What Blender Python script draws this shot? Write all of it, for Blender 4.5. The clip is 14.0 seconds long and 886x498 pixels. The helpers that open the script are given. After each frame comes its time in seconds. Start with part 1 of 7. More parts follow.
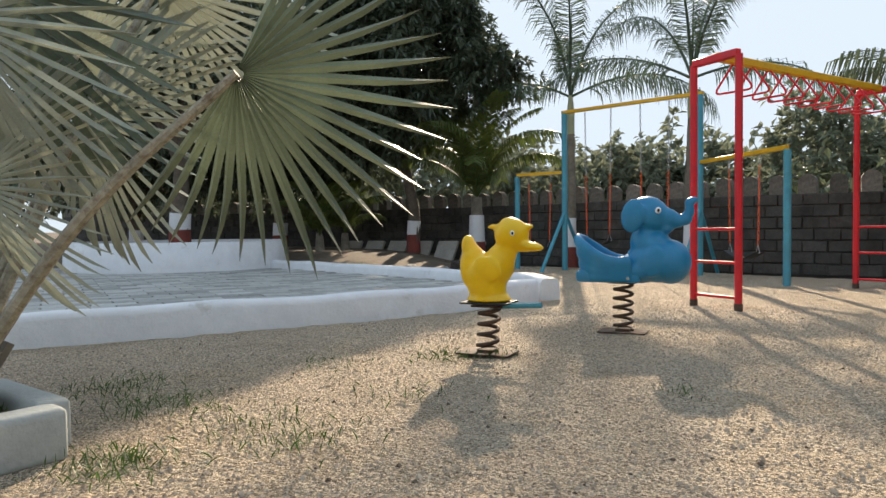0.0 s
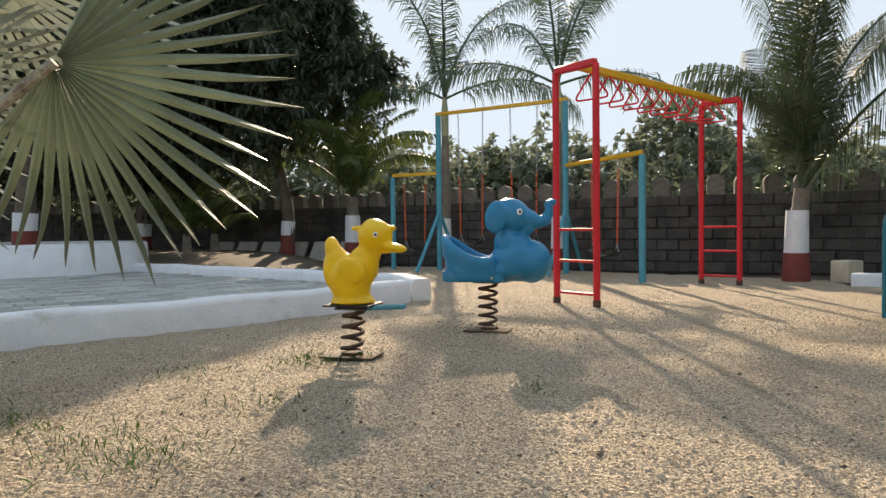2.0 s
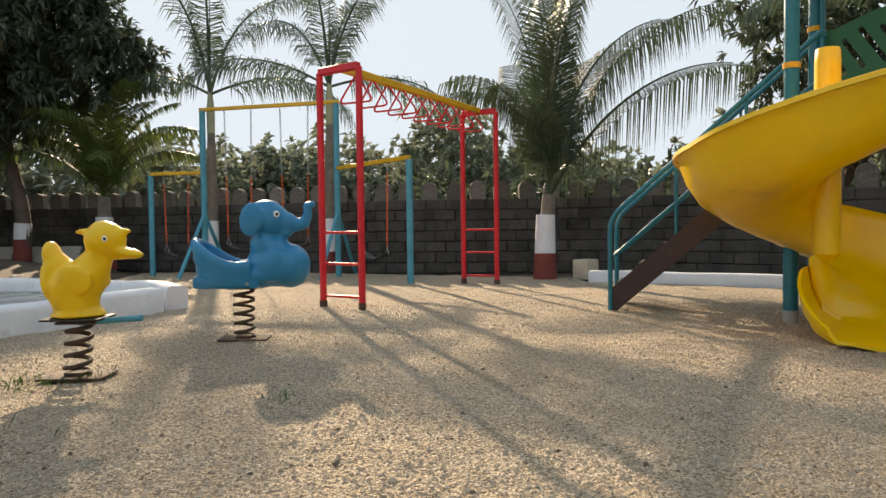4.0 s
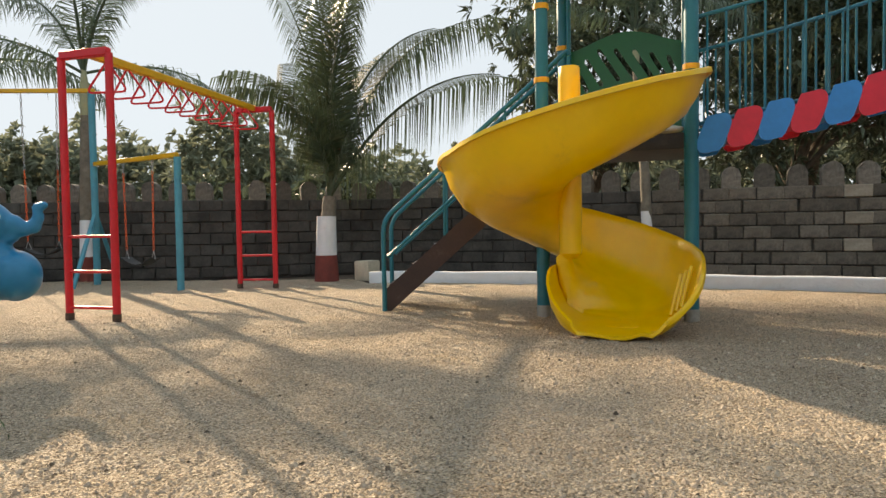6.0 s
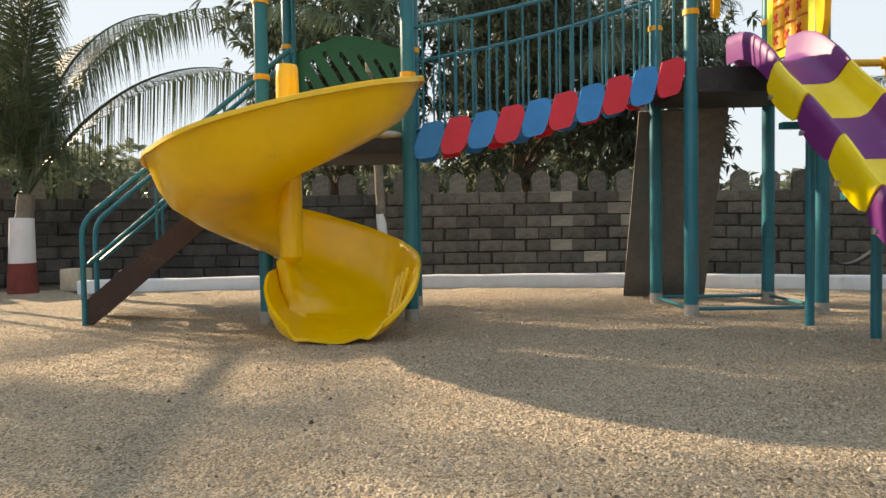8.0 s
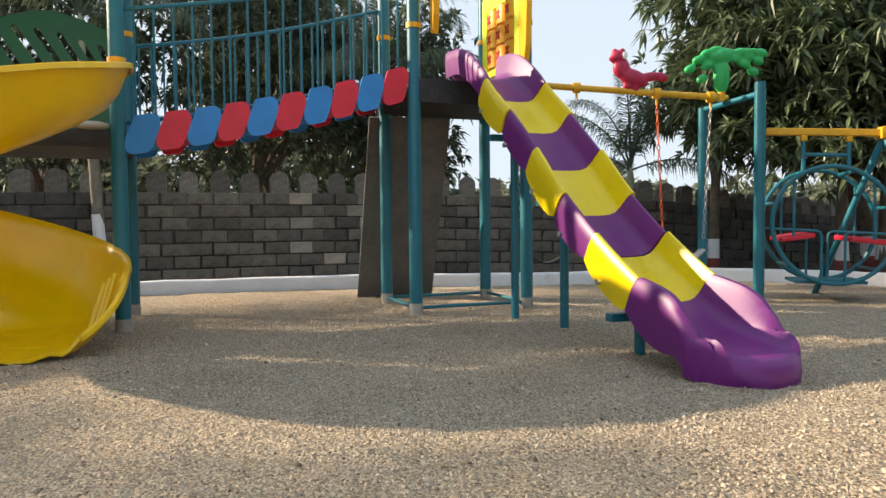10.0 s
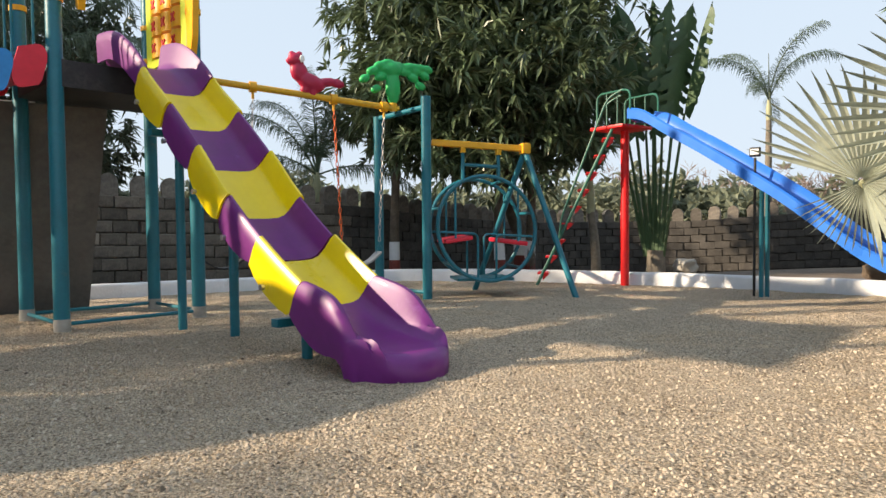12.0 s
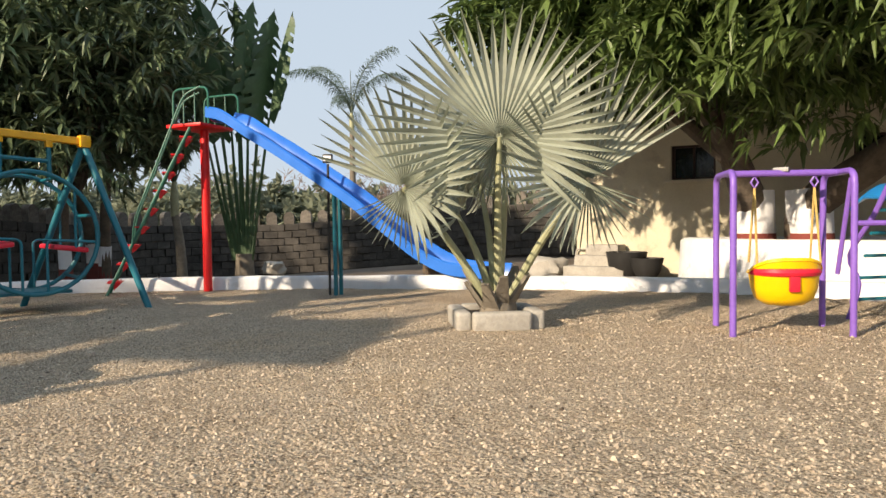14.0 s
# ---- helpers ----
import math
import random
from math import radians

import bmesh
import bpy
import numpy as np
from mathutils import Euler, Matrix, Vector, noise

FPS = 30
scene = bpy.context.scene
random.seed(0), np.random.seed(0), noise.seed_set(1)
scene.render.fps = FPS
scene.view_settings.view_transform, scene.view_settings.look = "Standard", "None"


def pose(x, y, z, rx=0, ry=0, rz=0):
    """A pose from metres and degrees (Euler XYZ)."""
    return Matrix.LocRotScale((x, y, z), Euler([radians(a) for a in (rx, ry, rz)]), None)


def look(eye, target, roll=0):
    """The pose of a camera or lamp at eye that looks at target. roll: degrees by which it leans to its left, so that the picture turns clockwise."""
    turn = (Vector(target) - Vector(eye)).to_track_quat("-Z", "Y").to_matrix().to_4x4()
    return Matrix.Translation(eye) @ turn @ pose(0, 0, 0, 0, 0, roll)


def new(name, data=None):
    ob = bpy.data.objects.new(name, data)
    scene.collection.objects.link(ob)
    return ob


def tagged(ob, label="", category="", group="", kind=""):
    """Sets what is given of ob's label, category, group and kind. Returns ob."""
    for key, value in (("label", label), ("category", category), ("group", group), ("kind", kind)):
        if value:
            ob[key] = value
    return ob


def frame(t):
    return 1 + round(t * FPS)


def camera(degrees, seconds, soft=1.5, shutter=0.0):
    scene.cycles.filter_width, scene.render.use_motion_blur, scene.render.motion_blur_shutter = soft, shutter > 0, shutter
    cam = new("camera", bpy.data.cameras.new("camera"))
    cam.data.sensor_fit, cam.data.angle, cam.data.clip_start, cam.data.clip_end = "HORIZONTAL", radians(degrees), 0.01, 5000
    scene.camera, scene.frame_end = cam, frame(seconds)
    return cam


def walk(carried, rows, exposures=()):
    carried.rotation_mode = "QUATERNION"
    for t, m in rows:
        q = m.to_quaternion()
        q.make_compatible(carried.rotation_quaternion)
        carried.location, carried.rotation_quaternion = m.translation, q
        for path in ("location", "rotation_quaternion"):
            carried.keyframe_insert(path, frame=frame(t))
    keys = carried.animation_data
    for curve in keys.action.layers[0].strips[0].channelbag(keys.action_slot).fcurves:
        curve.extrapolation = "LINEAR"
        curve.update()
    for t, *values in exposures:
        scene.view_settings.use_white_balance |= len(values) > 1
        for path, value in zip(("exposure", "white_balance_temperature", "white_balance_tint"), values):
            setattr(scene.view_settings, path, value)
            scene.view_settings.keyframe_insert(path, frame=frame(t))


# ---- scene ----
cam = camera(66.3, 14.0)
PATH = [
    (0, (0.185, -0.201, 0.785), (-0.007, 1.788, 0.724), -0.6),
    (0.5, (0.198, -0.198, 0.783), (0.043, 1.795, 0.722), -0.5),
    (1, (0.225, -0.196, 0.778), (0.138, 1.801, 0.719), -0.7),
    (1.5, (0.247, -0.167, 0.783), (0.27, 1.831, 0.721), -0.6),
    (2, (0.292, -0.173, 0.792), (0.448, 1.82, 0.727), -0.7),
    (2.5, (0.334, -0.144, 0.789), (0.648, 1.83, 0.725), -0.7),
    (3, (0.382, -0.123, 0.786), (0.856, 1.819, 0.723), -0.7),
    (5.5, (0.606, -0.16, 0.804), (1.771, 1.464, 0.734), -0.8),
    (6, (0.657, -0.168, 0.803), (1.943, 1.363, 0.732), -0.9),
    (6.5, (0.703, -0.185, 0.806), (2.111, 1.234, 0.734), -0.9),
    (7, (0.766, -0.204, 0.808), (2.293, 1.085, 0.735), -0.9),
    (7.5, (0.832, -0.234, 0.802), (2.473, 0.906, 0.729), -0.9),
    (8, (0.902, -0.291, 0.802), (2.642, 0.691, 0.727), -0.9),
    (10.5, (1.027, -0.499, 0.794), (3.023, -0.389, 0.719), -0.5),
    (11, (1.063, -0.554, 0.786), (3.059, -0.653, 0.713), -0.5),
    (11.5, (1.083, -0.605, 0.787), (3.056, -0.929, 0.714), -0.5),
    (12, (1.104, -0.663, 0.787), (3.023, -1.221, 0.715), -0.5),
    (12.5, (1.128, -0.726, 0.789), (2.958, -1.529, 0.716), -0.5),
    (13, (1.124, -0.802, 0.787), (2.825, -1.851, 0.714), -0.5),
    (13.5, (1.114, -0.901, 0.785), (2.641, -2.19, 0.711), -0.7),
    (14, (1.104, -0.981, 0.776), (2.426, -2.481, 0.703), -0.7),
]
walk(cam, [(t, look(eye, target, roll)) for t, eye, target, roll in PATH],
     [(0, 0.55, 7000, 10), (3, 0.5, 7400, 10), (6.5, 0.55, 7800, 10), (8, 0.63, 7800, 10), (11, 0.62, 7000, 10), (14, 0.25, 7000, 10)])

# ---- world, sun, exposure ----
SUN_AZ, SUN_EL = radians(4.5), radians(24.5)      # azimuth from +y towards +x
SUN_DIR = Vector((math.sin(SUN_AZ) * math.cos(SUN_EL), math.cos(SUN_AZ) * math.cos(SUN_EL), math.sin(SUN_EL)))
world = bpy.data.worlds.new("sky_world")
scene.world = world
world.use_nodes = True
wn = world.node_tree.nodes
sky = wn.new("ShaderNodeTexSky")
sky.sky_type, sky.sun_disc = "NISHITA", False
sky.sun_elevation, sky.sun_rotation = SUN_EL, SUN_AZ
sky.air_density, sky.dust_density, sky.ozone_density = 1.2, 0.8, 1.8
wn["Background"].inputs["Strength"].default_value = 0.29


def sky_math(op, a, b):
    n = wn.new("ShaderNodeVectorMath")
    n.operation = op
    for sock, v in ((n.inputs[0], a), (n.inputs[1], b)):
        if isinstance(v, tuple):
            sock.default_value = v
        else:
            world.node_tree.links.new(v, sock)
    return n.outputs[0]


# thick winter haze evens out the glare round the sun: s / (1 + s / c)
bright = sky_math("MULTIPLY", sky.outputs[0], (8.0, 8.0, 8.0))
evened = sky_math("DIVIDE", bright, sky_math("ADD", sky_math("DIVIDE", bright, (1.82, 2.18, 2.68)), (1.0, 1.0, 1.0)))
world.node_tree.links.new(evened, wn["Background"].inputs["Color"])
sun = new("sun", bpy.data.lights.new("sun", "SUN"))
sun.data.energy, sun.data.angle, sun.data.color = 5.8, radians(0.9), (1.0, 0.84, 0.66)
sun.matrix_world = look(SUN_DIR * 60, (0, 0, 0))


# ---- materials ----
def ramp(nt, fac, stops):
    r = nt.nodes.new("ShaderNodeValToRGB")
    while len(r.color_ramp.elements) < len(stops):
        r.color_ramp.elements.new(0.5)
    for e, (p, c) in zip(r.color_ramp.elements, stops):
        e.position, e.color = p, (*c, 1)
    nt.links.new(fac, r.inputs[0])
    return r.outputs[0]


def noise_node(nt, scale, detail=4.0, rough=0.6, vec=None, kind="ShaderNodeTexNoise"):
    n = nt.nodes.new(kind)
    n.inputs["Scale"].default_value = scale
    if kind == "ShaderNodeTexNoise":
        n.inputs["Detail"].default_value, n.inputs["Roughness"].default_value = detail, rough
    if vec is not None:
        nt.links.new(vec, n.inputs["Vector"])
    return n


def mixc(nt, fac, a, b, mode="MIX"):
    m = nt.nodes.new("ShaderNodeMix")
    m.data_type, m.blend_type = "RGBA", mode
    for sock, v in ((m.inputs[0], fac), (m.inputs[6], a), (m.inputs[7], b)):
        if isinstance(v, (int, float)):
            sock.default_value = v
        elif isinstance(v, tuple):
            sock.default_value = (*v, 1)
        else:
            nt.links.new(v, sock)
    return m.outputs[2]


def material(name, color, rough=0.5, metal=0.0, vary=0.15, scale=6.0, bump=0.0, bump_scale=40.0, dirt=None, dirt_amount=0.0,
             dirt_scale=3.0, per_object=0.0, island=0.0, coat=0.0, translucent=0.0, sheen=0.0):
    """Paint, plastic, metal, stone or leaf: a base colour with variation at two scales, dirt blotches and fine relief."""
    m = bpy.data.materials.new(name)
    m.use_nodes = True
    nt = m.node_tree
    b = nt.nodes["Principled BSDF"]
    geo = nt.nodes.new("ShaderNodeTexCoord").outputs["Object"]
    big = noise_node(nt, scale, 5, 0.65, geo).outputs[0]
    fine = noise_node(nt, bump_scale, 4, 0.6, geo).outputs[0]
    dark = tuple(c * (1 - vary) for c in color)
    light = tuple(min(1, c * (1 + vary)) for c in color)
    col = ramp(nt, big, [(0.3, dark), (0.7, light)])
    col = mixc(nt, vary, col, ramp(nt, fine, [(0.3, (0.25, 0.25, 0.25)), (0.7, (0.75, 0.75, 0.75))]), "OVERLAY")
    if dirt:
        blot = ramp(nt, noise_node(nt, dirt_scale, 7, 0.72, geo).outputs[0],
                    [(0.62 - 0.3 * dirt_amount, (0, 0, 0)), (0.78 - 0.25 * dirt_amount, (1, 1, 1))])
        col = mixc(nt, blot, col, dirt)
    if per_object or island:
        src = nt.nodes.new("ShaderNodeObjectInfo").outputs["Random"] if per_object else nt.nodes.new("ShaderNodeNewGeometry").outputs["Random Per Island"]
        k = per_object or island
        col = mixc(nt, 1.0, col, ramp(nt, src, [(0, (1 - k,) * 3), (1, (1 + 0.0 * k,) * 3)]), "MULTIPLY")
    nt.links.new(col, b.inputs["Base Color"])
    b.inputs["Metallic"].default_value = metal
    rr = nt.nodes.new("ShaderNodeMapRange")
    rr.inputs["To Min"].default_value, rr.inputs["To Max"].default_value = max(0.02, rough - 0.1), min(1, rough + 0.12)
    nt.links.new(big, rr.inputs["Value"])
    nt.links.new(rr.outputs[0], b.inputs["Roughness"])
    if coat:
        b.inputs["Coat Weight"].default_value = coat
    if bump:
        bp = nt.nodes.new("ShaderNodeBump")
        bp.inputs["Strength"].default_value, bp.inputs["Distance"].default_value = bump, 0.01
        nt.links.new(fine, bp.inputs["Height"])
        nt.links.new(bp.outputs[0], b.inputs["Normal"])
    if translucent:
        tr = nt.nodes.new("ShaderNodeBsdfTranslucent")
        nt.links.new(col, tr.inputs["Color"])
        mx = nt.nodes.new("ShaderNodeMixShader")
        mx.inputs[0].default_value = translucent
        nt.links.new(b.outputs[0], mx.inputs[1])
        nt.links.new(tr.outputs[0], mx.inputs[2])
        nt.links.new(mx.outputs[0], nt.nodes["Material Output"].inputs["Surface"])
    return m


def gravel_material():
    """Coarse pale gravel: single grains by cell noise, sandy and grey patches, rough relief."""
    m = bpy.data.materials.new("gravel")
    m.use_nodes = True
    nt = m.node_tree
    b = nt.nodes["Principled BSDF"]
    geo = nt.nodes.new("ShaderNodeTexCoord").outputs["Object"]
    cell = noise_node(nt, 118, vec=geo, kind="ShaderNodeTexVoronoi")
    cell2 = noise_node(nt, 48, vec=geo, kind="ShaderNodeTexVoronoi")
    sep = nt.nodes.new("ShaderNodeSeparateColor")
    nt.links.new(cell.outputs["Color"], sep.inputs[0])
    grain = ramp(nt, sep.outputs[0], [(0.0, (0.20, 0.155, 0.11)), (0.15, (0.60, 0.49, 0.365)), (0.5, (0.86, 0.72, 0.55)), (1.0, (1.0, 0.90, 0.76))])
    patch = noise_node(nt, 1.1, 6, 0.6, geo).outputs[0]
    tone = ramp(nt, patch, [(0.35, (0.86, 0.80, 0.72)), (0.52, (1.0, 0.96, 0.90)), (0.68, (1.0, 0.91, 0.78))])
    col = mixc(nt, 1.0, grain, tone, "MULTIPLY")
    dust = ramp(nt, noise_node(nt, 9, 6, 0.7, geo).outputs[0], [(0.40, (0, 0, 0)), (0.7, (0.4, 0.4, 0.4))])
    col = mixc(nt, dust, col, (0.62, 0.50, 0.37))
    # shade of pits and of gaps between grains, multiplied into the base colour
    pits = ramp(nt, noise_node(nt, 60, 9, 0.8, geo).outputs[0], [(0.36, (0.38, 0.34, 0.30)), (0.49, (1.0, 1.0, 1.0)), (0.7, (1.0, 1.0, 1.0))])
    col = mixc(nt, 1.0, col, pits, "MULTIPLY")
    gap_shade = ramp(nt, cell.outputs["Distance"], [(0.52, (1.0, 1.0, 1.0)), (0.85, (0.42, 0.39, 0.36))])
    col = mixc(nt, 1.0, col, gap_shade, "MULTIPLY")
    nt.links.new(col, b.inputs["Base Color"])
    b.inputs["Roughness"].default_value = 0.95
    lump = noise_node(nt, 34, 10, 0.8, geo).outputs[0]
    bp0 = nt.nodes.new("ShaderNodeBump")
    bp0.inputs["Strength"].default_value, bp0.inputs["Distance"].default_value = 1.0, 0.045
    nt.links.new(lump, bp0.inputs["Height"])
    bp = nt.nodes.new("ShaderNodeBump")
    bp.invert = True
    bp.inputs["Strength"].default_value, bp.inputs["Distance"].default_value = 1.0, 0.009
    nt.links.new(cell.outputs["Distance"], bp.inputs["Height"])
    nt.links.new(bp0.outputs[0], bp.inputs["Normal"])
    bp2 = nt.nodes.new("ShaderNodeBump")
    bp2.invert = True
    bp2.inputs["Strength"].default_value, bp2.inputs["Distance"].default_value = 0.8, 0.014
    nt.links.new(cell2.outputs["Distance"], bp2.inputs["Height"])
    nt.links.new(bp.outputs[0], bp2.inputs["Normal"])
    nt.links.new(bp2.outputs[0], b.inputs["Normal"])
    return m


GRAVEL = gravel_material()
PEBBLE = material("pebble", (0.58, 0.475, 0.36), 0.92, vary=0.2, scale=30, island=0.4)
SOIL = material("soil", (0.115, 0.085, 0.06), 0.95, vary=0.35, scale=1.5, bump=0.9, bump_scale=18, dirt=(0.20, 0.16, 0.115), dirt_amount=0.45, dirt_scale=0.9)
FAR_LAND = material("far_land", (0.16, 0.14, 0.09), 0.95, vary=0.3, scale=0.05, bump=0.3, bump_scale=2)
WHITE_PAINT = material("white_lime_paint", (0.74, 0.75, 0.77), 0.75, vary=0.08, scale=4, bump=0.5, bump_scale=35, dirt=(0.46, 0.44, 0.40), dirt_amount=0.12, dirt_scale=3)
PAVER = material("paver", (0.50, 0.50, 0.47), 0.85, vary=0.16, scale=7, bump=0.4, bump_scale=60, per_object=0.45)
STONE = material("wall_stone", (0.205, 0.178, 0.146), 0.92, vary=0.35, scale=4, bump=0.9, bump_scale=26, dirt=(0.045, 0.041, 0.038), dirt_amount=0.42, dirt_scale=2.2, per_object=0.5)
# the same stone, its colour darkened for the face turned from the sun
STONE_SHADED = material("wall_stone_shaded", (0.088, 0.081, 0.073), 0.92, vary=0.35, scale=4, bump=0.9, bump_scale=26, dirt=(0.045, 0.041, 0.038), dirt_amount=0.42, dirt_scale=2.2, island=0.35)
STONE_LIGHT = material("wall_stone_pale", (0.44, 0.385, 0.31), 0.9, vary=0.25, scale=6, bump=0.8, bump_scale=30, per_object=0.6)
MORTAR = material("mortar", (0.066, 0.06, 0.054), 0.95, vary=0.3, scale=5, bump=0.6, bump_scale=30)
TEAL = material("teal_paint", (0.008, 0.155, 0.21), 0.38, vary=0.12, scale=5, bump=0.15, bump_scale=60, dirt=(0.10, 0.16, 0.16), dirt_amount=0.03, dirt_scale=6)
SKYBLUE_PAINT = material("light_teal_paint", (0.06, 0.30, 0.40), 0.45, vary=0.15, scale=5, bump=0.15, bump_scale=60, dirt=(0.16, 0.2, 0.2), dirt_amount=0.06, dirt_scale=6)
RED_PAINT = material("red_paint", (0.62, 0.012, 0.022), 0.42, vary=0.14, scale=5, bump=0.15, bump_scale=60, dirt=(0.25, 0.03, 0.03), dirt_amount=0.08, dirt_scale=5)
RED_BARE = material("red_slide_paint", (0.72, 0.012, 0.015), 0.4, vary=0.1, scale=5, bump=0.1)
YELLOW_PAINT = material("yellow_paint", (0.72, 0.40, 0.02), 0.42, vary=0.12, scale=5, bump=0.15, dirt=(0.35, 0.22, 0.05), dirt_amount=0.1, dirt_scale=6)
ORANGE_PAINT = material("orange_yellow_paint", (0.80, 0.40, 0.012), 0.42, vary=0.12, scale=5, bump=0.1)
PURPLE_PAINT = material("violet_paint", (0.22, 0.11, 0.50), 0.4, vary=0.1, scale=5, bump=0.1)
GREEN_PAINT = material("green_rail_paint", (0.02, 0.13, 0.09), 0.45, vary=0.15, scale=6, bump=0.1)
YELLOW_PLASTIC = material("yellow_plastic", (0.88, 0.54, 0.004), 0.32, vary=0.07, scale=2.5, bump=0.12, bump_scale=9, dirt=(0.66, 0.40, 0.02), dirt_amount=0.12, dirt_scale=1.6, coat=0.15)
DUCK_YELLOW = material("duck_yellow_fibreglass", (0.90, 0.55, 0.004), 0.36, vary=0.06, scale=4, bump=0.1, bump_scale=25, dirt=(0.62, 0.44, 0.03), dirt_amount=0.08, dirt_scale=5)
ELEPHANT_BLUE = material("blue_fibreglass", (0.010, 0.205, 0.40), 0.34, vary=0.09, scale=4, bump=0.12, bump_scale=25, dirt=(0.03, 0.25, 0.40), dirt_amount=0.12, dirt_scale=4)
PURPLE_PLASTIC = material("purple_plastic", (0.15, 0.012, 0.165), 0.44, vary=0.1, scale=3, bump=0.08, bump_scale=12, dirt=(0.20, 0.05, 0.26), dirt_amount=0.06, dirt_scale=4, coat=0.05)
SLIDE_YELLOW = material("slide_yellow_plastic", (0.84, 0.63, 0.003), 0.3, vary=0.06, scale=3, bump=0.08, bump_scale=12, coat=0.15)
SLIDE_BLUE = material("blue_slide_plastic", (0.02, 0.16, 0.62), 0.3, vary=0.1, scale=3, bump=0.1, bump_scale=10)
GREEN_PLASTIC = material("green_plastic", (0.006, 0.125, 0.042), 0.4, vary=0.1, scale=3, bump=0.1)
TOY_GREEN = material("bright_green_plastic", (0.012, 0.42, 0.11), 0.4, vary=0.1, scale=4, bump=0.2, bump_scale=15)
TOY_RED = material("crimson_plastic", (0.46, 0.013, 0.065), 0.42, vary=0.1, scale=4, bump=0.2, bump_scale=15)
RED_PLASTIC = material("red_plastic", (0.72, 0.018, 0.045), 0.4, vary=0.1, scale=6, bump=0.1)
BLUE_PLASTIC = material("blue_plastic", (0.016, 0.24, 0.62), 0.4, vary=0.1, scale=6, bump=0.1)
LIME_PLASTIC = material("lime_plastic", (0.62, 0.70, 0.03), 0.4, vary=0.06, scale=6)
ORANGE_PLASTIC = material("orange_plastic", (0.88, 0.42, 0.008), 0.4, vary=0.06, scale=8)
DARK_PLATE = material("dark_platform_steel", (0.022, 0.02, 0.02), 0.6, vary=0.3, scale=5, bump=0.3, dirt=(0.06, 0.05, 0.045), dirt_amount=0.2, dirt_scale=5)
BROWN_STEEL = material("brown_stair_paint", (0.045, 0.022, 0.018), 0.55, vary=0.25, scale=4, bump=0.2, dirt=(0.1, 0.08, 0.07), dirt_amount=0.1, dirt_scale=4)
GREY_PANEL = material("grey_moulded_plastic", (0.135, 0.125, 0.115), 0.7, vary=0.18, scale=2.5, bump=0.4, bump_scale=20, dirt=(0.20, 0.185, 0.165), dirt_amount=0.3, dirt_scale=2)
RUSTY = material("rusty_spring_steel", (0.085, 0.055, 0.04), 0.82, metal=0.1, vary=0.35, scale=18, bump=0.4, bump_scale=70, dirt=(0.18, 0.085, 0.04), dirt_amount=0.3, dirt_scale=12)
STEEL = material("galvanised_steel", (0.42, 0.42, 0.42), 0.4, metal=0.8, vary=0.15, scale=12)
CHAIN_ORANGE = material("orange_chain_sleeve", (0.75, 0.13, 0.03), 0.5, vary=0.15, scale=9)
RUBBER = material("black_rubber", (0.02, 0.02, 0.02), 0.6, vary=0.2, scale=8)
GREY_SEAT = material("grey_seat", (0.34, 0.34, 0.33), 0.5, vary=0.15, scale=8)
EYE_WHITE = material("white_gloss", (0.85, 0.85, 0.85), 0.3, vary=0.02)
EYE_BLACK = material("black_gloss", (0.01, 0.01, 0.01), 0.25, vary=0.02)
CREAM = material("cream_house_paint", (0.62, 0.56, 0.42), 0.85, vary=0.12, scale=1.2, bump=0.25, bump_scale=40, dirt=(0.36, 0.31, 0.24), dirt_amount=0.2, dirt_scale=0.8)
CONCRETE = material("concrete", (0.40, 0.38, 0.34), 0.9, vary=0.2, scale=5, bump=0.5, bump_scale=45, dirt=(0.24, 0.22, 0.19), dirt_amount=0.2, dirt_scale=3)
GREY_CONCRETE = material("painted_grey_concrete", (0.42, 0.45, 0.44), 0.85, vary=0.12, scale=4, bump=0.4, bump_scale=45, dirt=(0.28, 0.28, 0.26), dirt_amount=0.12, dirt_scale=4)
GLASS_DARK = material("dark_window_glass", (0.012, 0.014, 0.016), 0.12, vary=0.1, scale=2)
OXIDE_RED = material("red_oxide_paint", (0.20, 0.045, 0.035), 0.8, vary=0.2, scale=6, bump=0.4)
ROPE = material("yellow_rope", (0.55, 0.38, 0.12), 0.8, vary=0.25, scale=60, bump=0.5, bump_scale=120)
MANGO_LEAF = material("mango_leaf", (0.165, 0.225, 0.12), 0.3, vary=0.35, scale=0.9, island=0.55, translucent=0.22)
MANGO_SUNNY = material("mango_leaf_light", (0.14, 0.21, 0.06), 0.42, vary=0.35, scale=0.9, island=0.5, translucent=0.25)
# dark leaf greyed in its base colour for the haze before it
DARK_LEAF = material("dark_tree_leaf", (0.12, 0.155, 0.10), 0.36, vary=0.4, scale=0.8, island=0.55, translucent=0.32)
# far foliage with the paleness of distance haze put into its colour
FAR_LEAF = material("far_hazed_foliage", (0.27, 0.30, 0.21), 0.8, vary=0.25, scale=0.2, island=0.35, translucent=0.4)
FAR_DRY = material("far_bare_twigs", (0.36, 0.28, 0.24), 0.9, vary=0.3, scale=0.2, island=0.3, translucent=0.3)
COCO_LEAF = material("coconut_leaf", (0.095, 0.13, 0.065), 0.36, vary=0.3, scale=2, island=0.4, translucent=0.28)
COCO_YOUNG = material("young_palm_leaf", (0.11, 0.15, 0.035), 0.4, vary=0.3, scale=2, island=0.4, translucent=0.35)
FOXTAIL_LEAF = material("foxtail_leaf", (0.11, 0.16, 0.10), 0.42, vary=0.3, scale=2, island=0.4, translucent=0.28)
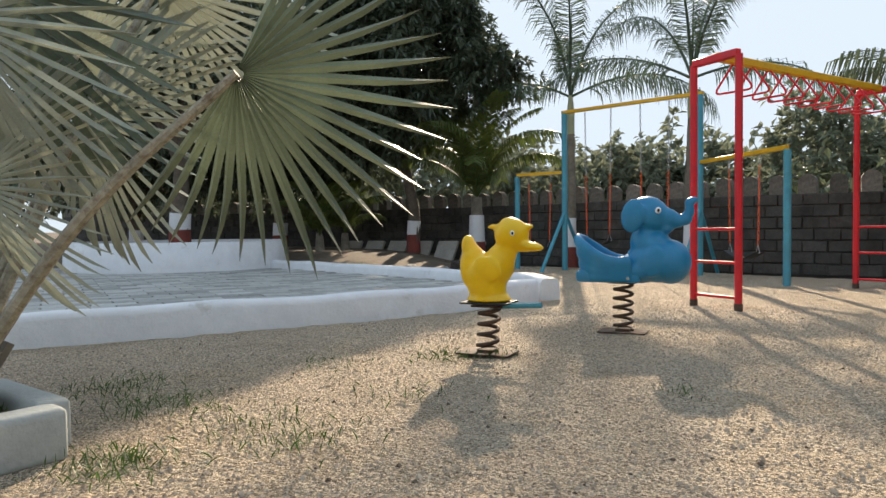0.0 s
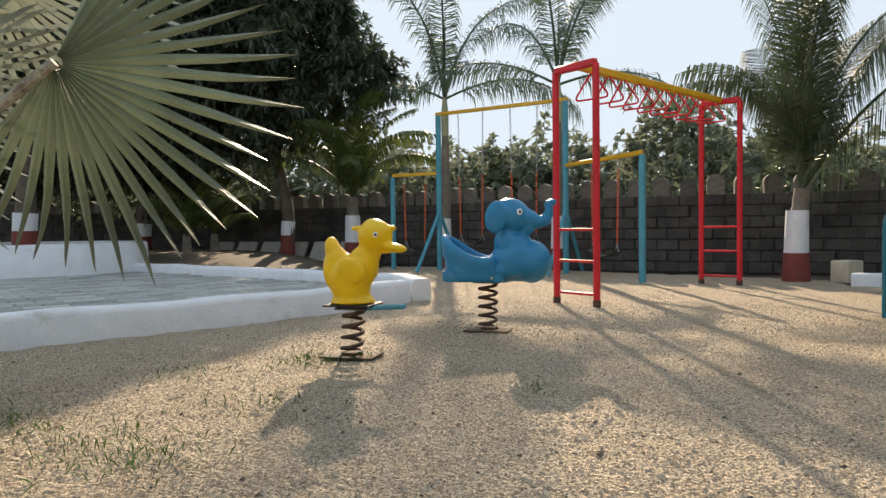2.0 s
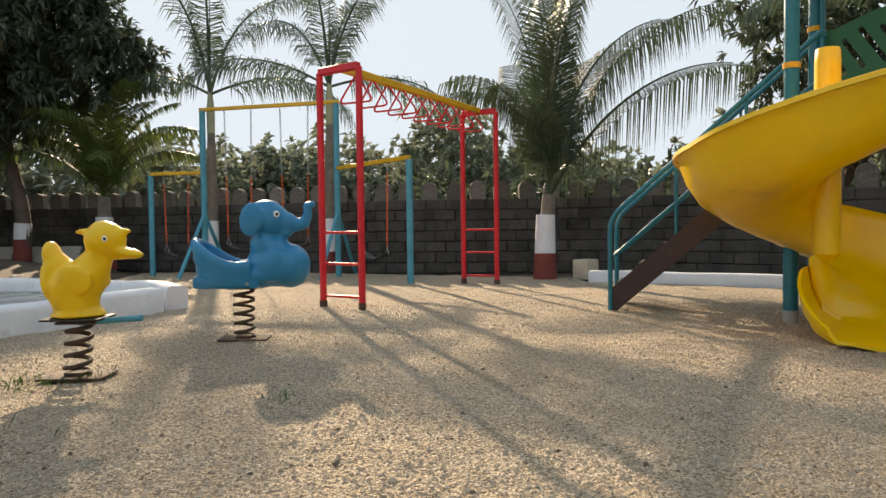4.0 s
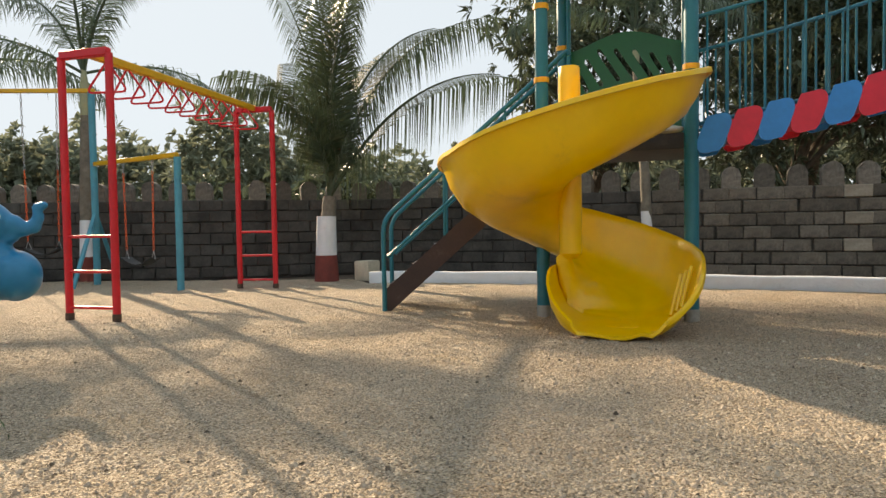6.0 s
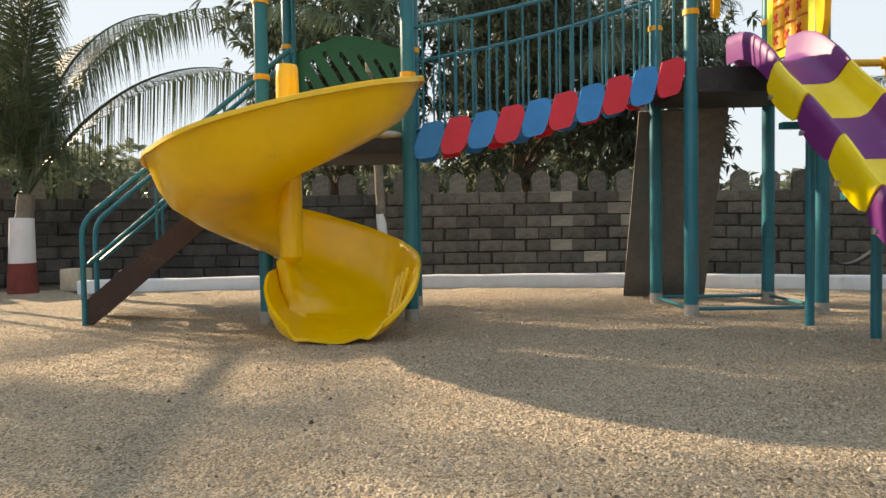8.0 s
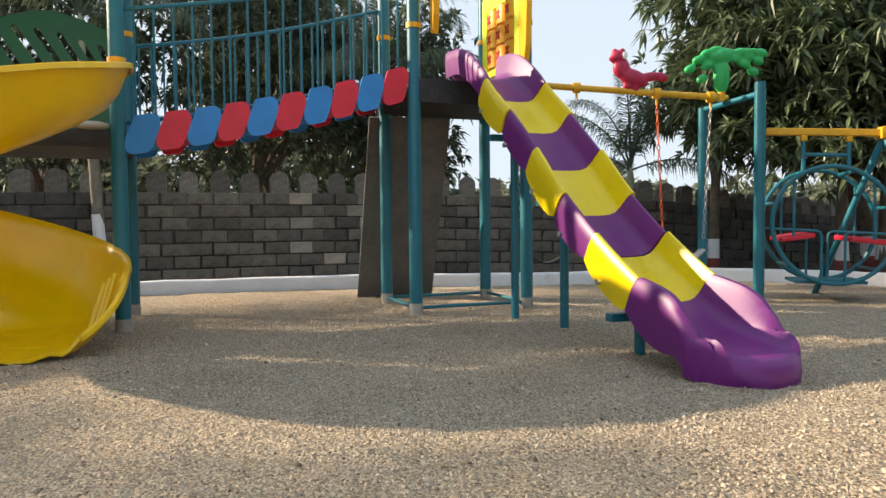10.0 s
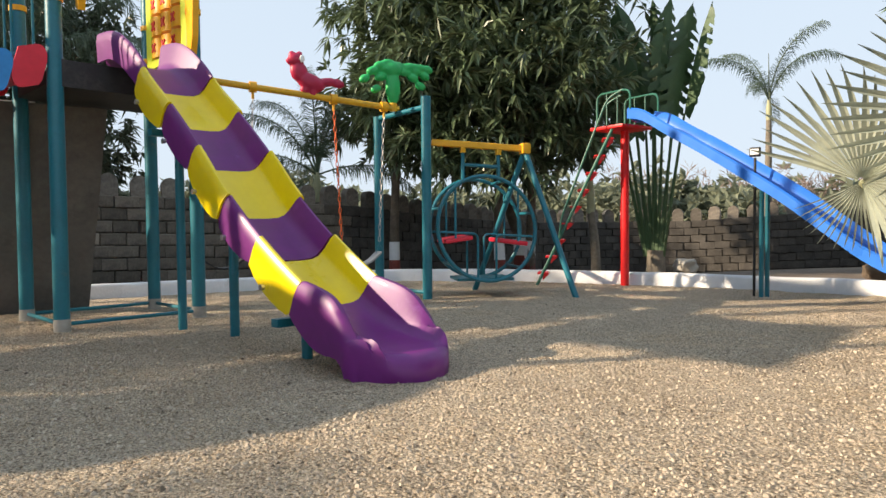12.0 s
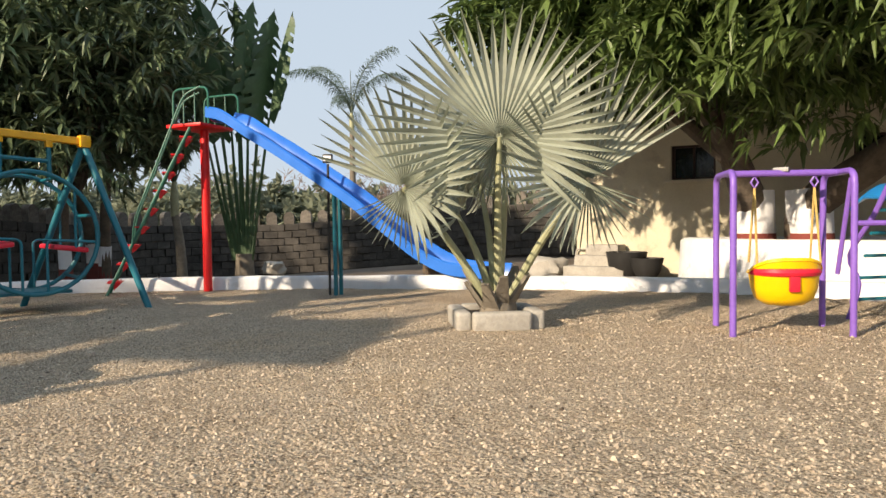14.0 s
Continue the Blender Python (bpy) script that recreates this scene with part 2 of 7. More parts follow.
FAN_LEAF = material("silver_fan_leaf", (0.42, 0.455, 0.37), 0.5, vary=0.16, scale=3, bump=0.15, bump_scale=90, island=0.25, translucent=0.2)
# the fan leaf again, with the shade on its near side in the colour
FAN_SHADE = material("shaded_fan_leaf", (0.155, 0.195, 0.13), 0.45, vary=0.2, scale=3, bump=0.15, bump_scale=90, island=0.35, translucent=0.22)
BANANA_LEAF = material("paddle_leaf", (0.05, 0.10, 0.04), 0.5, vary=0.25, scale=2, bump=0.2, bump_scale=30, translucent=0.08)
PETIOLE = material("yellow_green_petiole", (0.34, 0.35, 0.21), 0.5, vary=0.12, scale=6, bump=0.3, bump_scale=40, dirt=(0.16, 0.13, 0.06), dirt_amount=0.05, dirt_scale=7)
SCALY_PETIOLE = material("scaly_petiole", (0.33, 0.31, 0.24), 0.7, vary=0.3, scale=20, bump=0.6, bump_scale=60, dirt=(0.17, 0.13, 0.09), dirt_amount=0.45, dirt_scale=28)
BARK = material("bark", (0.12, 0.095, 0.072), 0.9, vary=0.35, scale=5, bump=0.9, bump_scale=22)
PALM_BARK = material("palm_bark", (0.19, 0.165, 0.13), 0.9, vary=0.3, scale=7, bump=0.9, bump_scale=18)
GRASS = material("grass_blade", (0.085, 0.16, 0.03), 0.5, vary=0.35, scale=3, island=0.5, translucent=0.3)
CRIMSON = material("red_mark", (0.65, 0.02, 0.02), 0.5, vary=0.05)


# ---- builders ----
def finish(name, bm, mat, parent=None, label="", smooth=True):
    """A bmesh (or a mesh) as one object."""
    if isinstance(bm, bmesh.types.BMesh):
        me = bpy.data.meshes.new(name)
        bm.normal_update()
        bm.to_mesh(me)
        bm.free()
    else:
        me = bm
    if len(me.materials) == 0:
        for k in (mat if isinstance(mat, (list, tuple)) else [mat]):
            me.materials.append(k)
    if smooth and len(me.polygons):
        me.polygons.foreach_set("use_smooth", [True] * len(me.polygons))
        me.set_sharp_from_angle(angle=radians(42))
    ob = new(name, me)
    if parent is not None:
        ob.parent = parent
    if label:
        ob["label"] = label
    return ob


def part(name, bm, mat, parent, label="", smooth=True):
    return finish(name, bm, mat, parent, label, smooth)


def thing(name, m, label, category, group=""):
    ob = new(name)
    ob.empty_display_size = 0.2
    ob.matrix_world = m if isinstance(m, Matrix) else Matrix.Translation(m)
    return tagged(ob, label, category, group)


def sweep(points, radius, sides=8, closed=False, caps=True, into=None):
    """A round bar along a polyline; radius a number or one for each point."""
    bm = into or bmesh.new()
    pts = [Vector(p) for p in points]
    n = len(pts)
    rad = radius if isinstance(radius, (list, tuple)) else [radius] * n
    tang = []
    for i in range(n):
        a = pts[(i - 1) % n] if closed else pts[max(i - 1, 0)]
        b = pts[(i + 1) % n] if closed else pts[min(i + 1, n - 1)]
        tang.append((b - a).normalized())
    up = Vector((0, 0, 1)) if abs(tang[0].z) < 0.9 else Vector((1, 0, 0))
    side = tang[0].cross(up).normalized()
    rings = []
    for i in range(n):
        side = (side - tang[i] * side.dot(tang[i])).normalized()
        other = tang[i].cross(side)
        rings.append([bm.verts.new(pts[i] + (side * math.cos(2 * math.pi * k / sides) + other * math.sin(2 * math.pi * k / sides)) * rad[i]) for k in range(sides)])
    for i in range(n if closed else n - 1):
        a, b = rings[i], rings[(i + 1) % n]
        for k in range(sides):
            bm.faces.new((a[k], a[(k + 1) % sides], b[(k + 1) % sides], b[k]))
    if caps and not closed:
        bm.faces.new(rings[0][::-1])
        bm.faces.new(rings[-1])
    return bm


def smooth_path(points, steps=6):
    """A Catmull-Rom curve through the points."""
    p = [Vector(q) for q in points]
    p = [2 * p[0] - p[1]] + p + [2 * p[-1] - p[-2]]
    out = []
    for i in range(1, len(p) - 2):
        for s in range(steps):
            t = s / steps
            out.append(0.5 * (2 * p[i] + (p[i + 1] - p[i - 1]) * t + (2 * p[i - 1] - 5 * p[i] + 4 * p[i + 1] - p[i + 2]) * t * t + (3 * p[i] - p[i - 1] - 3 * p[i + 1] + p[i + 2]) * t ** 3))
    return out + [p[-2]]


def rounded(points, r=0.05, steps=4):
    """A polyline with its corners rounded."""
    p = [Vector(q) for q in points]
    out = [p[0]]
    for a, b, c in zip(p, p[1:], p[2:]):
        d1, d2 = (a - b), (c - b)
        k = min(r, d1.length * 0.45, d2.length * 0.45)
        s, e = b + d1.normalized() * k, b + d2.normalized() * k
        for i in range(steps + 1):
            t = i / steps
            out.append(s * (1 - t) ** 2 + b * 2 * t * (1 - t) + e * t * t)
    return out + [p[-1]]


def box(size, at=(0, 0, 0), bevel=0.0, m=None, into=None, segs=2):
    bm = into or bmesh.new()
    r = bmesh.ops.create_cube(bm, size=1.0)
    vs = r["verts"]
    for v in vs:
        v.co = Vector((v.co.x * size[0], v.co.y * size[1], v.co.z * size[2]))
    if bevel:
        es = list({e for v in vs for e in v.link_edges})
        rb = bmesh.ops.bevel(bm, geom=es, offset=bevel, segments=segs, affect="EDGES", profile=0.6)
        vs = list({v for v in rb["verts"]} | {v for v in vs if v.is_valid})
    t = Matrix.Translation(at) @ (m or Matrix.Identity(4))
    for v in vs:
        v.co = t @ v.co
    return bm


def skin(rings, closed_ring=True, cap=True, into=None):
    """A surface through rings of equal counts of points."""
    bm = into or bmesh.new()
    vr = [[bm.verts.new(p) for p in r] for r in rings]
    n = len(vr[0])
    for a, b in zip(vr, vr[1:]):
        for k in range(n if closed_ring else n - 1):
            bm.faces.new((a[k], a[(k + 1) % n], b[(k + 1) % n], b[k]))
    if cap and closed_ring:
        bm.faces.new(vr[0][::-1])
        bm.faces.new(vr[-1])
    return bm


def thick(rows, depth):
    """A sheet through rows of points, thickened along its normals."""
    bm = skin(rows, closed_ring=False, cap=False)
    bmesh.ops.recalc_face_normals(bm, faces=bm.faces)
    bmesh.ops.solidify(bm, geom=list(bm.faces), thickness=depth)
    return bm


def shell(rows, depth):
    """The same for a tightly curved sheet: a second layer one depth below, closed along the border."""
    bm = skin(rows, closed_ring=False, cap=False)
    bm.normal_update()
    m, n = len(rows), len(rows[0])
    top = list(bm.verts)
    low = [bm.verts.new(v.co - v.normal * depth) for v in top]
    for i in range(m - 1):
        for k in range(n - 1):
            a = i * n + k
            bm.faces.new((low[a], low[a + n], low[a + n + 1], low[a + 1]))
    border = [k for k in range(n)] + [i * n + n - 1 for i in range(1, m)] + [(m - 1) * n + k for k in range(n - 2, -1, -1)] + [i * n for i in range(m - 2, 0, -1)]
    for a, b in zip(border, border[1:] + border[:1]):
        bm.faces.new((top[a], top[b], low[b], low[a]))
    bmesh.ops.recalc_face_normals(bm, faces=bm.faces)
    return bm


def outline(points, depth, holes=(), bevel=0.0, bm=None):
    """A flat plate in the xz plane from an outline, depth along y."""
    cu = bmesh.new()
    vs = [cu.verts.new((x, 0, z)) for x, z in points]
    es = [cu.edges.new((a, b)) for a, b in zip(vs, vs[1:] + vs[:1])]
    for h in holes:
        hv = [cu.verts.new((x, 0, z)) for x, z in h]
        es += [cu.edges.new((a, b)) for a, b in zip(hv, hv[1:] + hv[:1])]
    bmesh.ops.triangle_fill(cu, use_beauty=True, use_dissolve=False, edges=es)
    r = bmesh.ops.extrude_face_region(cu, geom=list(cu.faces))
    bmesh.ops.translate(cu, verts=[v for v in r["geom"] if isinstance(v, bmesh.types.BMVert)], vec=(0, depth, 0))
    bmesh.ops.recalc_face_normals(cu, faces=cu.faces)
    return cu


def along(poly, step):
    """Points every step metres along a plan polyline: (point, unit direction)."""
    out, carry = [], 0.0
    for a, b in zip(poly, poly[1:]):
        a, b = Vector((*a, 0)), Vector((*b, 0))
        length = (b - a).length
        d = (b - a) / length
        s = carry
        while s < length:
            out.append((a + d * s, d))
            s += step
        carry = s - length
    return out


def curve2(points, steps=6):
    return [(p.x, p.y) for p in smooth_path([(x, y, 0) for x, y in points], steps)]

# ---- ground ----
def land_height(x, y):
    """The ground beyond the kerb falls away to the south-east and swells a little to the north-west."""
    d = max(0.0, min(1.0, (x - 10.8) / 5.0)) * max(0.0, min(1.0, (2.0 - y) / 6.0))
    up = max(0.0, min(1.0, (y - 11.8) / 1.8)) * max(0.0, min(1.0, (-0.3 - x) / 2.0))
    return -0.45 * d + 0.36 * up


def sheet(name, xs, ys, mat, height):
    verts = [(x, y, height(x, y)) for y in ys for x in xs]
    nx = len(xs)
    faces = [(j * nx + i, j * nx + i + 1, (j + 1) * nx + i + 1, (j + 1) * nx + i) for j in range(len(ys) - 1) for i in range(nx - 1)]
    me = bpy.data.meshes.new(name)
    me.from_pydata(verts, [], faces)
    return finish(name, me, mat)


def spaced(inner, outer, step):
    a = [-inner + i * step for i in range(int(2 * inner / step) + 1)]
    far = [60, 140, 400, 1000, 2600]
    return [-f for f in far[::-1]] + a + far


ground = sheet("ground", spaced(30, 0, 1.0), spaced(30, 0, 1.0), SOIL, lambda x, y: land_height(x, y) - 0.05 + (0.05 * noise.noise((x * 0.3, y * 0.3, 0))) * (abs(x) < 30 and abs(y) < 30))
tagged(ground, "bare brown soil with stones and dry litter around the playground", "ground", kind="structure")

KERB = [(5.95, 7.75), (6.55, 7.15), (7.37, 5.74), (8.18, 3.85), (9.05, 1.95), (9.3, 0.84), (9.66, -0.75), (10.25, -2.0), (10.35, -2.9), (9.6, -4.35), (8.6, -5.45), (7.52, -6.33), (6.48, -7.03), (4.9, -7.85), (3.4, -8.35), (1.6, -8.62), (-2.0, -8.9)]
EDGE = [(-14, -9.2)] + [(x, y) for x, y in reversed(KERB)] + [(6.2, 8.6), (5.2, 9.6), (3.6, 11.2), (1.6, 13.0), (0.2, 13.6), (-0.6, 10.5), (0.4, 7.6), (-14, 7.6)]


def gravel_height(x, y):
    """Trodden gravel: shallow scuffs a foot long, small heaps and a gentle swell."""
    a = noise.noise((x * 0.9, y * 0.9, 3))
    b = noise.noise((x * 4.2, y * 4.2, 7))
    c = noise.noise((x * 11.0, y * 11.0, 1))
    return 0.004 + 0.010 * a + 0.011 * b + 0.008 * c


def gravel_sheet():
    xs = np.concatenate([np.arange(-14, -3.6, 0.4), np.arange(-3.6, 10.6, 0.045)])
    ys = np.concatenate([np.arange(-14, -8.5, 0.4), np.arange(-8.5, 13.8, 0.045)])
    gx, gy = np.meshgrid(xs, ys)
    cx, cy = (gx[:-1, :-1] + gx[1:, 1:]) / 2, (gy[:-1, :-1] + gy[1:, 1:]) / 2
    keep = np.zeros(cx.shape, bool)
    for (x0, y0), (x1, y1) in zip(EDGE, EDGE[1:] + EDGE[:1]):
        if y0 != y1:
            keep ^= ((y0 > cy) != (y1 > cy)) & (cx < (x1 - x0) * (cy - y0) / (y1 - y0) + x0)
    used = np.zeros(gx.shape, bool)
    for a in (slice(None, -1), slice(1, None)):
        for b in (slice(None, -1), slice(1, None)):
            used[a, b] |= keep
    number = np.cumsum(used.ravel()).reshape(used.shape) - 1
    verts = [(x, y, gravel_height(x, y)) for x, y in zip(gx[used].tolist(), gy[used].tolist())]
    faces = np.stack([number[:-1, :-1][keep], number[:-1, 1:][keep], number[1:, 1:][keep], number[1:, :-1][keep]], 1)
    me = bpy.data.meshes.new("gravel_floor")
    me.from_pydata(verts, [], faces.tolist())
    return me


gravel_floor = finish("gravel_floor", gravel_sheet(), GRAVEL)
tagged(gravel_floor, "pale sandy gravel covering the playground floor", "gravel", kind="structure")


def band(poly, profile, name, mat, wobble=0.0):
    """A wall of a given cross-section (offset, height) along a plan polyline."""
    pts = [Vector((x, y, 0)) for x, y in poly]
    rings = []
    for i, p in enumerate(pts):
        d = (pts[min(i + 1, len(pts) - 1)] - pts[max(i - 1, 0)]).normalized()
        nrm = Vector((-d.y, d.x, 0))
        w = wobble * noise.noise((p.x * 1.7, p.y * 1.7, 9)) if wobble else 0
        rings.append([p + nrm * (o + w * (1 if h > 0.05 else 0)) + Vector((0, 0, h + (w if h > 0.05 else 0))) for o, h in profile])
    bm = skin(rings)
    bmesh.ops.recalc_face_normals(bm, faces=bm.faces)
    return finish(name, bm, mat)


def kerb_profile(w, h, r=0.03, base=-0.06):
    return [(0, base), (0.004, h - r), (r * 0.4, h - r * 0.35), (r, h), (w - r, h), (w - r * 0.4, h - r * 0.35), (w - 0.004, h - r), (w, base)]


kerb = band(curve2(KERB, 8), kerb_profile(0.16, 0.16), "kerb", WHITE_PAINT, 0.012)
tagged(kerb, "low white-painted kerb round the gravel playground", "kerb", kind="structure")

# ---- the paved platform with its kerbs and round tree planter ----
FRONT = [(-6.5, 1.6), (-3.13, 3.92), (-1.71, 4.93), (-0.64, 5.73), (0.50, 6.90)]
BACK = [(-5.2, 12.6), (-3.84, 11.5), (-2.2, 10.1), (-0.9, 8.95), (0.25, 7.75), (0.52, 7.05)]
k1 = band(curve2(FRONT, 8), kerb_profile(0.22, 0.24, 0.05), "kerb_front", WHITE_PAINT, 0.02)
tagged(k1, "white-painted masonry kerb of the paved terrace", "kerb", kind="structure")
k2 = band(curve2(BACK, 8), kerb_profile(0.22, 0.24, 0.05), "kerb_back", WHITE_PAINT, 0.02)
tagged(k2, "white-painted masonry kerb closing the paved terrace", "kerb", kind="structure")
TERRACE = [(-12, 1.0)] + [(x - 0.1, y + 0.1) for x, y in FRONT] + [(x - 0.05, y - 0.05) for x, y in reversed(BACK)] + [(-12, 13)]
bm = bmesh.new()
f = bm.faces.new([bm.verts.new((x, y, 0.085)) for x, y in TERRACE])
bm.normal_update()
if f.normal.z < 0:
    bmesh.ops.reverse_faces(bm, faces=[f])
terrace = finish("terrace_floor", bm, MORTAR)
tagged(terrace, "paved terrace of pale grey interlocking concrete blocks", "paving", kind="structure")


def ring_wall(cx, cy, r, z0, h, w, name, mat, label, long=1.0):
    bm = bmesh.new()
    prof = [(r, z0), (r + 0.004, z0 + 0.06), (r - 0.01, h - 0.04), (r - 0.03, h - 0.006), (r - 0.06, h), (r - w, h), (r - w, z0)]
    rings = []
    for i in range(56):
        a = 2 * math.pi * i / 56
        wob = 0.012 * noise.noise((math.cos(a) * 2, math.sin(a) * 2, 5))
        rings.append([(cx + (q * long + wob) * math.cos(a), cy + (q + wob) * math.sin(a), z + wob * (z > z0)) for q, z in prof])
    rings.append(rings[0])
    skin(rings, cap=False, into=bm)
    bmesh.ops.remove_doubles(bm, verts=list(bm.verts), dist=1e-5)
    bmesh.ops.recalc_face_normals(bm, faces=bm.faces)
    ob = finish(name, bm, mat)
    return tagged(ob, label, "planter wall")


tree_ring = ring_wall(-6.0, 12.1, 1.95, 0.05, 0.60, 0.16, "tree_planter", WHITE_PAINT, "round white-painted masonry planter wall round a tree")
soil_disc = bmesh.new()
bmesh.ops.create_circle(soil_disc, cap_ends=True, segments=40, radius=1.82)
bmesh.ops.translate(soil_disc, verts=list(soil_disc.verts), vec=(-6.0, 12.1, 0.52))
part("soil", soil_disc, SOIL, tree_ring)

# ---- boundary wall ----
WALL = [(-14, 20.5), (-9, 19.3), (-3.4, 17.1), (0.2, 14.95), (2.6, 12.75), (5.0, 10.9), (7.3, 9.75), (8.9, 7.2), (10.15, 4.7), (11.1, 2.95), (12.0, 1.2), (12.5, -0.6), (12.9, -2.3), (14.6, -4.9), (16.4, -7.9), (16.5, -10.2), (15.0, -12.2), (12.0, -14.6), (6, -17), (-4, -20), (-14, -20)]
WALL_LINE = curve2(WALL, 5)
COURSE, BLOCK, COURSES = 0.185, 0.36, 7


def wall_base(p):
    return min(0.0, land_height(p.x, p.y)) - 0.02


core_rings = []
wl = [Vector((x, y, 0)) for x, y in WALL_LINE]
for i, p in enumerate(wl):
    d = (wl[min(i + 1, len(wl) - 1)] - wl[max(i - 1, 0)]).normalized()
    nrm = Vector((-d.y, d.x, 0))
    z0 = wall_base(p)
    core_rings.append([p + nrm * 0.015 + Vector((0, 0, z0 - 0.3)), p + nrm * 0.015 + Vector((0, 0, z0 + COURSE * COURSES - 0.01)), p + nrm * 0.2 + Vector((0, 0, z0 + COURSE * COURSES - 0.01)), p + nrm * 0.2 + Vector((0, 0, z0 - 0.3))])
bm = skin(core_rings)
bmesh.ops.recalc_face_normals(bm, faces=bm.faces)
wall = finish("wall_boundary", bm, MORTAR, smooth=False)
tagged(wall, "blackened rough stone block boundary wall with rounded merlons", "wall", kind="structure")

# ---- spring riders ----
def blob(pieces, voxel=0.014, into=None):
    """Ellipsoids (centre, radii, turn about y) as one closed lump, to be fused by a remesh."""
    bm = into or bmesh.new()
    for c, r, turn in pieces:
        m = Matrix.Translation(c) @ Matrix.Rotation(radians(turn), 4, "Y") @ Matrix.Diagonal((*r, 1))
        bmesh.ops.create_icosphere(bm, subdivisions=3, radius=1.0, matrix=m)
    return bm


def fuse(ob, voxel=0.014, passes=6):
    a = ob.modifiers.new("fuse", "REMESH")
    a.mode, a.voxel_size, a.use_smooth_shade = "VOXEL", voxel, True
    b = ob.modifiers.new("soften", "SMOOTH")
    b.factor, b.iterations = 0.5, passes
    return ob


def helix(r, z0, z1, turns, wire, lean=0.0):
    n = int(turns * 14)
    pts = []
    for i in range(n + 1):
        t = i / n
        a = 2 * math.pi * turns * t
        pts.append((r * math.cos(a) + lean * t, r * math.sin(a), z0 + (z1 - z0) * t))
    return sweep(pts, wire, 8)


def spring_base(owner, r, z1, turns, wire, lean=0.0):
    part("spring", helix(r, 0.025, z1, turns, wire, lean), RUSTY, owner, "rusty brown coil spring")
    b = box((0.34, 0.22, 0.012), (0, 0, 0.016), 0.003)
    box((0.1, 0.1, 0.02), (0, 0, 0.03), 0.004, into=b)
    part("base_plate", b, RUSTY, owner, "rusty base plate sunk in gravel")
    b = box((0.2, 0.14, 0.012), (lean, 0, z1 + 0.006), 0.003)
    part("mounting_plate", b, RUSTY, owner)


def eye(owner, at, r, toward):
    b = bmesh.new()
    bmesh.ops.create_uvsphere(b, u_segments=12, v_segments=8, radius=1, matrix=Matrix.Translation(at) @ Matrix.Diagonal((r, r * 0.35, r * 1.1, 1)))
    e = part("eye", b, EYE_WHITE, owner, "white painted eye with black pupil")
    b = bmesh.new()
    bmesh.ops.create_uvsphere(b, u_segments=10, v_segments=8, radius=1, matrix=Matrix.Translation((at[0] + r * 0.15, at[1] + toward * r * 0.22, at[2])) @ Matrix.Diagonal((r * 0.5, r * 0.25, r * 0.6, 1)))
    part("pupil", b, EYE_BLACK, e)


def bolt(owner, at, r=0.012, axis="Y"):
    b = bmesh.new()
    bmesh.ops.create_cone(b, cap_ends=True, segments=6, radius1=r, radius2=r * 0.8, depth=r * 1.2, matrix=Matrix.Translation(at) @ Matrix.Rotation(radians(90), 4, "X" if axis == "Y" else "Y"))
    part("bolt", b, STEEL, owner)


duck = thing("spring_rider", pose(0.05, 3.98, 0, 0, 0, -20), "yellow fibreglass duck spring rider with a pale teal footrest on gravel", "spring rider", "spring riders")
body = part("body", blob([
    ((-0.005, 0, 0.50), (0.145, 0.125, 0.135), 0), ((0.075, 0, 0.55), (0.10, 0.105, 0.15), 20), ((-0.085, 0, 0.60), (0.06, 0.07, 0.11), -18),
    ((-0.115, 0, 0.665), (0.043, 0.07, 0.08), -8), ((0.015, 0, 0.40), (0.105, 0.115, 0.07), 0), ((0.125, 0, 0.64), (0.072, 0.075, 0.11), 8),
    ((0.165, 0, 0.745), (0.108, 0.098, 0.1), 0), ((0.155, 0, 0.80), (0.07, 0.065, 0.05), 0), ((0.25, 0, 0.685), (0.09, 0.06, 0.024), 10),
    ((0.315, 0, 0.665), (0.055, 0.05, 0.016), 4), ((0.25, 0, 0.655), (0.07, 0.045, 0.018), -2), 
    ((-0.085, 0, 0.60), (0.075, 0.085, 0.075), -25), ((-0.105, 0, 0.53), (0.06, 0.10, 0.13), -6),
    ((0.05, -0.11, 0.54), (0.10, 0.022, 0.075), 25), ((0.05, 0.11, 0.54), (0.10, 0.022, 0.075), 25),
    ((0.0, 0, 0.44), (0.125, 0.12, 0.11), 0), ((0.015, 0, 0.36), (0.13, 0.115, 0.035), 0), ((0.015, 0, 0.345), (0.145, 0.125, 0.016), 0), ((0.28, 0, 0.672), (0.085, 0.062, 0.030), 8), ((0.055, 0, 0.79), (0.05, 0.024, 0.017), 0), ((0.27, 0, 0.79), (0.035, 0.024, 0.017), 0)]), DUCK_YELLOW, duck)
fuse(body, 0.0115, 5)
part("seat_plate", box((0.30, 0.24, 0.012), (0.015, 0, 0.328), 0.004), RUBBER, duck)
eye(duck, (0.20, -0.091, 0.752), 0.015, -1)
eye(duck, (0.20, 0.091, 0.752), 0.015, 1)
b = sweep([(0.03, -0.02, 0.305), (0.36, -0.03, 0.325)], 0.017, 8)
part("footrest", b, SKYBLUE_PAINT, duck, "pale teal steel footrest bar")
spring_base(duck, 0.062, 0.30, 4.2, 0.0125, 0.02)

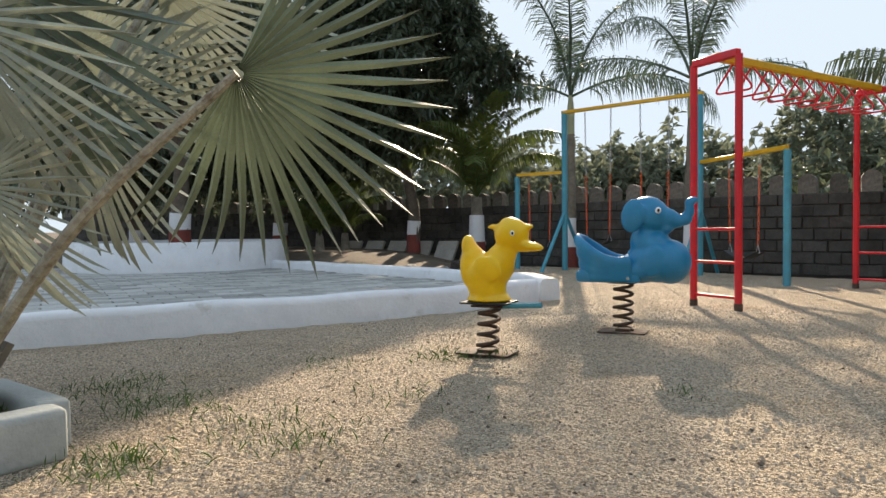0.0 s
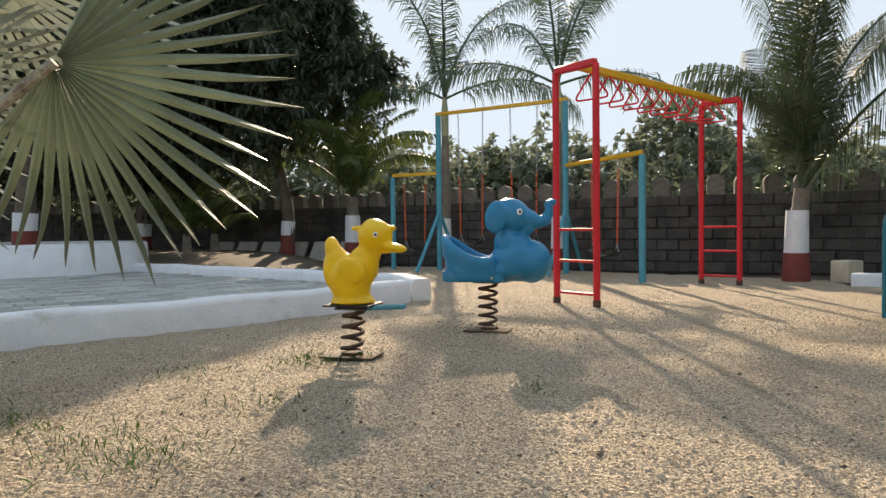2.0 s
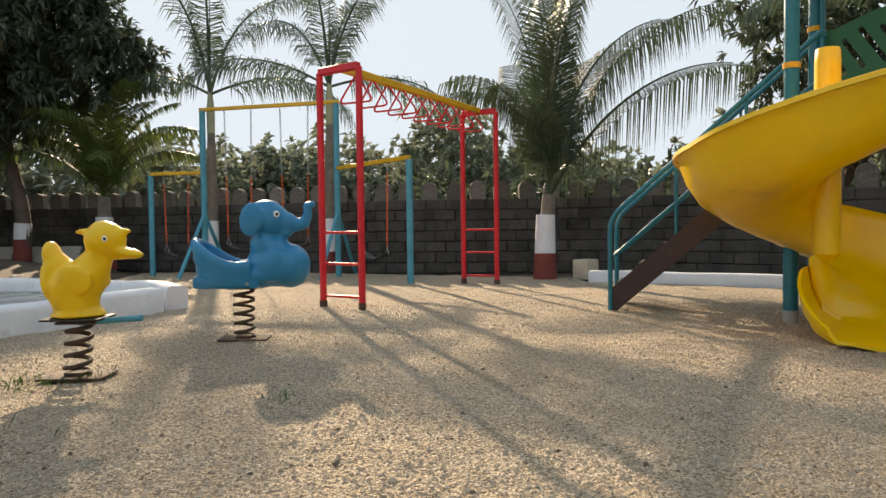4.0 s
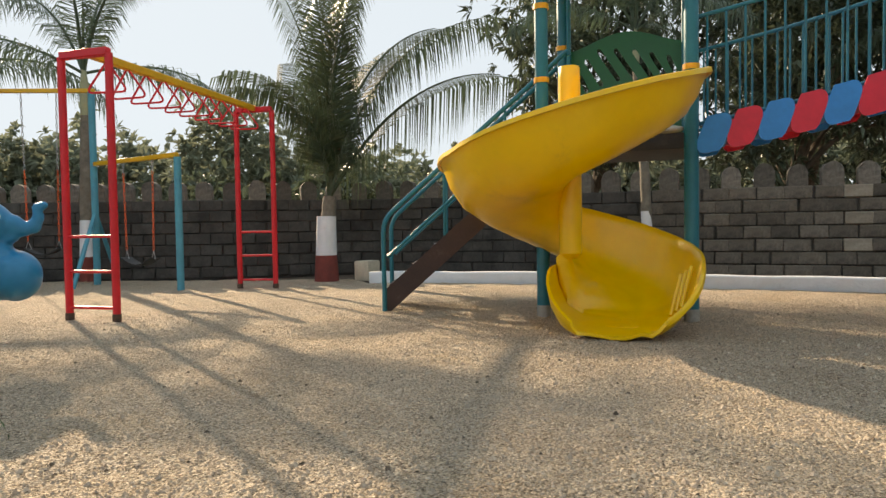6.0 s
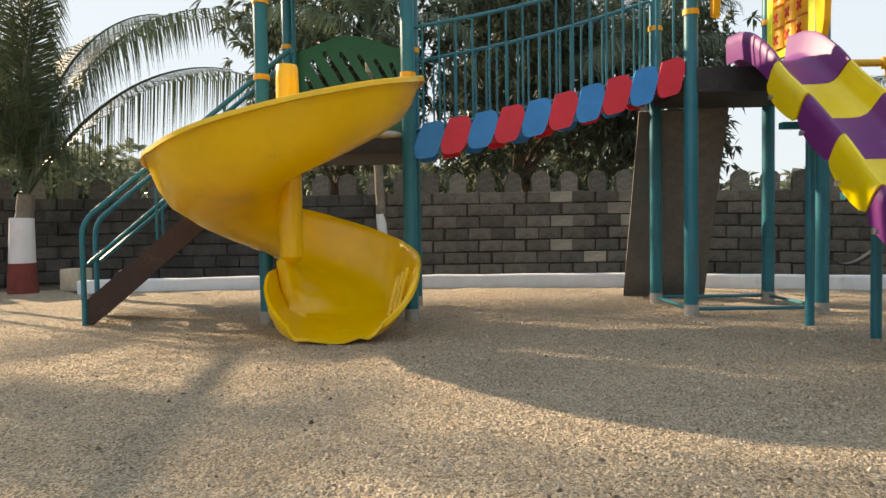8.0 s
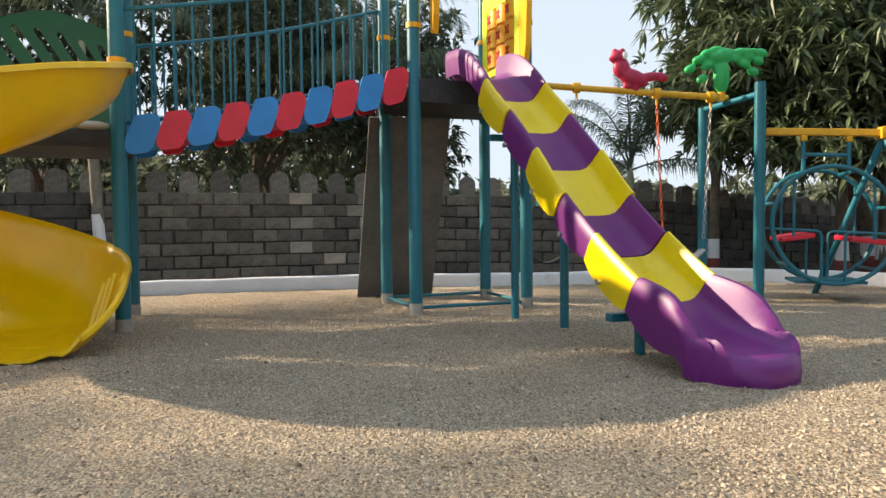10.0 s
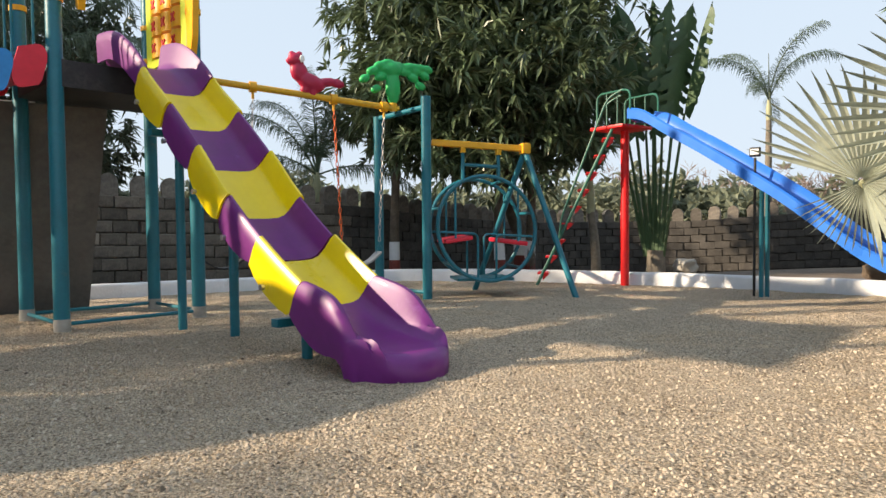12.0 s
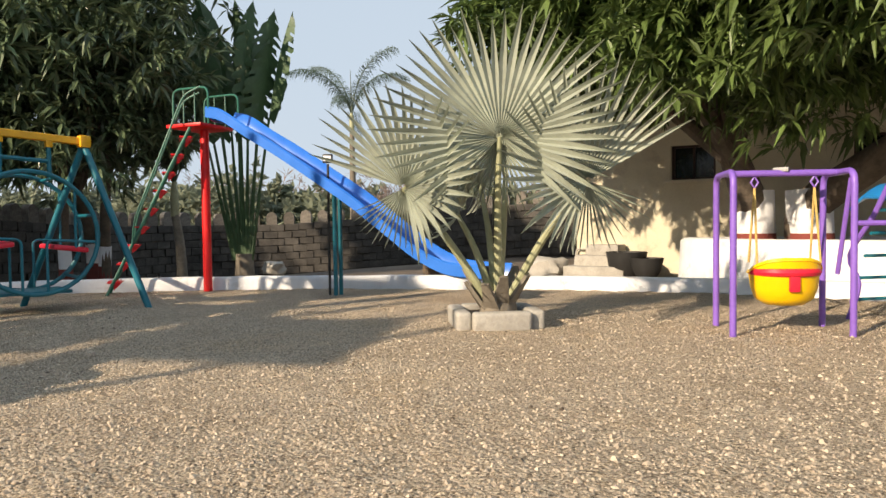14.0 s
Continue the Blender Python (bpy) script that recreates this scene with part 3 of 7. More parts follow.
eleph = thing("spring_rider", pose(1.02, 4.86, 0, 0, 0, -20), "blue fibreglass elephant spring rider with a moulded seat on gravel", "spring rider", "spring riders")
body = part("body", blob([
    ((0.23, 0, 0.53), (0.215, 0.16, 0.15), 6), ((0.33, 0, 0.53), (0.145, 0.165, 0.16), 0), ((0.16, 0, 0.66), (0.11, 0.12, 0.14), -6), ((0.22, 0, 0.63), (0.125, 0.13, 0.13), 0), ((0.19, 0, 0.86), (0.135, 0.125, 0.13), 0),
    ((0.17, 0, 0.95), (0.10, 0.09, 0.05), 0), ((0.09, -0.125, 0.86), (0.085, 0.03, 0.125), 8), ((0.09, 0.125, 0.86), (0.085, 0.03, 0.125), 8),
    ((0.30, 0, 0.84), (0.09, 0.072, 0.075), 0), ((0.37, 0, 0.82), (0.065, 0.05, 0.05), 10), ((0.435, 0, 0.835), (0.045, 0.04, 0.05), 0), ((0.46, 0, 0.89), (0.035, 0.036, 0.055), 0),
    ((0.458, 0, 0.945), (0.034, 0.036, 0.04), 0), ((0.49, 0, 0.965), (0.03, 0.034, 0.026), 0), ((0.30, 0, 0.765), (0.055, 0.06, 0.035), 0),
    ((0.05, 0, 0.46), (0.16, 0.15, 0.07), 0), ((0.11, 0, 0.47), (0.16, 0.155, 0.10), 0), ((0.24, -0.135, 0.54), (0.075, 0.03, 0.12), 18), ((0.24, 0.135, 0.54), (0.075, 0.03, 0.12), 18)]), ELEPHANT_BLUE, eleph)
fuse(body, 0.0125, 5)
rim = [(0.06, 0.15, 0.56), (-0.02, 0.16, 0.555), (-0.10, 0.162, 0.575), (-0.17, 0.158, 0.61), (-0.235, 0.14, 0.655), (-0.29, 0.105, 0.695), (-0.32, 0.055, 0.715), (-0.33, 0.0, 0.72)]
walls = []
for x, y, top in smooth_path(rim, 4):
    for sg in (1, -1):
        for k in range(4):
            walls.append(((x + 0.02 * (3 - k) * max(0, -0.15 - x) * 5, y * sg * (1 - 0.04 * (3 - k)), 0.43 + (top - 0.46) * k / 3), (0.034, 0.024, 0.05), 0))
walls += [((-0.10, 0, 0.445), (0.21, 0.15, 0.035), 0), ((-0.25, 0, 0.45), (0.07, 0.12, 0.06), 0), ((0.06, 0, 0.50), (0.07, 0.14, 0.10), 0)]
seat = part("seat", blob(walls), ELEPHANT_BLUE, eleph, "scooped blue seat")
fuse(seat, 0.011, 10)
b = box((0.46, 0.29, 0.09), (-0.09, 0, 0.425), 0.03)
part("skirt", b, ELEPHANT_BLUE, eleph)
for x in (-0.06, 0.06):
    bolt(eleph, (x, -0.152, 0.415), 0.014)
eye(eleph, (0.262, -0.112, 0.895), 0.021, -1)
eye(eleph, (0.262, 0.112, 0.895), 0.021, 1)
spring_base(eleph, 0.066, 0.37, 5.2, 0.0115, 0.0)


# ---- red monkey bars ----
def square_bar(a, b, w, into=None):
    a, b = Vector(a), Vector(b)
    d = b - a
    m = d.to_track_quat("Z", "Y").to_matrix().to_4x4()
    return box((w, w, d.length), (a + b) / 2, w * 0.12, m, into, 1)


MB = thing("monkey_bars", (0, 0, 0), "red steel monkey bars with yellow top rails and hanging triangular grips", "monkey bars")
ENDS = [((1.985, 6.62), (2.267, 6.19)), ((4.36, 8.42), (4.69, 8.06))]
MH = 2.33
for e in ENDS:
    for x, y in e:
        part("post", sweep([(x, y, -0.05), (x, y, MH)], 0.034, 10), RED_PAINT, MB, "red steel tube post")
        part("foot", sweep([(x, y, 0), (x, y, 0.07)], 0.038, 10), RUSTY, MB)
    for z in (0.12, 0.44, 0.75):
        part("rung", sweep([(*e[0], z), (*e[1], z)], 0.015, 8), RED_PAINT, MB)
    part("end_rail", square_bar((*e[0], MH + 0.015), (*e[1], MH + 0.015), 0.07), RED_PAINT, MB)
for s in (0.5,):
    a = Vector((*ENDS[0][0], MH + 0.03)) * (1 - s) + Vector((*ENDS[0][1], MH + 0.03)) * s
    b2 = Vector((*ENDS[1][0], MH + 0.03)) * (1 - s) + Vector((*ENDS[1][1], MH + 0.03)) * s
    part("top_rail", square_bar(a, b2, 0.075), YELLOW_PAINT, MB, "yellow top rail")
    d = (b2 - a).normalized()
    side = Vector((-d.y, d.x, 0))
    GRIP = None
    for i in range(10):
        c = a + d * (0.28 + i * ((b2 - a).length - 0.52) / 9)
        hang = rounded([(0, 0.012, 0), (0, -0.205, -0.30), (0, 0.205, -0.30), (0, -0.012, 0)], 0.075, 5)
        if GRIP is None:
            GRIP = sweep(hang, 0.0105, 8)
            me = bpy.data.meshes.new("grip")
            GRIP.to_mesh(me)
            GRIP = me
        ob = part("grip", GRIP, RED_PAINT, MB, "red bent-steel triangular hand grip")
        ob.matrix_local = Matrix.Translation(c) @ Matrix.Rotation(math.atan2(d.y, d.x) + radians(random.uniform(-9, 9)), 4, "Z") @ Matrix.Rotation(radians(random.uniform(-4, 4)), 4, "Y")


# ---- big swing frame ----
def chain(a, b, mat, r=0.014, link=0.06):
    """A chain of links between two points."""
    bm = bmesh.new()
    a, b = Vector(a), Vector(b)
    d = b - a
    n = max(2, int(d.length / link))
    q = d.to_track_quat("Z", "Y").to_matrix().to_4x4()
    for i in range(n):
        c = a + d * ((i + 0.5) / n)
        m = Matrix.Translation(c) @ q @ Matrix.Rotation(radians(90 * (i % 2)), 4, "Z")
        pts = [m @ Vector((r * math.cos(t), 0, link * 0.62 * math.sin(t))) for t in (0, 0.9, 1.57, 2.24, 3.14, 4.04, 4.71, 5.38)]
        sweep(pts, r * 0.33, 4, closed=True, into=bm)
    return bm


def swing_seat(owner, top1, top2, seat_z, wide, mat_low, split, seat_mat, toward, name="seat_chain"):
    """Two chains, orange-sleeved below, and a sagging flat seat; toward: unit vector along the beam."""
    t1, t2 = Vector(top1), Vector(top2)
    for t, sgn in ((t1, 1), (t2, -1)):
        low = Vector((t.x, t.y, seat_z + 0.14)) + toward * (0.03 * sgn)
        m = t * (1 - split) + low * split
        part("chain", chain(t, m, STEEL), STEEL, owner, "steel chain")
        if split < 1:
            part("chain_sleeve", chain(m, low, mat_low, 0.013), mat_low, owner, "orange-sleeved chain")
        tri = [low, low - toward * 0.035 * sgn + Vector((0, 0, -0.12)), low + toward * 0.05 * sgn + Vector((0, 0, -0.12))]
        part("hanger", sweep(tri, 0.006, 5, closed=True), STEEL, owner)
    a, b2 = Vector((t1.x, t1.y, seat_z)), Vector((t2.x, t2.y, seat_z))
    side = Vector((-toward.y, toward.x, 0))
    rows = []
    for i in range(9):
        s = i / 8
        p = a * (1 - s) + b2 * s + Vector((0, 0, 0.03 - 0.10 * math.sin(math.pi * s)))
        rows.append([p + side * 0.08, p, p - side * 0.08])
    part("seat", thick(rows, 0.016), seat_mat, owner, "flexible flat swing seat")


SW = thing("swing_set", (0, 0, 0), "tall pale teal swing frame with yellow beams and orange chains", "swing set", "swings")
P1, P2 = Vector((1.2, 12.2, 0)), Vector((3.17, 10.75, 0))
LP, RP = Vector((0.36, 12.75, 0)), Vector((3.72, 8.82, 0))
wide_dir = (P2 - P1).normalized()
across = Vector((-wide_dir.y, wide_dir.x, 0))
for p in (P1, P2):
    part("post", sweep([p + Vector((0, 0, -0.05)), p + Vector((0, 0, 2.82))], 0.05, 12), SKYBLUE_PAINT, SW, "pale teal steel post")
    for sgn in (1, -1):
        part("brace", sweep([p + Vector((0, 0, 1.06)), p + wide_dir * 0.0 + across * 0.78 * sgn + Vector((0, 0, -0.02))], 0.032, 8), SKYBLUE_PAINT, SW)
for p, q in ((LP, P1), (RP, P2)):
    part("post", sweep([p + Vector((0, 0, -0.05)), p + Vector((0, 0, 1.74))], 0.047, 12), SKYBLUE_PAINT, SW, "pale teal steel post")
    part("beam", square_bar(p + Vector((0, 0, 1.77)), q + Vector((0, 0, 1.77)), 0.06), YELLOW_PAINT, SW, "yellow side beam")
part("beam", square_bar(P1 + Vector((0, 0, 2.84)) - wide_dir * 0.05, P2 + Vector((0, 0, 2.84)) + wide_dir * 0.05, 0.06), YELLOW_PAINT, SW, "weathered yellow top beam")
beam_len = (P2 - P1).length
for s0 in (0.42, 1.45):
    swing_seat(SW, P1 + wide_dir * s0 + Vector((0, 0, 2.8)), P1 + wide_dir * (s0 + 0.50) + Vector((0, 0, 2.8)), 0.52, 0.4, CHAIN_ORANGE, 0.52, RUBBER, wide_dir)
dl = (P1 - LP).normalized()
swing_seat(SW, LP + dl * 0.25 + Vector((0, 0, 1.74)), LP + dl * 0.72 + Vector((0, 0, 1.74)), 0.40, 0.4, CHAIN_ORANGE, 0.12, RUBBER, dl)
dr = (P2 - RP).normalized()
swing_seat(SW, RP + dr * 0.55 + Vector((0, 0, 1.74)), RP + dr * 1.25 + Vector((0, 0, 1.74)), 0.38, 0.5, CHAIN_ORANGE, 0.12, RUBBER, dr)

# ---- the climbing tower with spiral chute, bridge and wave slide ----
U, V = Vector((0.49, -0.872, 0)).normalized(), Vector((0.872, 0.49, 0)).normalized()
A2 = Vector((5.66, 2.70, 0))
TOWER = Matrix(((U.x, V.x, 0, A2.x), (U.y, V.y, 0, A2.y), (0, 0, 1, 0), (0, 0, 0, 1)))
PS = thing("play_tower", TOWER, "teal steel play tower with yellow spiral chute and purple slide", "play tower")
FLOOR_A, FLOOR_B = 1.53, 2.04
BX = 2.32                                                   # where the second tower begins along the bridge


def clamp_ring(owner, x, y, z, r=0.066):
    part("clamp", sweep([(x, y, z - 0.022), (x, y, z + 0.022)], r, 14), ORANGE_PAINT, owner, "yellow plastic clamp")


for x, y, h, clamps in ((-1.2, 0, 4.2, (2.02, 2.64, 2.75)), (0.0, 0, 4.2, (2.02, 2.74, 2.66)), (-1.2, 1.0, 4.2, (2.52,)), (0.0, 1.0, 4.2, (2.47,)),
                        (BX, 0, 4.3, (2.49, 3.1)), (BX + 1.08, 0, 4.3, (2.62,)), (BX, 0.93, 4.3, (2.62,)), (BX + 1.08, 0.93, 4.3, (2.35, 2.66))):
    part("post", sweep([(x, y, -0.05), (x, y, h)], 0.057, 16), TEAL, PS, "dark teal steel post")
    part("foot", sweep([(x, y, 0), (x, y, 0.1)], 0.06, 16), CONCRETE, PS, "bare lower sleeve of the post")
    for z in clamps:
        clamp_ring(PS, x, y, z)
for x in (-1.13, -0.07):
    part("rail_post", sweep([(x, 0.93, 1.5), (x, 0.93, 4.0)], 0.022, 8), TEAL, PS)
part("platform", box((1.24, 1.02, 0.13), (-0.6, 0.5, FLOOR_A - 0.085), 0.012), DARK_PLATE, PS, "dark perforated steel deck")
part("platform", box((1.14, 1.0, 0.14), (BX + 0.54, 0.47, FLOOR_B - 0.10), 0.012), DARK_PLATE, PS, "dark steel deck with a skirt")
b = outline([(-0.02, -0.2), (1.1, -0.2), (1.1, 0.0), (-0.02, 0.0)], 0.012)
bmesh.ops.translate(b, verts=list(b.verts), vec=(BX, -0.045, FLOOR_B))
part("deck_skirt", b, DARK_PLATE, PS)
part("sandbag", blob([((-0.18, 0.02, FLOOR_A + 0.01), (0.13, 0.07, 0.035), 0)]), CONCRETE, PS)
for z in (0.06,):
    for a, b2 in (((BX, 0), (BX + 1.08, 0)), ((BX, 0), (BX, 0.93)), ((BX + 1.08, 0), (BX + 1.08, 0.93)), ((BX, 0.93), (BX + 1.08, 0.93))):
        part("ground_tie", sweep([(*a, z), (*b2, z)], 0.016, 8), TEAL, PS)

# unseen hipped roof over the first tower, low ridge cap, added for its shade
roof = skin([[(-0.6 + sx * r, 0.5 + sy * r, z) for sx, sy in ((-1, -1), (1, -1), (1, 1), (-1, 1))] for r, z in ((0.86, 3.24), (0.88, 3.27), (0.86, 3.30), (0.52, 3.48), (0.14, 3.70), (0.11, 3.75))])
bmesh.ops.recalc_face_normals(roof, faces=roof.faces)
part("roof", roof, GREEN_PLASTIC, PS, "unseen green plastic hipped roof added for its shade", smooth=False)

# green back panel with slanting slots
pts = [(0.0, 0.0), (1.04, 0.0)] + [(1.04 - 1.04 * i / 14, 0.46 + 0.17 * math.sin(math.pi * i / 14) ** 1.6 + 0.015 * math.cos(2 * math.pi * i / 14)) for i in range(15)]
holes = []
for i, (x, z, ln) in enumerate([(0.12, 0.10, 0.10), (0.22, 0.20, 0.24), (0.36, 0.26, 0.30), (0.52, 0.25, 0.30), (0.68, 0.24, 0.26), (0.82, 0.22, 0.20), (0.94, 0.22, 0.10)]):
    d = Vector((0.62, -0.78))
    n = Vector((0.78, 0.62)) * 0.022
    a, e = Vector((x, z)) - d * ln * 0.5 + Vector((0, 0.08)), Vector((x, z)) + d * ln * 0.5 + Vector((0, 0.02))
    e.y = max(e.y, 0.03)
    holes.append([tuple(a + n), tuple(a - d * 0.02), tuple(a - n), tuple(e - n), tuple(e + d * 0.015), tuple(e + n)])
b = outline(pts, 0.03, holes)
bmesh.ops.translate(b, verts=list(b.verts), vec=(-1.12, 1.0, FLOOR_A + 0.48))
part("back_panel", b, GREEN_PLASTIC, PS, "green moulded panel with slanting slots", smooth=False)
b = outline([(0, 0), (1.04, 0), (1.04, 0.5), (0, 0.5)], 0.03)
bmesh.ops.translate(b, verts=list(b.verts), vec=(-1.12, 1.0, FLOOR_A + 0.0))
part("back_panel_lower", b, GREEN_PLASTIC, PS, smooth=False)

# spiral chute
CX, CY = -0.875, -0.51
prof = [(24, 1.56, 0.34), (0, 1.5, 0.39), (-45, 1.30, 0.415), (-90, 1.07, 0.445), (-135, 0.96, 0.365), (-180, 0.83, 0.41), (-225, 0.66, 0.44), (-270, 0.44, 0.47), (-315, 0.24, 0.455), (-345, 0.12, 0.45), (-360, 0.085, 0.42)]
rows = []
for (a0, z0, h0), (a1, z1, h1) in zip(prof, prof[1:]):
    for s in range(6):
        t = s / 6
        rows.append((a0 + (a1 - a0) * t, z0 + (z1 - z0) * t, h0 + (h1 - h0) * t, 0.0))
# the run-out closes to a rounded bowl whose lip dips towards the ground
rows += [(-360, 0.085 - 0.05 * f, 0.42 - 0.32 * f ** 2.4, f) for f in (0.0, 0.12, 0.25, 0.38, 0.5, 0.62, 0.73, 0.82, 0.90, 0.96, 1.0)]
sheet_rows = []
for a, z, h, f in rows:
    ca, sa = math.cos(radians(a)), math.sin(radians(a))
    low = max(0.0, min(1.0, (-250 - a) / 90))          # the run-out widens towards the column side
    out = 0.975 - 0.045 * low
    ih = (0.16 + 0.04 * math.sin(radians(a * 3))) * (1 - low) + low * min(h, 0.40)
    r0 = 0.085 * (1 - low) - 0.10 * low
    rc, k = (r0 + 1.0) / 2, 1 - 0.42 * f ** 5
    sec = [(r0 - 0.02, ih), (r0 + 0.005, ih * 0.6), (r0 + 0.07, ih * 0.22), (r0 + 0.2, 0.02), (rc - 0.08, 0.0), (rc + 0.1, 0.0), (0.74, 0.035), (0.85, h * 0.25), (0.93, h * 0.55), (0.975, h * 0.85), (1.0, h), (1.02, h + 0.018), (1.045, h + 0.012), (1.05, h - 0.02)]
    fwd = 0.62 * f
    sheet_rows.append([(CX + (rc + (r - rc) * k) * out * ca, CY + (rc + (r - rc) * k) * out * sa - fwd, z + q) for r, q in sec])
b = thick(sheet_rows, 0.022)
ch = part("spiral_chute", b, YELLOW_PLASTIC, PS, "glossy yellow moulded spiral chute")
col = skin([[(CX + r * math.cos(2 * math.pi * k / 20), CY + r * math.sin(2 * math.pi * k / 20), z) for k in range(20)] for r, z in ((0.05, 0.53), (0.088, 0.57), (0.09, 0.9), (0.084, 1.90), (0.08, 1.985), (0.074, 1.998), (0.05, 2.0))])
part("column", col, YELLOW_PLASTIC, ch)
b = box((0.34, 0.3, 0.07), (CX + 0.45, CY - 0.2, 0.03), 0.03)
part("chute_foot", b, YELLOW_PLASTIC, ch)
for k in range(3):
    pts = []
    for q in range(9):
        pts.append((CX + 0.875 - 0.035 * k - 0.008 * q, CY - 0.02 - 0.028 * q, 0.47 - 0.03 * k - 0.034 * q))
    part("moulded_rib", sweep(smooth_path(pts, 2), 0.017, 8), YELLOW_PLASTIC, ch)

# stairs up to the first deck
inv = TOWER.inverted()
S0 = inv @ Vector((4.30, 5.03, 0))
S1 = inv @ Vector((5.58, 3.86, 0))
run = (S1 - S0).normalized()
wide = Vector((-run.y, run.x, 0))
if (TOWER.to_3x3() @ wide).dot(Vector((1, 1, 0))) < 0:
    wide = -wide
for w in (0.0, 0.62):
    o = wide * w
    a, e = S0 + o, S1 + o + Vector((0, 0, FLOOR_A))
    up = Vector((0, 0, 1))
    prof_s = []
    for p in (a, e):
        prof_s.append([p + up * 0.20 + wide * 0.0, p + up * 0.20 + wide * 0.05, p + up * -0.05 + wide * 0.05, p + up * -0.05])
    prof_s[0][2] = prof_s[0][2] - run * 0.02 + up * 0.0
    bmx = skin(prof_s)
    bmesh.ops.recalc_face_normals(bmx, faces=bmx.faces)
    part("stringer", bmx, BROWN_STEEL, PS, "dark brown steel stair side", smooth=False)
    slope = (e - a)
    def on(t, h):
        return a + slope * t + up * h
    part("handrail", sweep(rounded([on(0.0, 0.0), on(0.0, 0.86), on(0.99, 0.86), on(1.0, 0.80)], 0.12), 0.022, 10), TEAL, PS, "teal tube handrail")
    part("mid_rail", sweep([on(0.02, 0.48), on(1.0, 0.48)], 0.016, 8), TEAL, PS)
    for t in (0.33, 0.66):
        part("baluster", sweep([on(t, 0.2), on(t, 0.85)], 0.014, 8), TEAL, PS)
for i in range(8):
    t = (i + 0.7) / 8.4
    p = S0 + (S1 - S0) * t + Vector((0, 0, FLOOR_A * t + 0.12)) + wide * 0.335
    part("tread", box((0.2, 0.58, 0.025), p, 0.004, Matrix.Rotation(math.atan2(run.y, run.x), 4, "Z")), BROWN_STEEL, PS)

# rope-like bridge of red and blue boards with railings
NB = 10
for i in range(NB):
    t0, t1 = i / NB, (i + 1) / NB
    x0, x1 = 0.06 + (BX - 0.12) * t0, 0.06 + (BX - 0.12) * t1
    def bz(t):
        return 1.475 + 0.53 * t - 0.05 * math.sin(math.pi * t)
    xm, zm, ang = (x0 + x1) / 2, bz((t0 + t1) / 2), math.atan2(bz(t1) - bz(t0), x1 - x0)
    w = (x1 - x0) * 1.05
    # a board with scalloped ends that hang down as rounded ears
    ear = []
    for k in range(8):
        g = math.pi * 0.5 * k / 7
        ear.append((w * 0.5 - 0.12 * (1 - math.sin(g)), 0.105 - 0.12 * (1 - math.cos(g))))
    for k in range(8):
        g = math.pi * 0.5 * k / 7
        ear.append((-w * 0.5 + 0.12 * (1 - math.cos(g)), -0.115 + 0.12 * (1 - math.sin(g))))
    ear = [(w * 0.5, -0.095), (w * 0.5, 0.0)] + ear[::-1][8:][::-1][::-1] + [(-w * 0.5, 0.105)] + ear[8:] + [(w * 0.44, -0.115)]
    ear = [(x + 0.8 * z, 1.28 * z) for x, z in ear]
    for y in (-0.02, 0.93):
        e = outline(ear, 0.03)
        bmesh.ops.transform(e, matrix=Matrix.Translation((xm, y - 0.015, zm + (0.055 if y > 0.5 else 0.0))) @ Matrix.Rotation(-ang, 4, "Y"), verts=list(e.verts))
        part("bridge_board_end", e, RED_PLASTIC if i % 2 else BLUE_PLASTIC, PS, "red scalloped board end" if i % 2 else "blue scalloped board end", smooth=False)
    pl = box((w * 0.94, 0.9, 0.04), (xm, 0.465, zm - 0.02), 0.012, Matrix.Rotation(-ang, 4, "Y"))
    part("bridge_board", pl, RED_PLASTIC if i % 2 else BLUE_PLASTIC, PS, "red bridge board" if i % 2 else "blue bridge board")
for y in (0.0, 0.93):
    def rz(x, h):
        t = max(0, min(1, x / BX))
        return 1.475 + 0.53 * t - 0.05 * math.sin(math.pi * t) + h
    if y > 0.5:
        for h in (0.16, 0.88):
            part("bridge_rail", sweep([(0.05 + (BX - 0.1) * k / 10, y, rz((BX) * k / 10, h)) for k in range(11)], 0.017, 8), TEAL, PS)
        for k in range(22):
            x = 0.10 + (BX - 0.2) * k / 21
            part("bridge_baluster", sweep([(x, y, rz(x, 0.16)), (x, y, rz(x, 0.88))], 0.010, 6), TEAL, PS)
    else:
        for h in (0.10, 0.95):
            part("bridge_rail", sweep([(0.05 + (BX - 0.1) * k / 10, y + 0.06, rz(BX * k / 10, h)) for k in range(11)], 0.017, 8), TEAL, PS)
        for k in range(16):
            x = 0.12 + (BX - 0.24) * k / 15
            part("bridge_baluster", sweep([(x, y + 0.06, rz(x, 0.10)), (x, y + 0.06, rz(x, 0.95))], 0.010, 6), TEAL, PS)

# leaning moulded climbing panel
def leaning(x, z):
    return Vector((BX - 0.14 + x * 1.0, 1.62 - 0.62 * z / 1.86 - 0.18 * x, z))


def panel_rows(nx, nz, x0, x1, z0, z1, off):
    return [[leaning(x0 + (x1 - x0) * i / nx, z0 + (z1 - z0) * k / nz) + Vector((0, off, 0)) for i in range(nx + 1)] for k in range(nz + 1)]


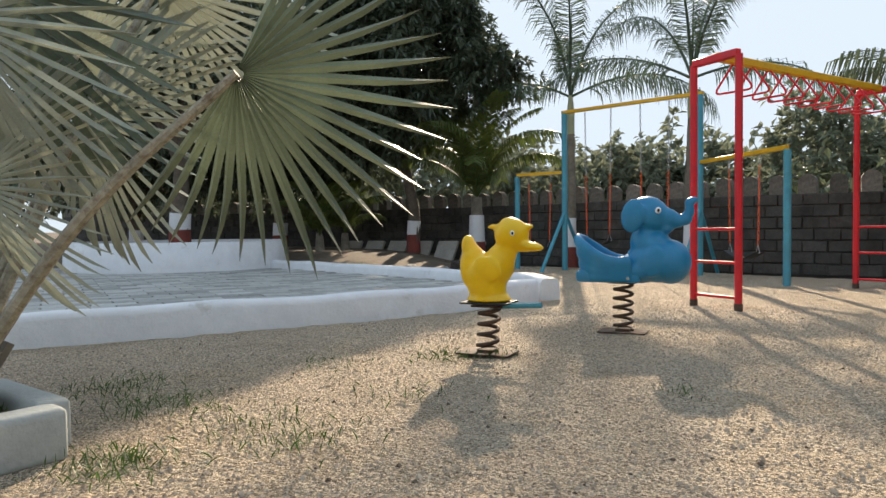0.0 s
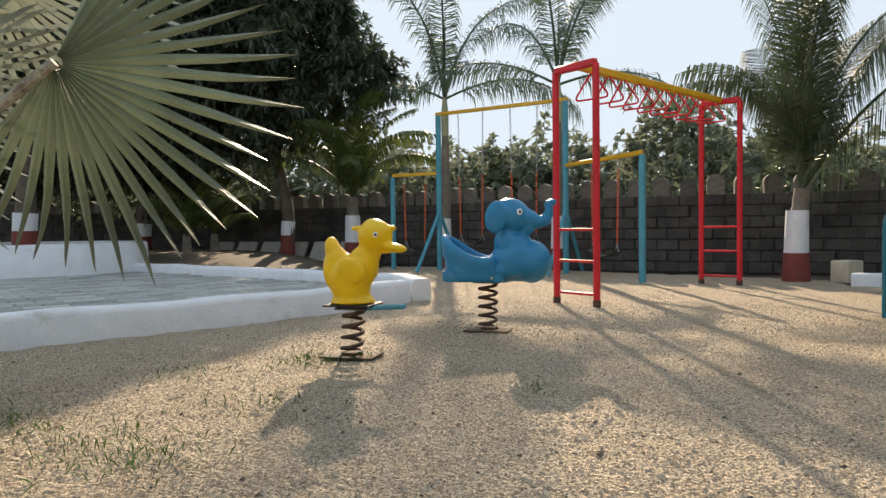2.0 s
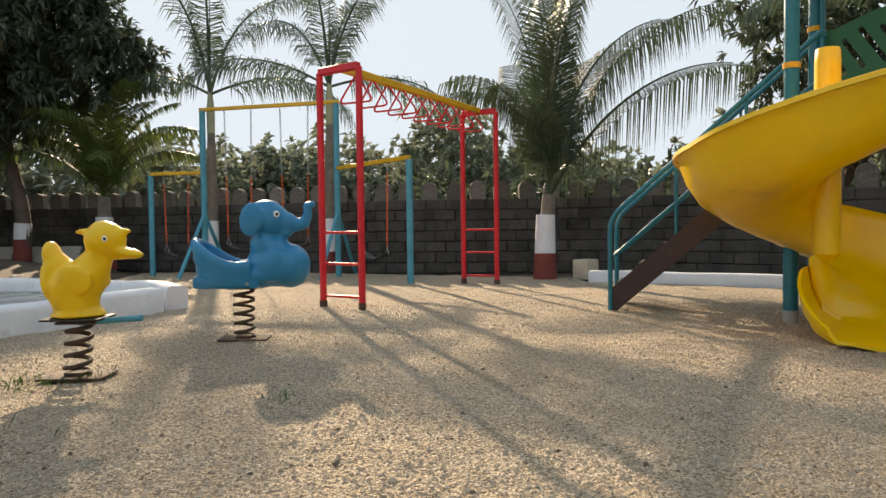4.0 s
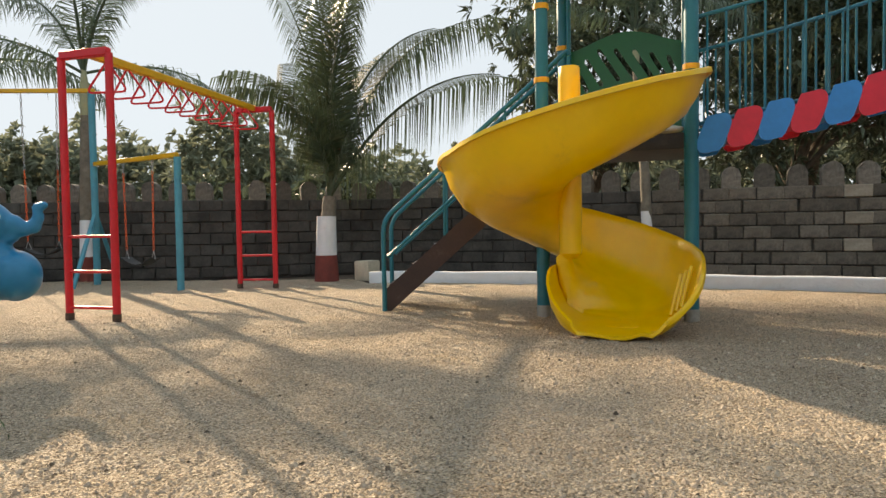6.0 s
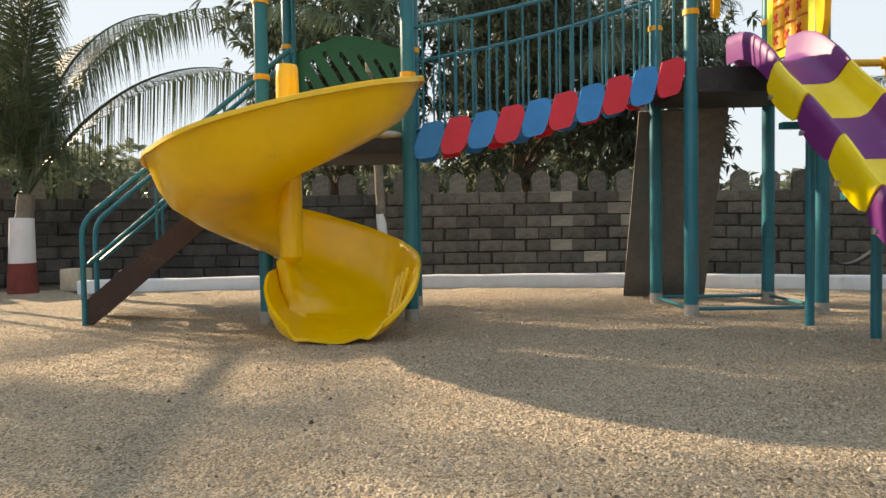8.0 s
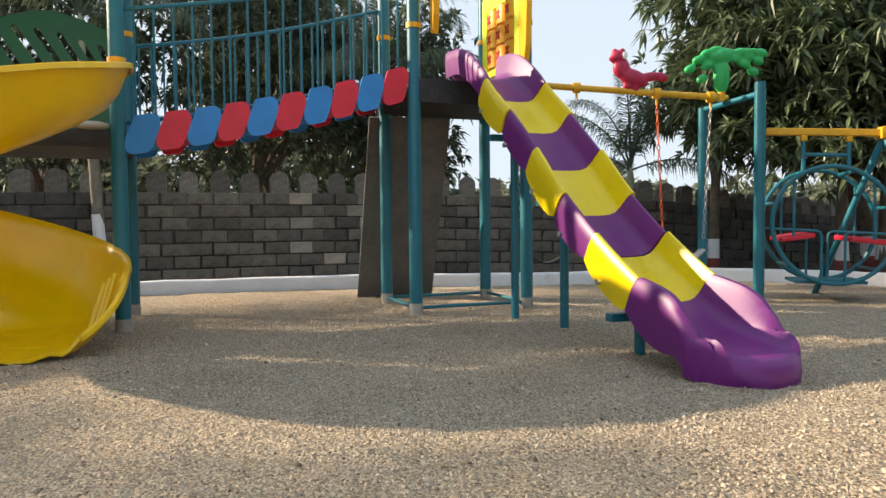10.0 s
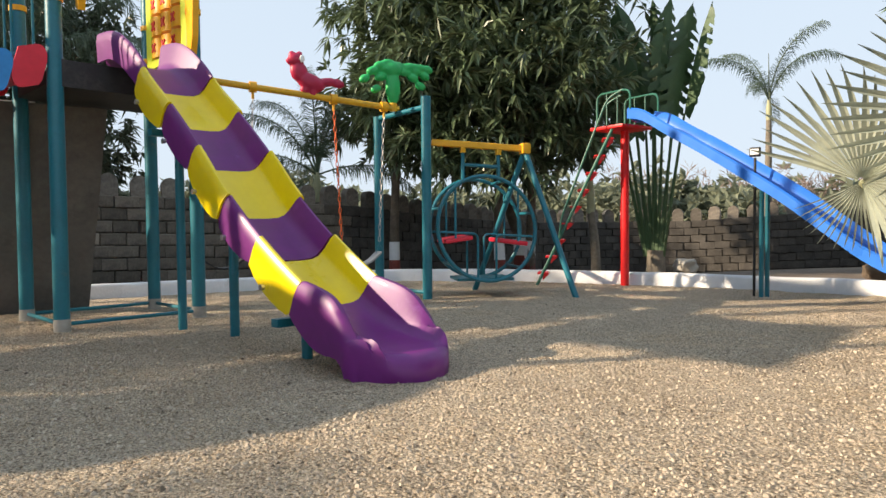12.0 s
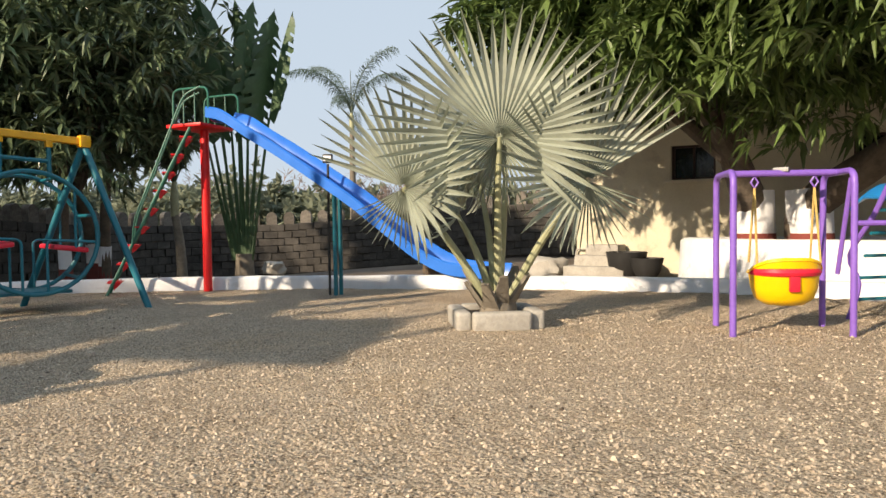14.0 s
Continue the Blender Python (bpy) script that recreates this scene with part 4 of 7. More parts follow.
b = thick(panel_rows(2, 6, 0.0, 0.80, 0.0, 1.86, 0.0), 0.045)
pan = part("climbing_panel", b, GREY_PANEL, PS, "grey moulded climbing panel seen from behind", smooth=False)
for pts in ([(0.2, 0.25), (0.2, 1.7)], [(0.2, 1.7), (0.58, 1.7)], [(0.58, 1.7), (0.6, 1.25)], [(0.05, 0.05), (0.05, 1.8)], [(0.75, 0.05), (0.75, 1.8)]):
    part("moulded_ridge", sweep([leaning(*p) + Vector((0, -0.004, 0)) for p in pts], 0.014, 6), GREY_PANEL, pan)
for p in ((0.3, 0.5), (0.5, 0.9), (0.3, 1.3), (0.55, 1.45), (0.45, 0.3)):
    bolt(pan, tuple(leaning(*p) + Vector((0, -0.01, 0))), 0.012)

# noughts-and-crosses panel on the far side of the second deck
TX, TZ = BX + 1.08, FLOOR_B + 0.22
fr = outline([(0.02, 0), (0.88, 0), (0.88, 0.78), (0.8, 0.86), (0.1, 0.86), (0.02, 0.78)], 0.035, [[(0.14, 0.07), (0.76, 0.07), (0.76, 0.66), (0.14, 0.66)]])
ROT = Matrix.Translation((TX, 0.02, TZ)) @ Matrix.Rotation(radians(90), 4, "Z")
bmesh.ops.transform(fr, matrix=ROT, verts=list(fr.verts))
ttt = part("game_panel", fr, LIME_PLASTIC, PS, "lime-yellow noughts and crosses panel", smooth=False)
for h in (0.2, 0.75):
    bm2 = bmesh.new()
    bmesh.ops.create_icosphere(bm2, subdivisions=2, radius=0.045, matrix=ROT @ Matrix.Translation((0.25 + h * 0.5, 0.0, 0.74)) @ Matrix.Diagonal((1.3, 0.5, 0.55, 1)))
    part("panel_boss", bm2, TOY_GREEN, ttt)
for r in range(3):
    for c in range(3):
        cyl = bmesh.new()
        bmesh.ops.create_cone(cyl, cap_ends=True, segments=14, radius1=0.088, radius2=0.088, depth=0.17, matrix=ROT @ Matrix.Translation((0.245 + c * 0.205, 0.02, 0.17 + r * 0.196)) @ Matrix.Diagonal((1, 0.42, 1, 1)))
        cy = part("game_cylinder", cyl, ORANGE_PLASTIC, ttt, "orange turning cylinder with a red mark")
        mark = [[(1, 0, 1), (0, 1, 1), (0, 1, 0)], [(0, 1, 0), (1, 0, 1), (1, 1, 0)], [(0, 0, 0), (0, 1, 1), (1, 0, 0)]][r][c]
        m = ROT @ Matrix.Translation((0.245 + c * 0.205, 0.058, 0.17 + r * 0.196))
        if mark:
            x2 = bmesh.new()
            for s in (1, -1):
                box((0.095, 0.008, 0.022), (0, 0, 0), 0, m @ Matrix.Rotation(radians(50 * s), 4, "Y"), x2)
            part("cross_mark", x2, CRIMSON, cy)
        elif r > 0 and c == 1:
            part("nought_mark", sweep([m @ Vector((0.032 * math.cos(t / 2), 0, 0.042 * math.sin(t / 2))) for t in range(13)], 0.008, 6, closed=True), CRIMSON, cy)
# yellow curved side wings by the slide's entry
for x in (BX + 0.14, BX + 1.0):
    pts = [(0.0, 0.0), (0.10, -0.04), (0.16, 0.1), (0.2, 0.45), (0.16, 0.75), (0.0, 0.85), (-0.04, 0.5)]
    w = outline(pts, 0.05)
    bmesh.ops.transform(w, matrix=Matrix.Translation((x, -0.05, FLOOR_B + (0.40 if x < BX + 0.5 else 0.22))) @ Matrix.Rotation(radians(-100), 4, "Z"), verts=list(w.verts))
    part("entry_wing", w, ORANGE_PLASTIC, PS, "yellow moulded entry wing", smooth=False)

# wave slide of purple and yellow troughs
SL = [(0.12, 2.07), (-0.15, 2.05), (-0.44, 1.88), (-0.67, 1.68), (-0.97, 1.45), (-1.33, 1.14), (-1.61, 0.87), (-1.99, 0.575), (-2.38, 0.325), (-2.65, 0.195), (-2.87, 0.145), (-3.06, 0.125)]
line = smooth_path([(0, y, z) for y, z in SL], 5)
SX = BX + 0.62
CUTS = [(0.2, -0.55, 0), (-0.55, -0.93, 1), (-0.93, -1.30, 0), (-1.30, -1.65, 1), (-1.65, -2.0, 0), (-2.0, -2.4, 1), (-2.4, -3.4, 0)]


def slide_section(p, q, t, last, first, lip):
    d = (q - p).normalized()
    up = Vector((0, -d.z, d.y))
    if up.z < 0:
        up = -up
    skirt = -0.005 - 0.055 * math.sin(math.pi * t) ** 0.7 if not (last or first) else (-0.02 - 0.05 * math.sin(math.pi * min(1, t * 1.5)) - 0.10 * max(0, t - 0.55) * 2 if last else 0.02)
    dip = max(0.0, min(1.0, (t - 0.5) / 0.5)) if last else 0.0
    dip = dip * dip * (3 - 2 * dip)
    rim = 0.185 + lip + (0.05 * math.sin(math.pi * min(1, t * 1.6)) if last else 0.0) - 0.105 * dip
    if first:
        rim = 0.20 + 0.05 * (1 - t)
    k = 0.81 + lip * 3 + (0.12 * t if last else 0)
    half = [(0.335, skirt), (0.345, rim - 0.08), (0.338, rim - 0.02), (0.32, rim), (0.30, rim), (0.283, rim - 0.03), (0.262, 0.08), (0.235, 0.03), (0.19, 0.008), (0.1, 0.0)]
    sec = [(-x * k, h) for x, h in half] + [(0.0, 0.0)] + [(x * k, h) for x, h in reversed(half)]
    return [Vector((SX - 0.047 * p.y + x, p.y, p.z)) + up * h for x, h in sec]


for c, (y0, y1, yellow) in enumerate(CUTS):
    ids = [i for i, p in enumerate(line) if y1 - 0.001 <= p.y <= y0 + 0.001]
    seg = [line[i] for i in ids]
    if c and ids[0] > 0 and abs(seg[0].y - y0) > 0.01:
        f = (line[ids[0] - 1].y - y0) / (line[ids[0] - 1].y - line[ids[0]].y)
        seg.insert(0, line[ids[0] - 1].lerp(line[ids[0]], f))
    if ids[-1] + 1 < len(line) and abs(seg[-1].y - y1) > 0.01:
        i = ids[-1]
        f = (line[i].y - y1) / (line[i].y - line[i + 1].y)
        seg.append(line[i].lerp(line[i + 1], f))
    rows = []
    n = len(seg)
    for i, p in enumerate(seg):
        a, e = seg[max(0, i - 1)], seg[min(n - 1, i + 1)]
        t = i / (n - 1)
        rows.append(slide_section(p, p + (e - a), t, c == len(CUTS) - 1, c == 0, 0.012 * yellow))
    if c == len(CUTS) - 1:          # the sides end earlier than the middle, so that the end is round in plan
        for i, ring in enumerate(rows):
            back = max(0.0, (i / (n - 1) - 0.35) / 0.65) ** 2
            for q in ring:
                q.y += 0.20 * back * min(1.0, abs((q.x - SX - 0.144) / 0.34)) ** 2.5
    if c == len(CUTS) - 1:          # the rounded lip that curls down to the ground
        end = rows[-1]
        for dy, dz, shrink in ((0.045, -0.004, 0.02), (0.085, 0.01, 0.05), (0.115, 0.04, 0.09), (0.128, 0.085, 0.12), (0.125, 0.14, 0.13), (0.115, 0.30, 0.14)):
            ring = []
            for q in end:
                u = (q.x - SX - 0.144) / 0.36
                ring.append(Vector((SX + 0.144 + (q.x - SX - 0.144) * (1 - shrink * abs(u) ** 1.5), q.y - dy * (1 - 0.6 * min(1.0, abs(u)) ** 2.2), max(0.0, q.z - dz))))
            rows.append(ring)
    sg = part("slide_section", shell(rows, 0.012) if c == len(CUTS) - 1 else thick(rows, 0.016), SLIDE_YELLOW if yellow else PURPLE_PLASTIC, PS, "yellow slide trough section" if yellow else "glossy purple slide trough section")
    if c not in (0, len(CUTS) - 1):
        for sgn in (-1, 1):
            mid_p = seg[n // 2]
            bolt(sg, (SX - 0.047 * mid_p.y + sgn * 0.347, mid_p.y, mid_p.z + 0.03), 0.02, "X")
for x, y, h in ((BX + 0.66, -0.6, 1.52), (BX + 0.75, -1.23, 0.98), (BX + 0.68, -2.22, 0.27)):
    part("slide_leg", sweep([(x, y, -0.03), (x, y, h)], 0.033, 12), TEAL, PS, "teal steel leg under the slide")
    part("leg_bracket", box((0.5, 0.07, 0.05), (x + 0.03, y, h - 0.04), 0.006), TEAL, PS)

# ---- swing beside the tower, with a parrot and a palm on its beam ----
S3 = thing("swing_set", (0, 0, 0), "teal swing with yellow beam carrying plastic parrot and palm toys", "swing set", "swings")
B0 = TOWER @ Vector((BX + 1.1, 0.80, 0))
N1, N2 = Vector((8.02, -2.50, 0)), Vector((8.80, -2.14, 0))
BEAM_Z = 2.08
bend = N1 * 0.45 + N2 * 0.55
part("beam", sweep([B0 + Vector((0, 0, 2.24)), bend + Vector((0, 0, BEAM_Z - 0.02))], 0.033, 10), YELLOW_PAINT, S3, "yellow beam with plastic collars")
for p in (N1, N2):
    part("post", sweep([p + Vector((0, 0, -0.05)), p + Vector((0, 0, 2.13 if p is N1 else 2.02))], 0.052, 14), TEAL, S3, "teal steel post")
part("cross_bar", sweep([N1 + Vector((0, 0, 2.02)), N2 + Vector((0, 0, 2.0))], 0.03, 10), TEAL, S3)
part("ground_bar", sweep([N1 + Vector((0, 0, 0.07)), N2 + Vector((0, 0, 0.07))], 0.02, 8), TEAL, S3)
bd = (bend - B0)
bl = bd.length
bdir = bd / bl
tops = []
for s in (0.10, 0.36, 0.70, 0.93):
    c = B0 + bd * s + Vector((0, 0, 2.24 + (BEAM_Z - 0.02 - 2.24) * s))
    tops.append(c)
    part("collar", sweep([c - bdir * 0.035, c + bdir * 0.035], 0.055, 14), ORANGE_PAINT, S3)
    part("eye_bolt", sweep([c + Vector((0, 0, -0.05)), c + Vector((0, 0, -0.12))], 0.014, 6), ORANGE_PAINT, S3)
for i, (a, b2) in enumerate(((tops[0], tops[1]), (tops[2], tops[3]))):
    seat_z = 0.47
    for t, sg in ((a, 1), (b2, -1)):
        low = Vector((t.x, t.y, seat_z + 0.14)) + bdir * 0.07 * sg
        start = t + Vector((0, 0, -0.1))
        part("chain", chain(start, low, STEEL), STEEL if i == 0 or sg < 0 else CHAIN_ORANGE, S3, "steel chain")
        part("hanger", sweep([low, low - bdir * 0.05 * sg + Vector((0, 0, -0.13)), low + bdir * 0.04 * sg + Vector((0, 0, -0.13))], 0.006, 5, closed=True), TEAL, S3)
    side = Vector((-bdir.y, bdir.x, 0))
    rows = []
    for k in range(11):
        s = k / 10
        p = Vector((a.x, a.y, seat_z)).lerp(Vector((b2.x, b2.y, seat_z)), 0.12 + 0.76 * s) + Vector((0, 0, 0.02 - 0.13 * math.sin(math.pi * s)))
        rows.append([p + side * 0.085, p + side * 0.03, p - side * 0.03, p - side * 0.085])
    part("seat", thick(rows, 0.018), GREY_SEAT if i else RUBBER, S3, "worn flexible strap seat")
tc = B0 + bd * 0.60 + Vector((0, 0, 2.13))
rot = math.atan2(bdir.y, bdir.x)
toy = part("parrot_toy", blob([((0, 0, 0.14), (0.16, 0.07, 0.09), 20), ((-0.12, 0, 0.24), (0.09, 0.06, 0.11), -10), ((-0.15, 0, 0.36), (0.085, 0.06, 0.07), 0), ((-0.21, 0, 0.33), (0.05, 0.035, 0.03), 30),
                                ((-0.19, 0, 0.41), (0.035, 0.03, 0.035), 0), ((-0.11, 0, 0.42), (0.03, 0.03, 0.03), 0), ((0.16, 0, 0.15), (0.14, 0.045, 0.05), -10), ((0.29, 0, 0.15), (0.08, 0.035, 0.05), 10),
                                ((0.02, 0, 0.05), (0.05, 0.045, 0.07), 0), ((-0.06, 0, 0.06), (0.05, 0.04, 0.05), 0)]), TOY_RED, S3, "crimson plastic parrot figure on the beam")
toy.matrix_local = Matrix.Translation(tc) @ Matrix.Rotation(rot, 4, "Z")
fuse(toy, 0.012, 4)
b = bmesh.new()
bmesh.ops.create_uvsphere(b, u_segments=12, v_segments=8, radius=0.03, matrix=Matrix.Translation((-0.10, -0.062, 0.36)) @ Matrix.Diagonal((0.9, 0.35, 1.3, 1)))
bmesh.ops.create_uvsphere(b, u_segments=12, v_segments=8, radius=0.03, matrix=Matrix.Translation((-0.10, 0.062, 0.36)) @ Matrix.Diagonal((0.9, 0.35, 1.3, 1)))
part("eye", b, EYE_WHITE, toy)
pc = B0 + bd * 0.975 + Vector((0, 0, 2.09))
leafs = [((0, 0, 0.20), (0.085, 0.06, 0.2), 0), ((0, 0, 0.40), (0.11, 0.07, 0.09), 0)]
for sx, x0, x1, z0, z1 in ((-1, -0.05, -0.33, 0.46, 0.27), (-1, -0.03, -0.2, 0.44, 0.17), (1, 0.05, 0.38, 0.44, 0.35), (1, 0.05, 0.33, 0.40, 0.24), (1, 0.2, 0.42, 0.44, 0.43)):
    for k in range(4):
        t = k / 3
        leafs.append(((x0 + (x1 - x0) * t, 0, z0 + (z1 - z0) * t ** 1.7), (0.085 - 0.02 * t, 0.045, 0.045), 25 * t * sx))
ptoy = part("palm_toy", blob(leafs), TOY_GREEN, S3, "bright green plastic palm figure on the beam")
ptoy.matrix_local = Matrix.Translation(pc) @ Matrix.Rotation(rot, 4, "Z")
fuse(ptoy, 0.012, 3)
part("toy_foot", sweep([pc + Vector((0, 0, -0.06)), pc + Vector((0, 0, 0.03))], 0.04, 10), ORANGE_PAINT, S3)

# ---- round cage swing ----
CS = thing("cage_swing", (0, 0, 0), "teal steel cage swing with red seats under a yellow beam", "swing", "swings")
Q1, Q2 = Vector((7.53, -4.0, 0)), Vector((8.80, -3.28, 0))
beam_a = Vector((8.25, -2.62, 1.68))
beam_b = Vector((8.12, -3.66, 1.62))
part("beam", square_bar(beam_a, beam_b + (beam_b - beam_a).normalized() * 0.06, 0.07), ORANGE_PAINT, CS, "orange-yellow square beam")
part("end_cap", box((0.12, 0.1, 0.12), beam_b, 0.02), ORANGE_PAINT, CS)
for q in (Q1, Q2):
    part("leg", sweep([beam_b + Vector((0, 0, -0.02)), q + Vector((0, 0, -0.04))], 0.032, 12), TEAL, CS, "slanting teal leg")
bd2 = (beam_b - beam_a).normalized()
sd2 = Vector((-bd2.y, bd2.x, 0))
cc = beam_a.lerp(beam_b, 0.52)
CC = Vector((cc.x, cc.y, 0.74))
RC = 0.53
for k in (-1, 1):
    c = CC + sd2 * 0.30 * k
    part("hoop", sweep([c + bd2 * RC * math.cos(2 * math.pi * i / 36) + Vector((0, 0, RC * 1.05 * math.sin(2 * math.pi * i / 36))) for i in range(36)], 0.022, 8, closed=True), TEAL, CS, "teal steel hoop")
for s in (-0.20, 0.20):
    t = cc + bd2 * s
    part("hanger", sweep([t + Vector((0, 0, -0.02)), Vector((t.x, t.y, CC.z + RC * 0.95))], 0.022, 8), TEAL, CS)
    part("bearing", box((0.06, 0.06, 0.08), t + Vector((0, 0, -0.05)), 0.01), ORANGE_PAINT, CS)
part("hanger_bar", sweep([cc + bd2 * -0.2 + Vector((0, 0, -0.22)), cc + bd2 * 0.2 + Vector((0, 0, -0.22))], 0.02, 8), TEAL, CS)
for a in (0.35, 2.79, -0.8, -2.34, 1.2, 1.94):
    o = bd2 * RC * math.cos(a) + Vector((0, 0, RC * 1.05 * math.sin(a)))
    part("cross_tube", sweep([CC + sd2 * 0.3 + o, CC - sd2 * 0.3 + o], 0.016, 8), TEAL, CS)
part("floor_plate", box((0.62, 0.5, 0.03), CC + Vector((0, 0, -RC * 1.03)), 0.006, Matrix.Rotation(math.atan2(bd2.y, bd2.x), 4, "Z")), TEAL, CS)
for sgn in (-1, 1):
    base = CC + bd2 * 0.30 * sgn + Vector((0, 0, -0.13))
    b = box((0.30, 0.62, 0.05), base, 0.02, Matrix.Rotation(math.atan2(bd2.y, bd2.x), 4, "Z") @ Matrix.Rotation(radians(8 * sgn), 4, "Y"))
    part("seat", b, RED_PLASTIC, CS, "red moulded bench seat")
    for k in (-1, 1):
        e = CC + sd2 * 0.3 * k + bd2 * 0.10 * sgn
        part("arm", sweep(rounded([e + Vector((0, 0, -0.55)), e + Vector((0, 0, -0.06)), e + bd2 * 0.40 * sgn + Vector((0, 0, -0.06))], 0.06), 0.013, 8), TEAL, CS)
        part("upright", sweep([CC + sd2 * 0.3 * k + bd2 * 0.34 * sgn + Vector((0, 0, -0.12)), CC + sd2 * 0.3 * k + bd2 * 0.34 * sgn + Vector((0, 0, 0.40))], 0.013, 8), TEAL, CS)

# ---- tall blue slide with red ladder ----
BS = thing("tall_slide", (0, 0, 0), "tall slide with blue plastic chute, red post and ladder steps", "slide")
RPOST = Vector((8.67, -5.25, 0))
TOPZ = 1.97
part("post", sweep([RPOST + Vector((0, 0, -0.05)), RPOST + Vector((0, 0, TOPZ - 0.03))], 0.052, 14), RED_BARE, BS, "bright red steel post")
ddir = Vector((5.24 - 8.55, -6.39 + 5.28, 0)).normalized()
sdir = Vector((-ddir.y, ddir.x, 0))
MX = Matrix.Rotation(math.atan2(ddir.y, ddir.x), 4, "Z")
part("deck", box((0.52, 0.56, 0.04), RPOST + Vector((0.06, 0.02, TOPZ)), 0.008, MX), RED_BARE, BS, "red steel deck")
for k in (-1, 1):
    e0 = RPOST - ddir * 0.22 + sdir * 0.26 * k + Vector((0, 0, TOPZ))
    e1 = RPOST + ddir * 0.30 + sdir * 0.26 * k + Vector((0, 0, TOPZ))
    part("guard_rail", sweep(rounded([e0, e0 + Vector((0, 0, 0.42)), e1 + Vector((0, 0, 0.42)), e1], 0.1), 0.014, 8), GREEN_PAINT, BS, "dark green guard rail")
    for t in (0.3, 0.62):
        p = e0.lerp(e1, t)
        part("guard_bar", sweep([p, p + Vector((0, 0, 0.42))], 0.009, 6), GREEN_PAINT, BS)
ctr = [(8.42, -5.33, 2.02), (8.2, -5.40, 1.96), (7.9, -5.50, 1.77), (7.55, -5.62, 1.56), (7.1, -5.77, 1.27), (6.63, -5.92, 0.96), (6.24, -6.05, 0.66), (5.93, -6.16, 0.42), (5.63, -6.26, 0.27), (5.35, -6.36, 0.23), (5.1, -6.44, 0.22)]
rows = []
for i, p in enumerate(smooth_path(ctr, 4)):
    k = 0.0
    sec = [(-0.27, 0.02), (-0.27, 0.13), (-0.25, 0.15), (-0.23, 0.13), (-0.2, 0.02), (-0.12, 0.0), (0, 0), (0.12, 0.0), (0.2, 0.02), (0.23, 0.13), (0.25, 0.15), (0.27, 0.13), (0.27, 0.02)]
    rows.append([p + sdir * x + Vector((0, 0, z)) for x, z in sec])
part("chute", thick(rows, 0.018), SLIDE_BLUE, BS, "bright blue plastic chute")
for k in (-1, 1):
    p = Vector((6.96, -5.86, 0)) + sdir * 0.055 * k
    part("support_leg", sweep([p + Vector((0, 0, -0.03)), p + Vector((0, 0, 1.20))], 0.024, 10), TEAL, BS, "thin teal support leg")
L0, L1 = Vector((9.16, -4.27, 0)), RPOST + Vector((0.06, 0.14, TOPZ))
ld = L1 - L0
lw = Vector((ld.y, -ld.x, 0)).normalized()
for k in (-1, 1):
    part("ladder_side", sweep([L0 + lw * 0.17 * k, L1 + lw * 0.17 * k], 0.020, 8), GREEN_PAINT, BS, "dark green ladder side rail")
    hr = [L0 + ld * 0.30 + lw * 0.2 * k, L0 + ld * 0.33 + lw * 0.2 * k + Vector((0, 0, 0.22)), L0 + ld * 0.92 + lw * 0.2 * k + Vector((0, 0, 0.50)), L1 + lw * 0.2 * k + ddir * 0.15 + Vector((0, 0, 0.43))]
    part("ladder_rail", sweep(rounded(hr, 0.1), 0.013, 8), GREEN_PAINT, BS)
lx = Matrix.Rotation(math.atan2(lw.y, lw.x), 4, "Z")
for i in range(9):
    p = L0 + ld * ((i + 0.75) / 9.4)
    part("step", box((0.36, 0.13, 0.018), p, 0.003, lx), RED_BARE, BS, "red steel step")
    for k in (-1, 1):
        tri = outline([(0, 0), (0.09, 0), (0.0, -0.09)], 0.008)
        bmesh.ops.transform(tri, matrix=Matrix.Translation(p + lw * 0.165 * k) @ lx @ Matrix.Rotation(radians(90), 4, "Z"), verts=list(tri.verts))
        part("step_bracket", tri, RED_BARE, BS, smooth=False)

# flood lamp on a thin post
FL = thing("flood_lamp", (7.06, -5.82, 0.0), "small black flood lamp on a thin dark post", "lamp")
part("pole", sweep([(0, 0, -0.05), (0, 0, 1.46)], 0.014, 8), RUBBER, FL)
hd = part("lamp_head", box((0.11, 0.045, 0.10), (0, 0.0, 1.52), 0.012, Matrix.Rotation(radians(38), 4, "Z")), RUBBER, FL)
part("lamp_glass", box((0.085, 0.012, 0.06), (-0.018, 0.023, 1.52), 0.002, Matrix.Rotation(radians(38), 4, "Z")), EYE_WHITE, FL)

# ---- violet toddler swing with its bucket seat ----
TS = thing("toddler_swing", (0, 0, 0), "violet steel toddler swing frame with yellow bucket seat", "toddler swing", "swings")
F = [Vector((2.90, -6.07, 0)), Vector((2.63, -5.62, 0)), Vector((2.29, -6.50, 0)), Vector((2.02, -6.10, 0))]
TH = 1.10
for a, b2 in ((0, 1), (2, 3)):
    part("side_frame", sweep(rounded([F[a] + Vector((0, 0, -0.03)), F[a] + Vector((0, 0, TH)), F[b2] + Vector((0, 0, TH)), F[b2] + Vector((0, 0, -0.03))], 0.09, 5), 0.022, 10), PURPLE_PAINT, TS, "bent violet tube frame")
tm0, tm1 = (F[0] + F[1]) / 2 + Vector((0, 0, TH)), (F[2] + F[3]) / 2 + Vector((0, 0, TH))
part("top_bar", sweep([tm0, tm1], 0.024, 10), PURPLE_PAINT, TS)
part("label_plate", box((0.1, 0.03, 0.03), (tm0 + tm1) / 2 + Vector((0, 0, 0.026)), 0.004), GREY_SEAT, TS)
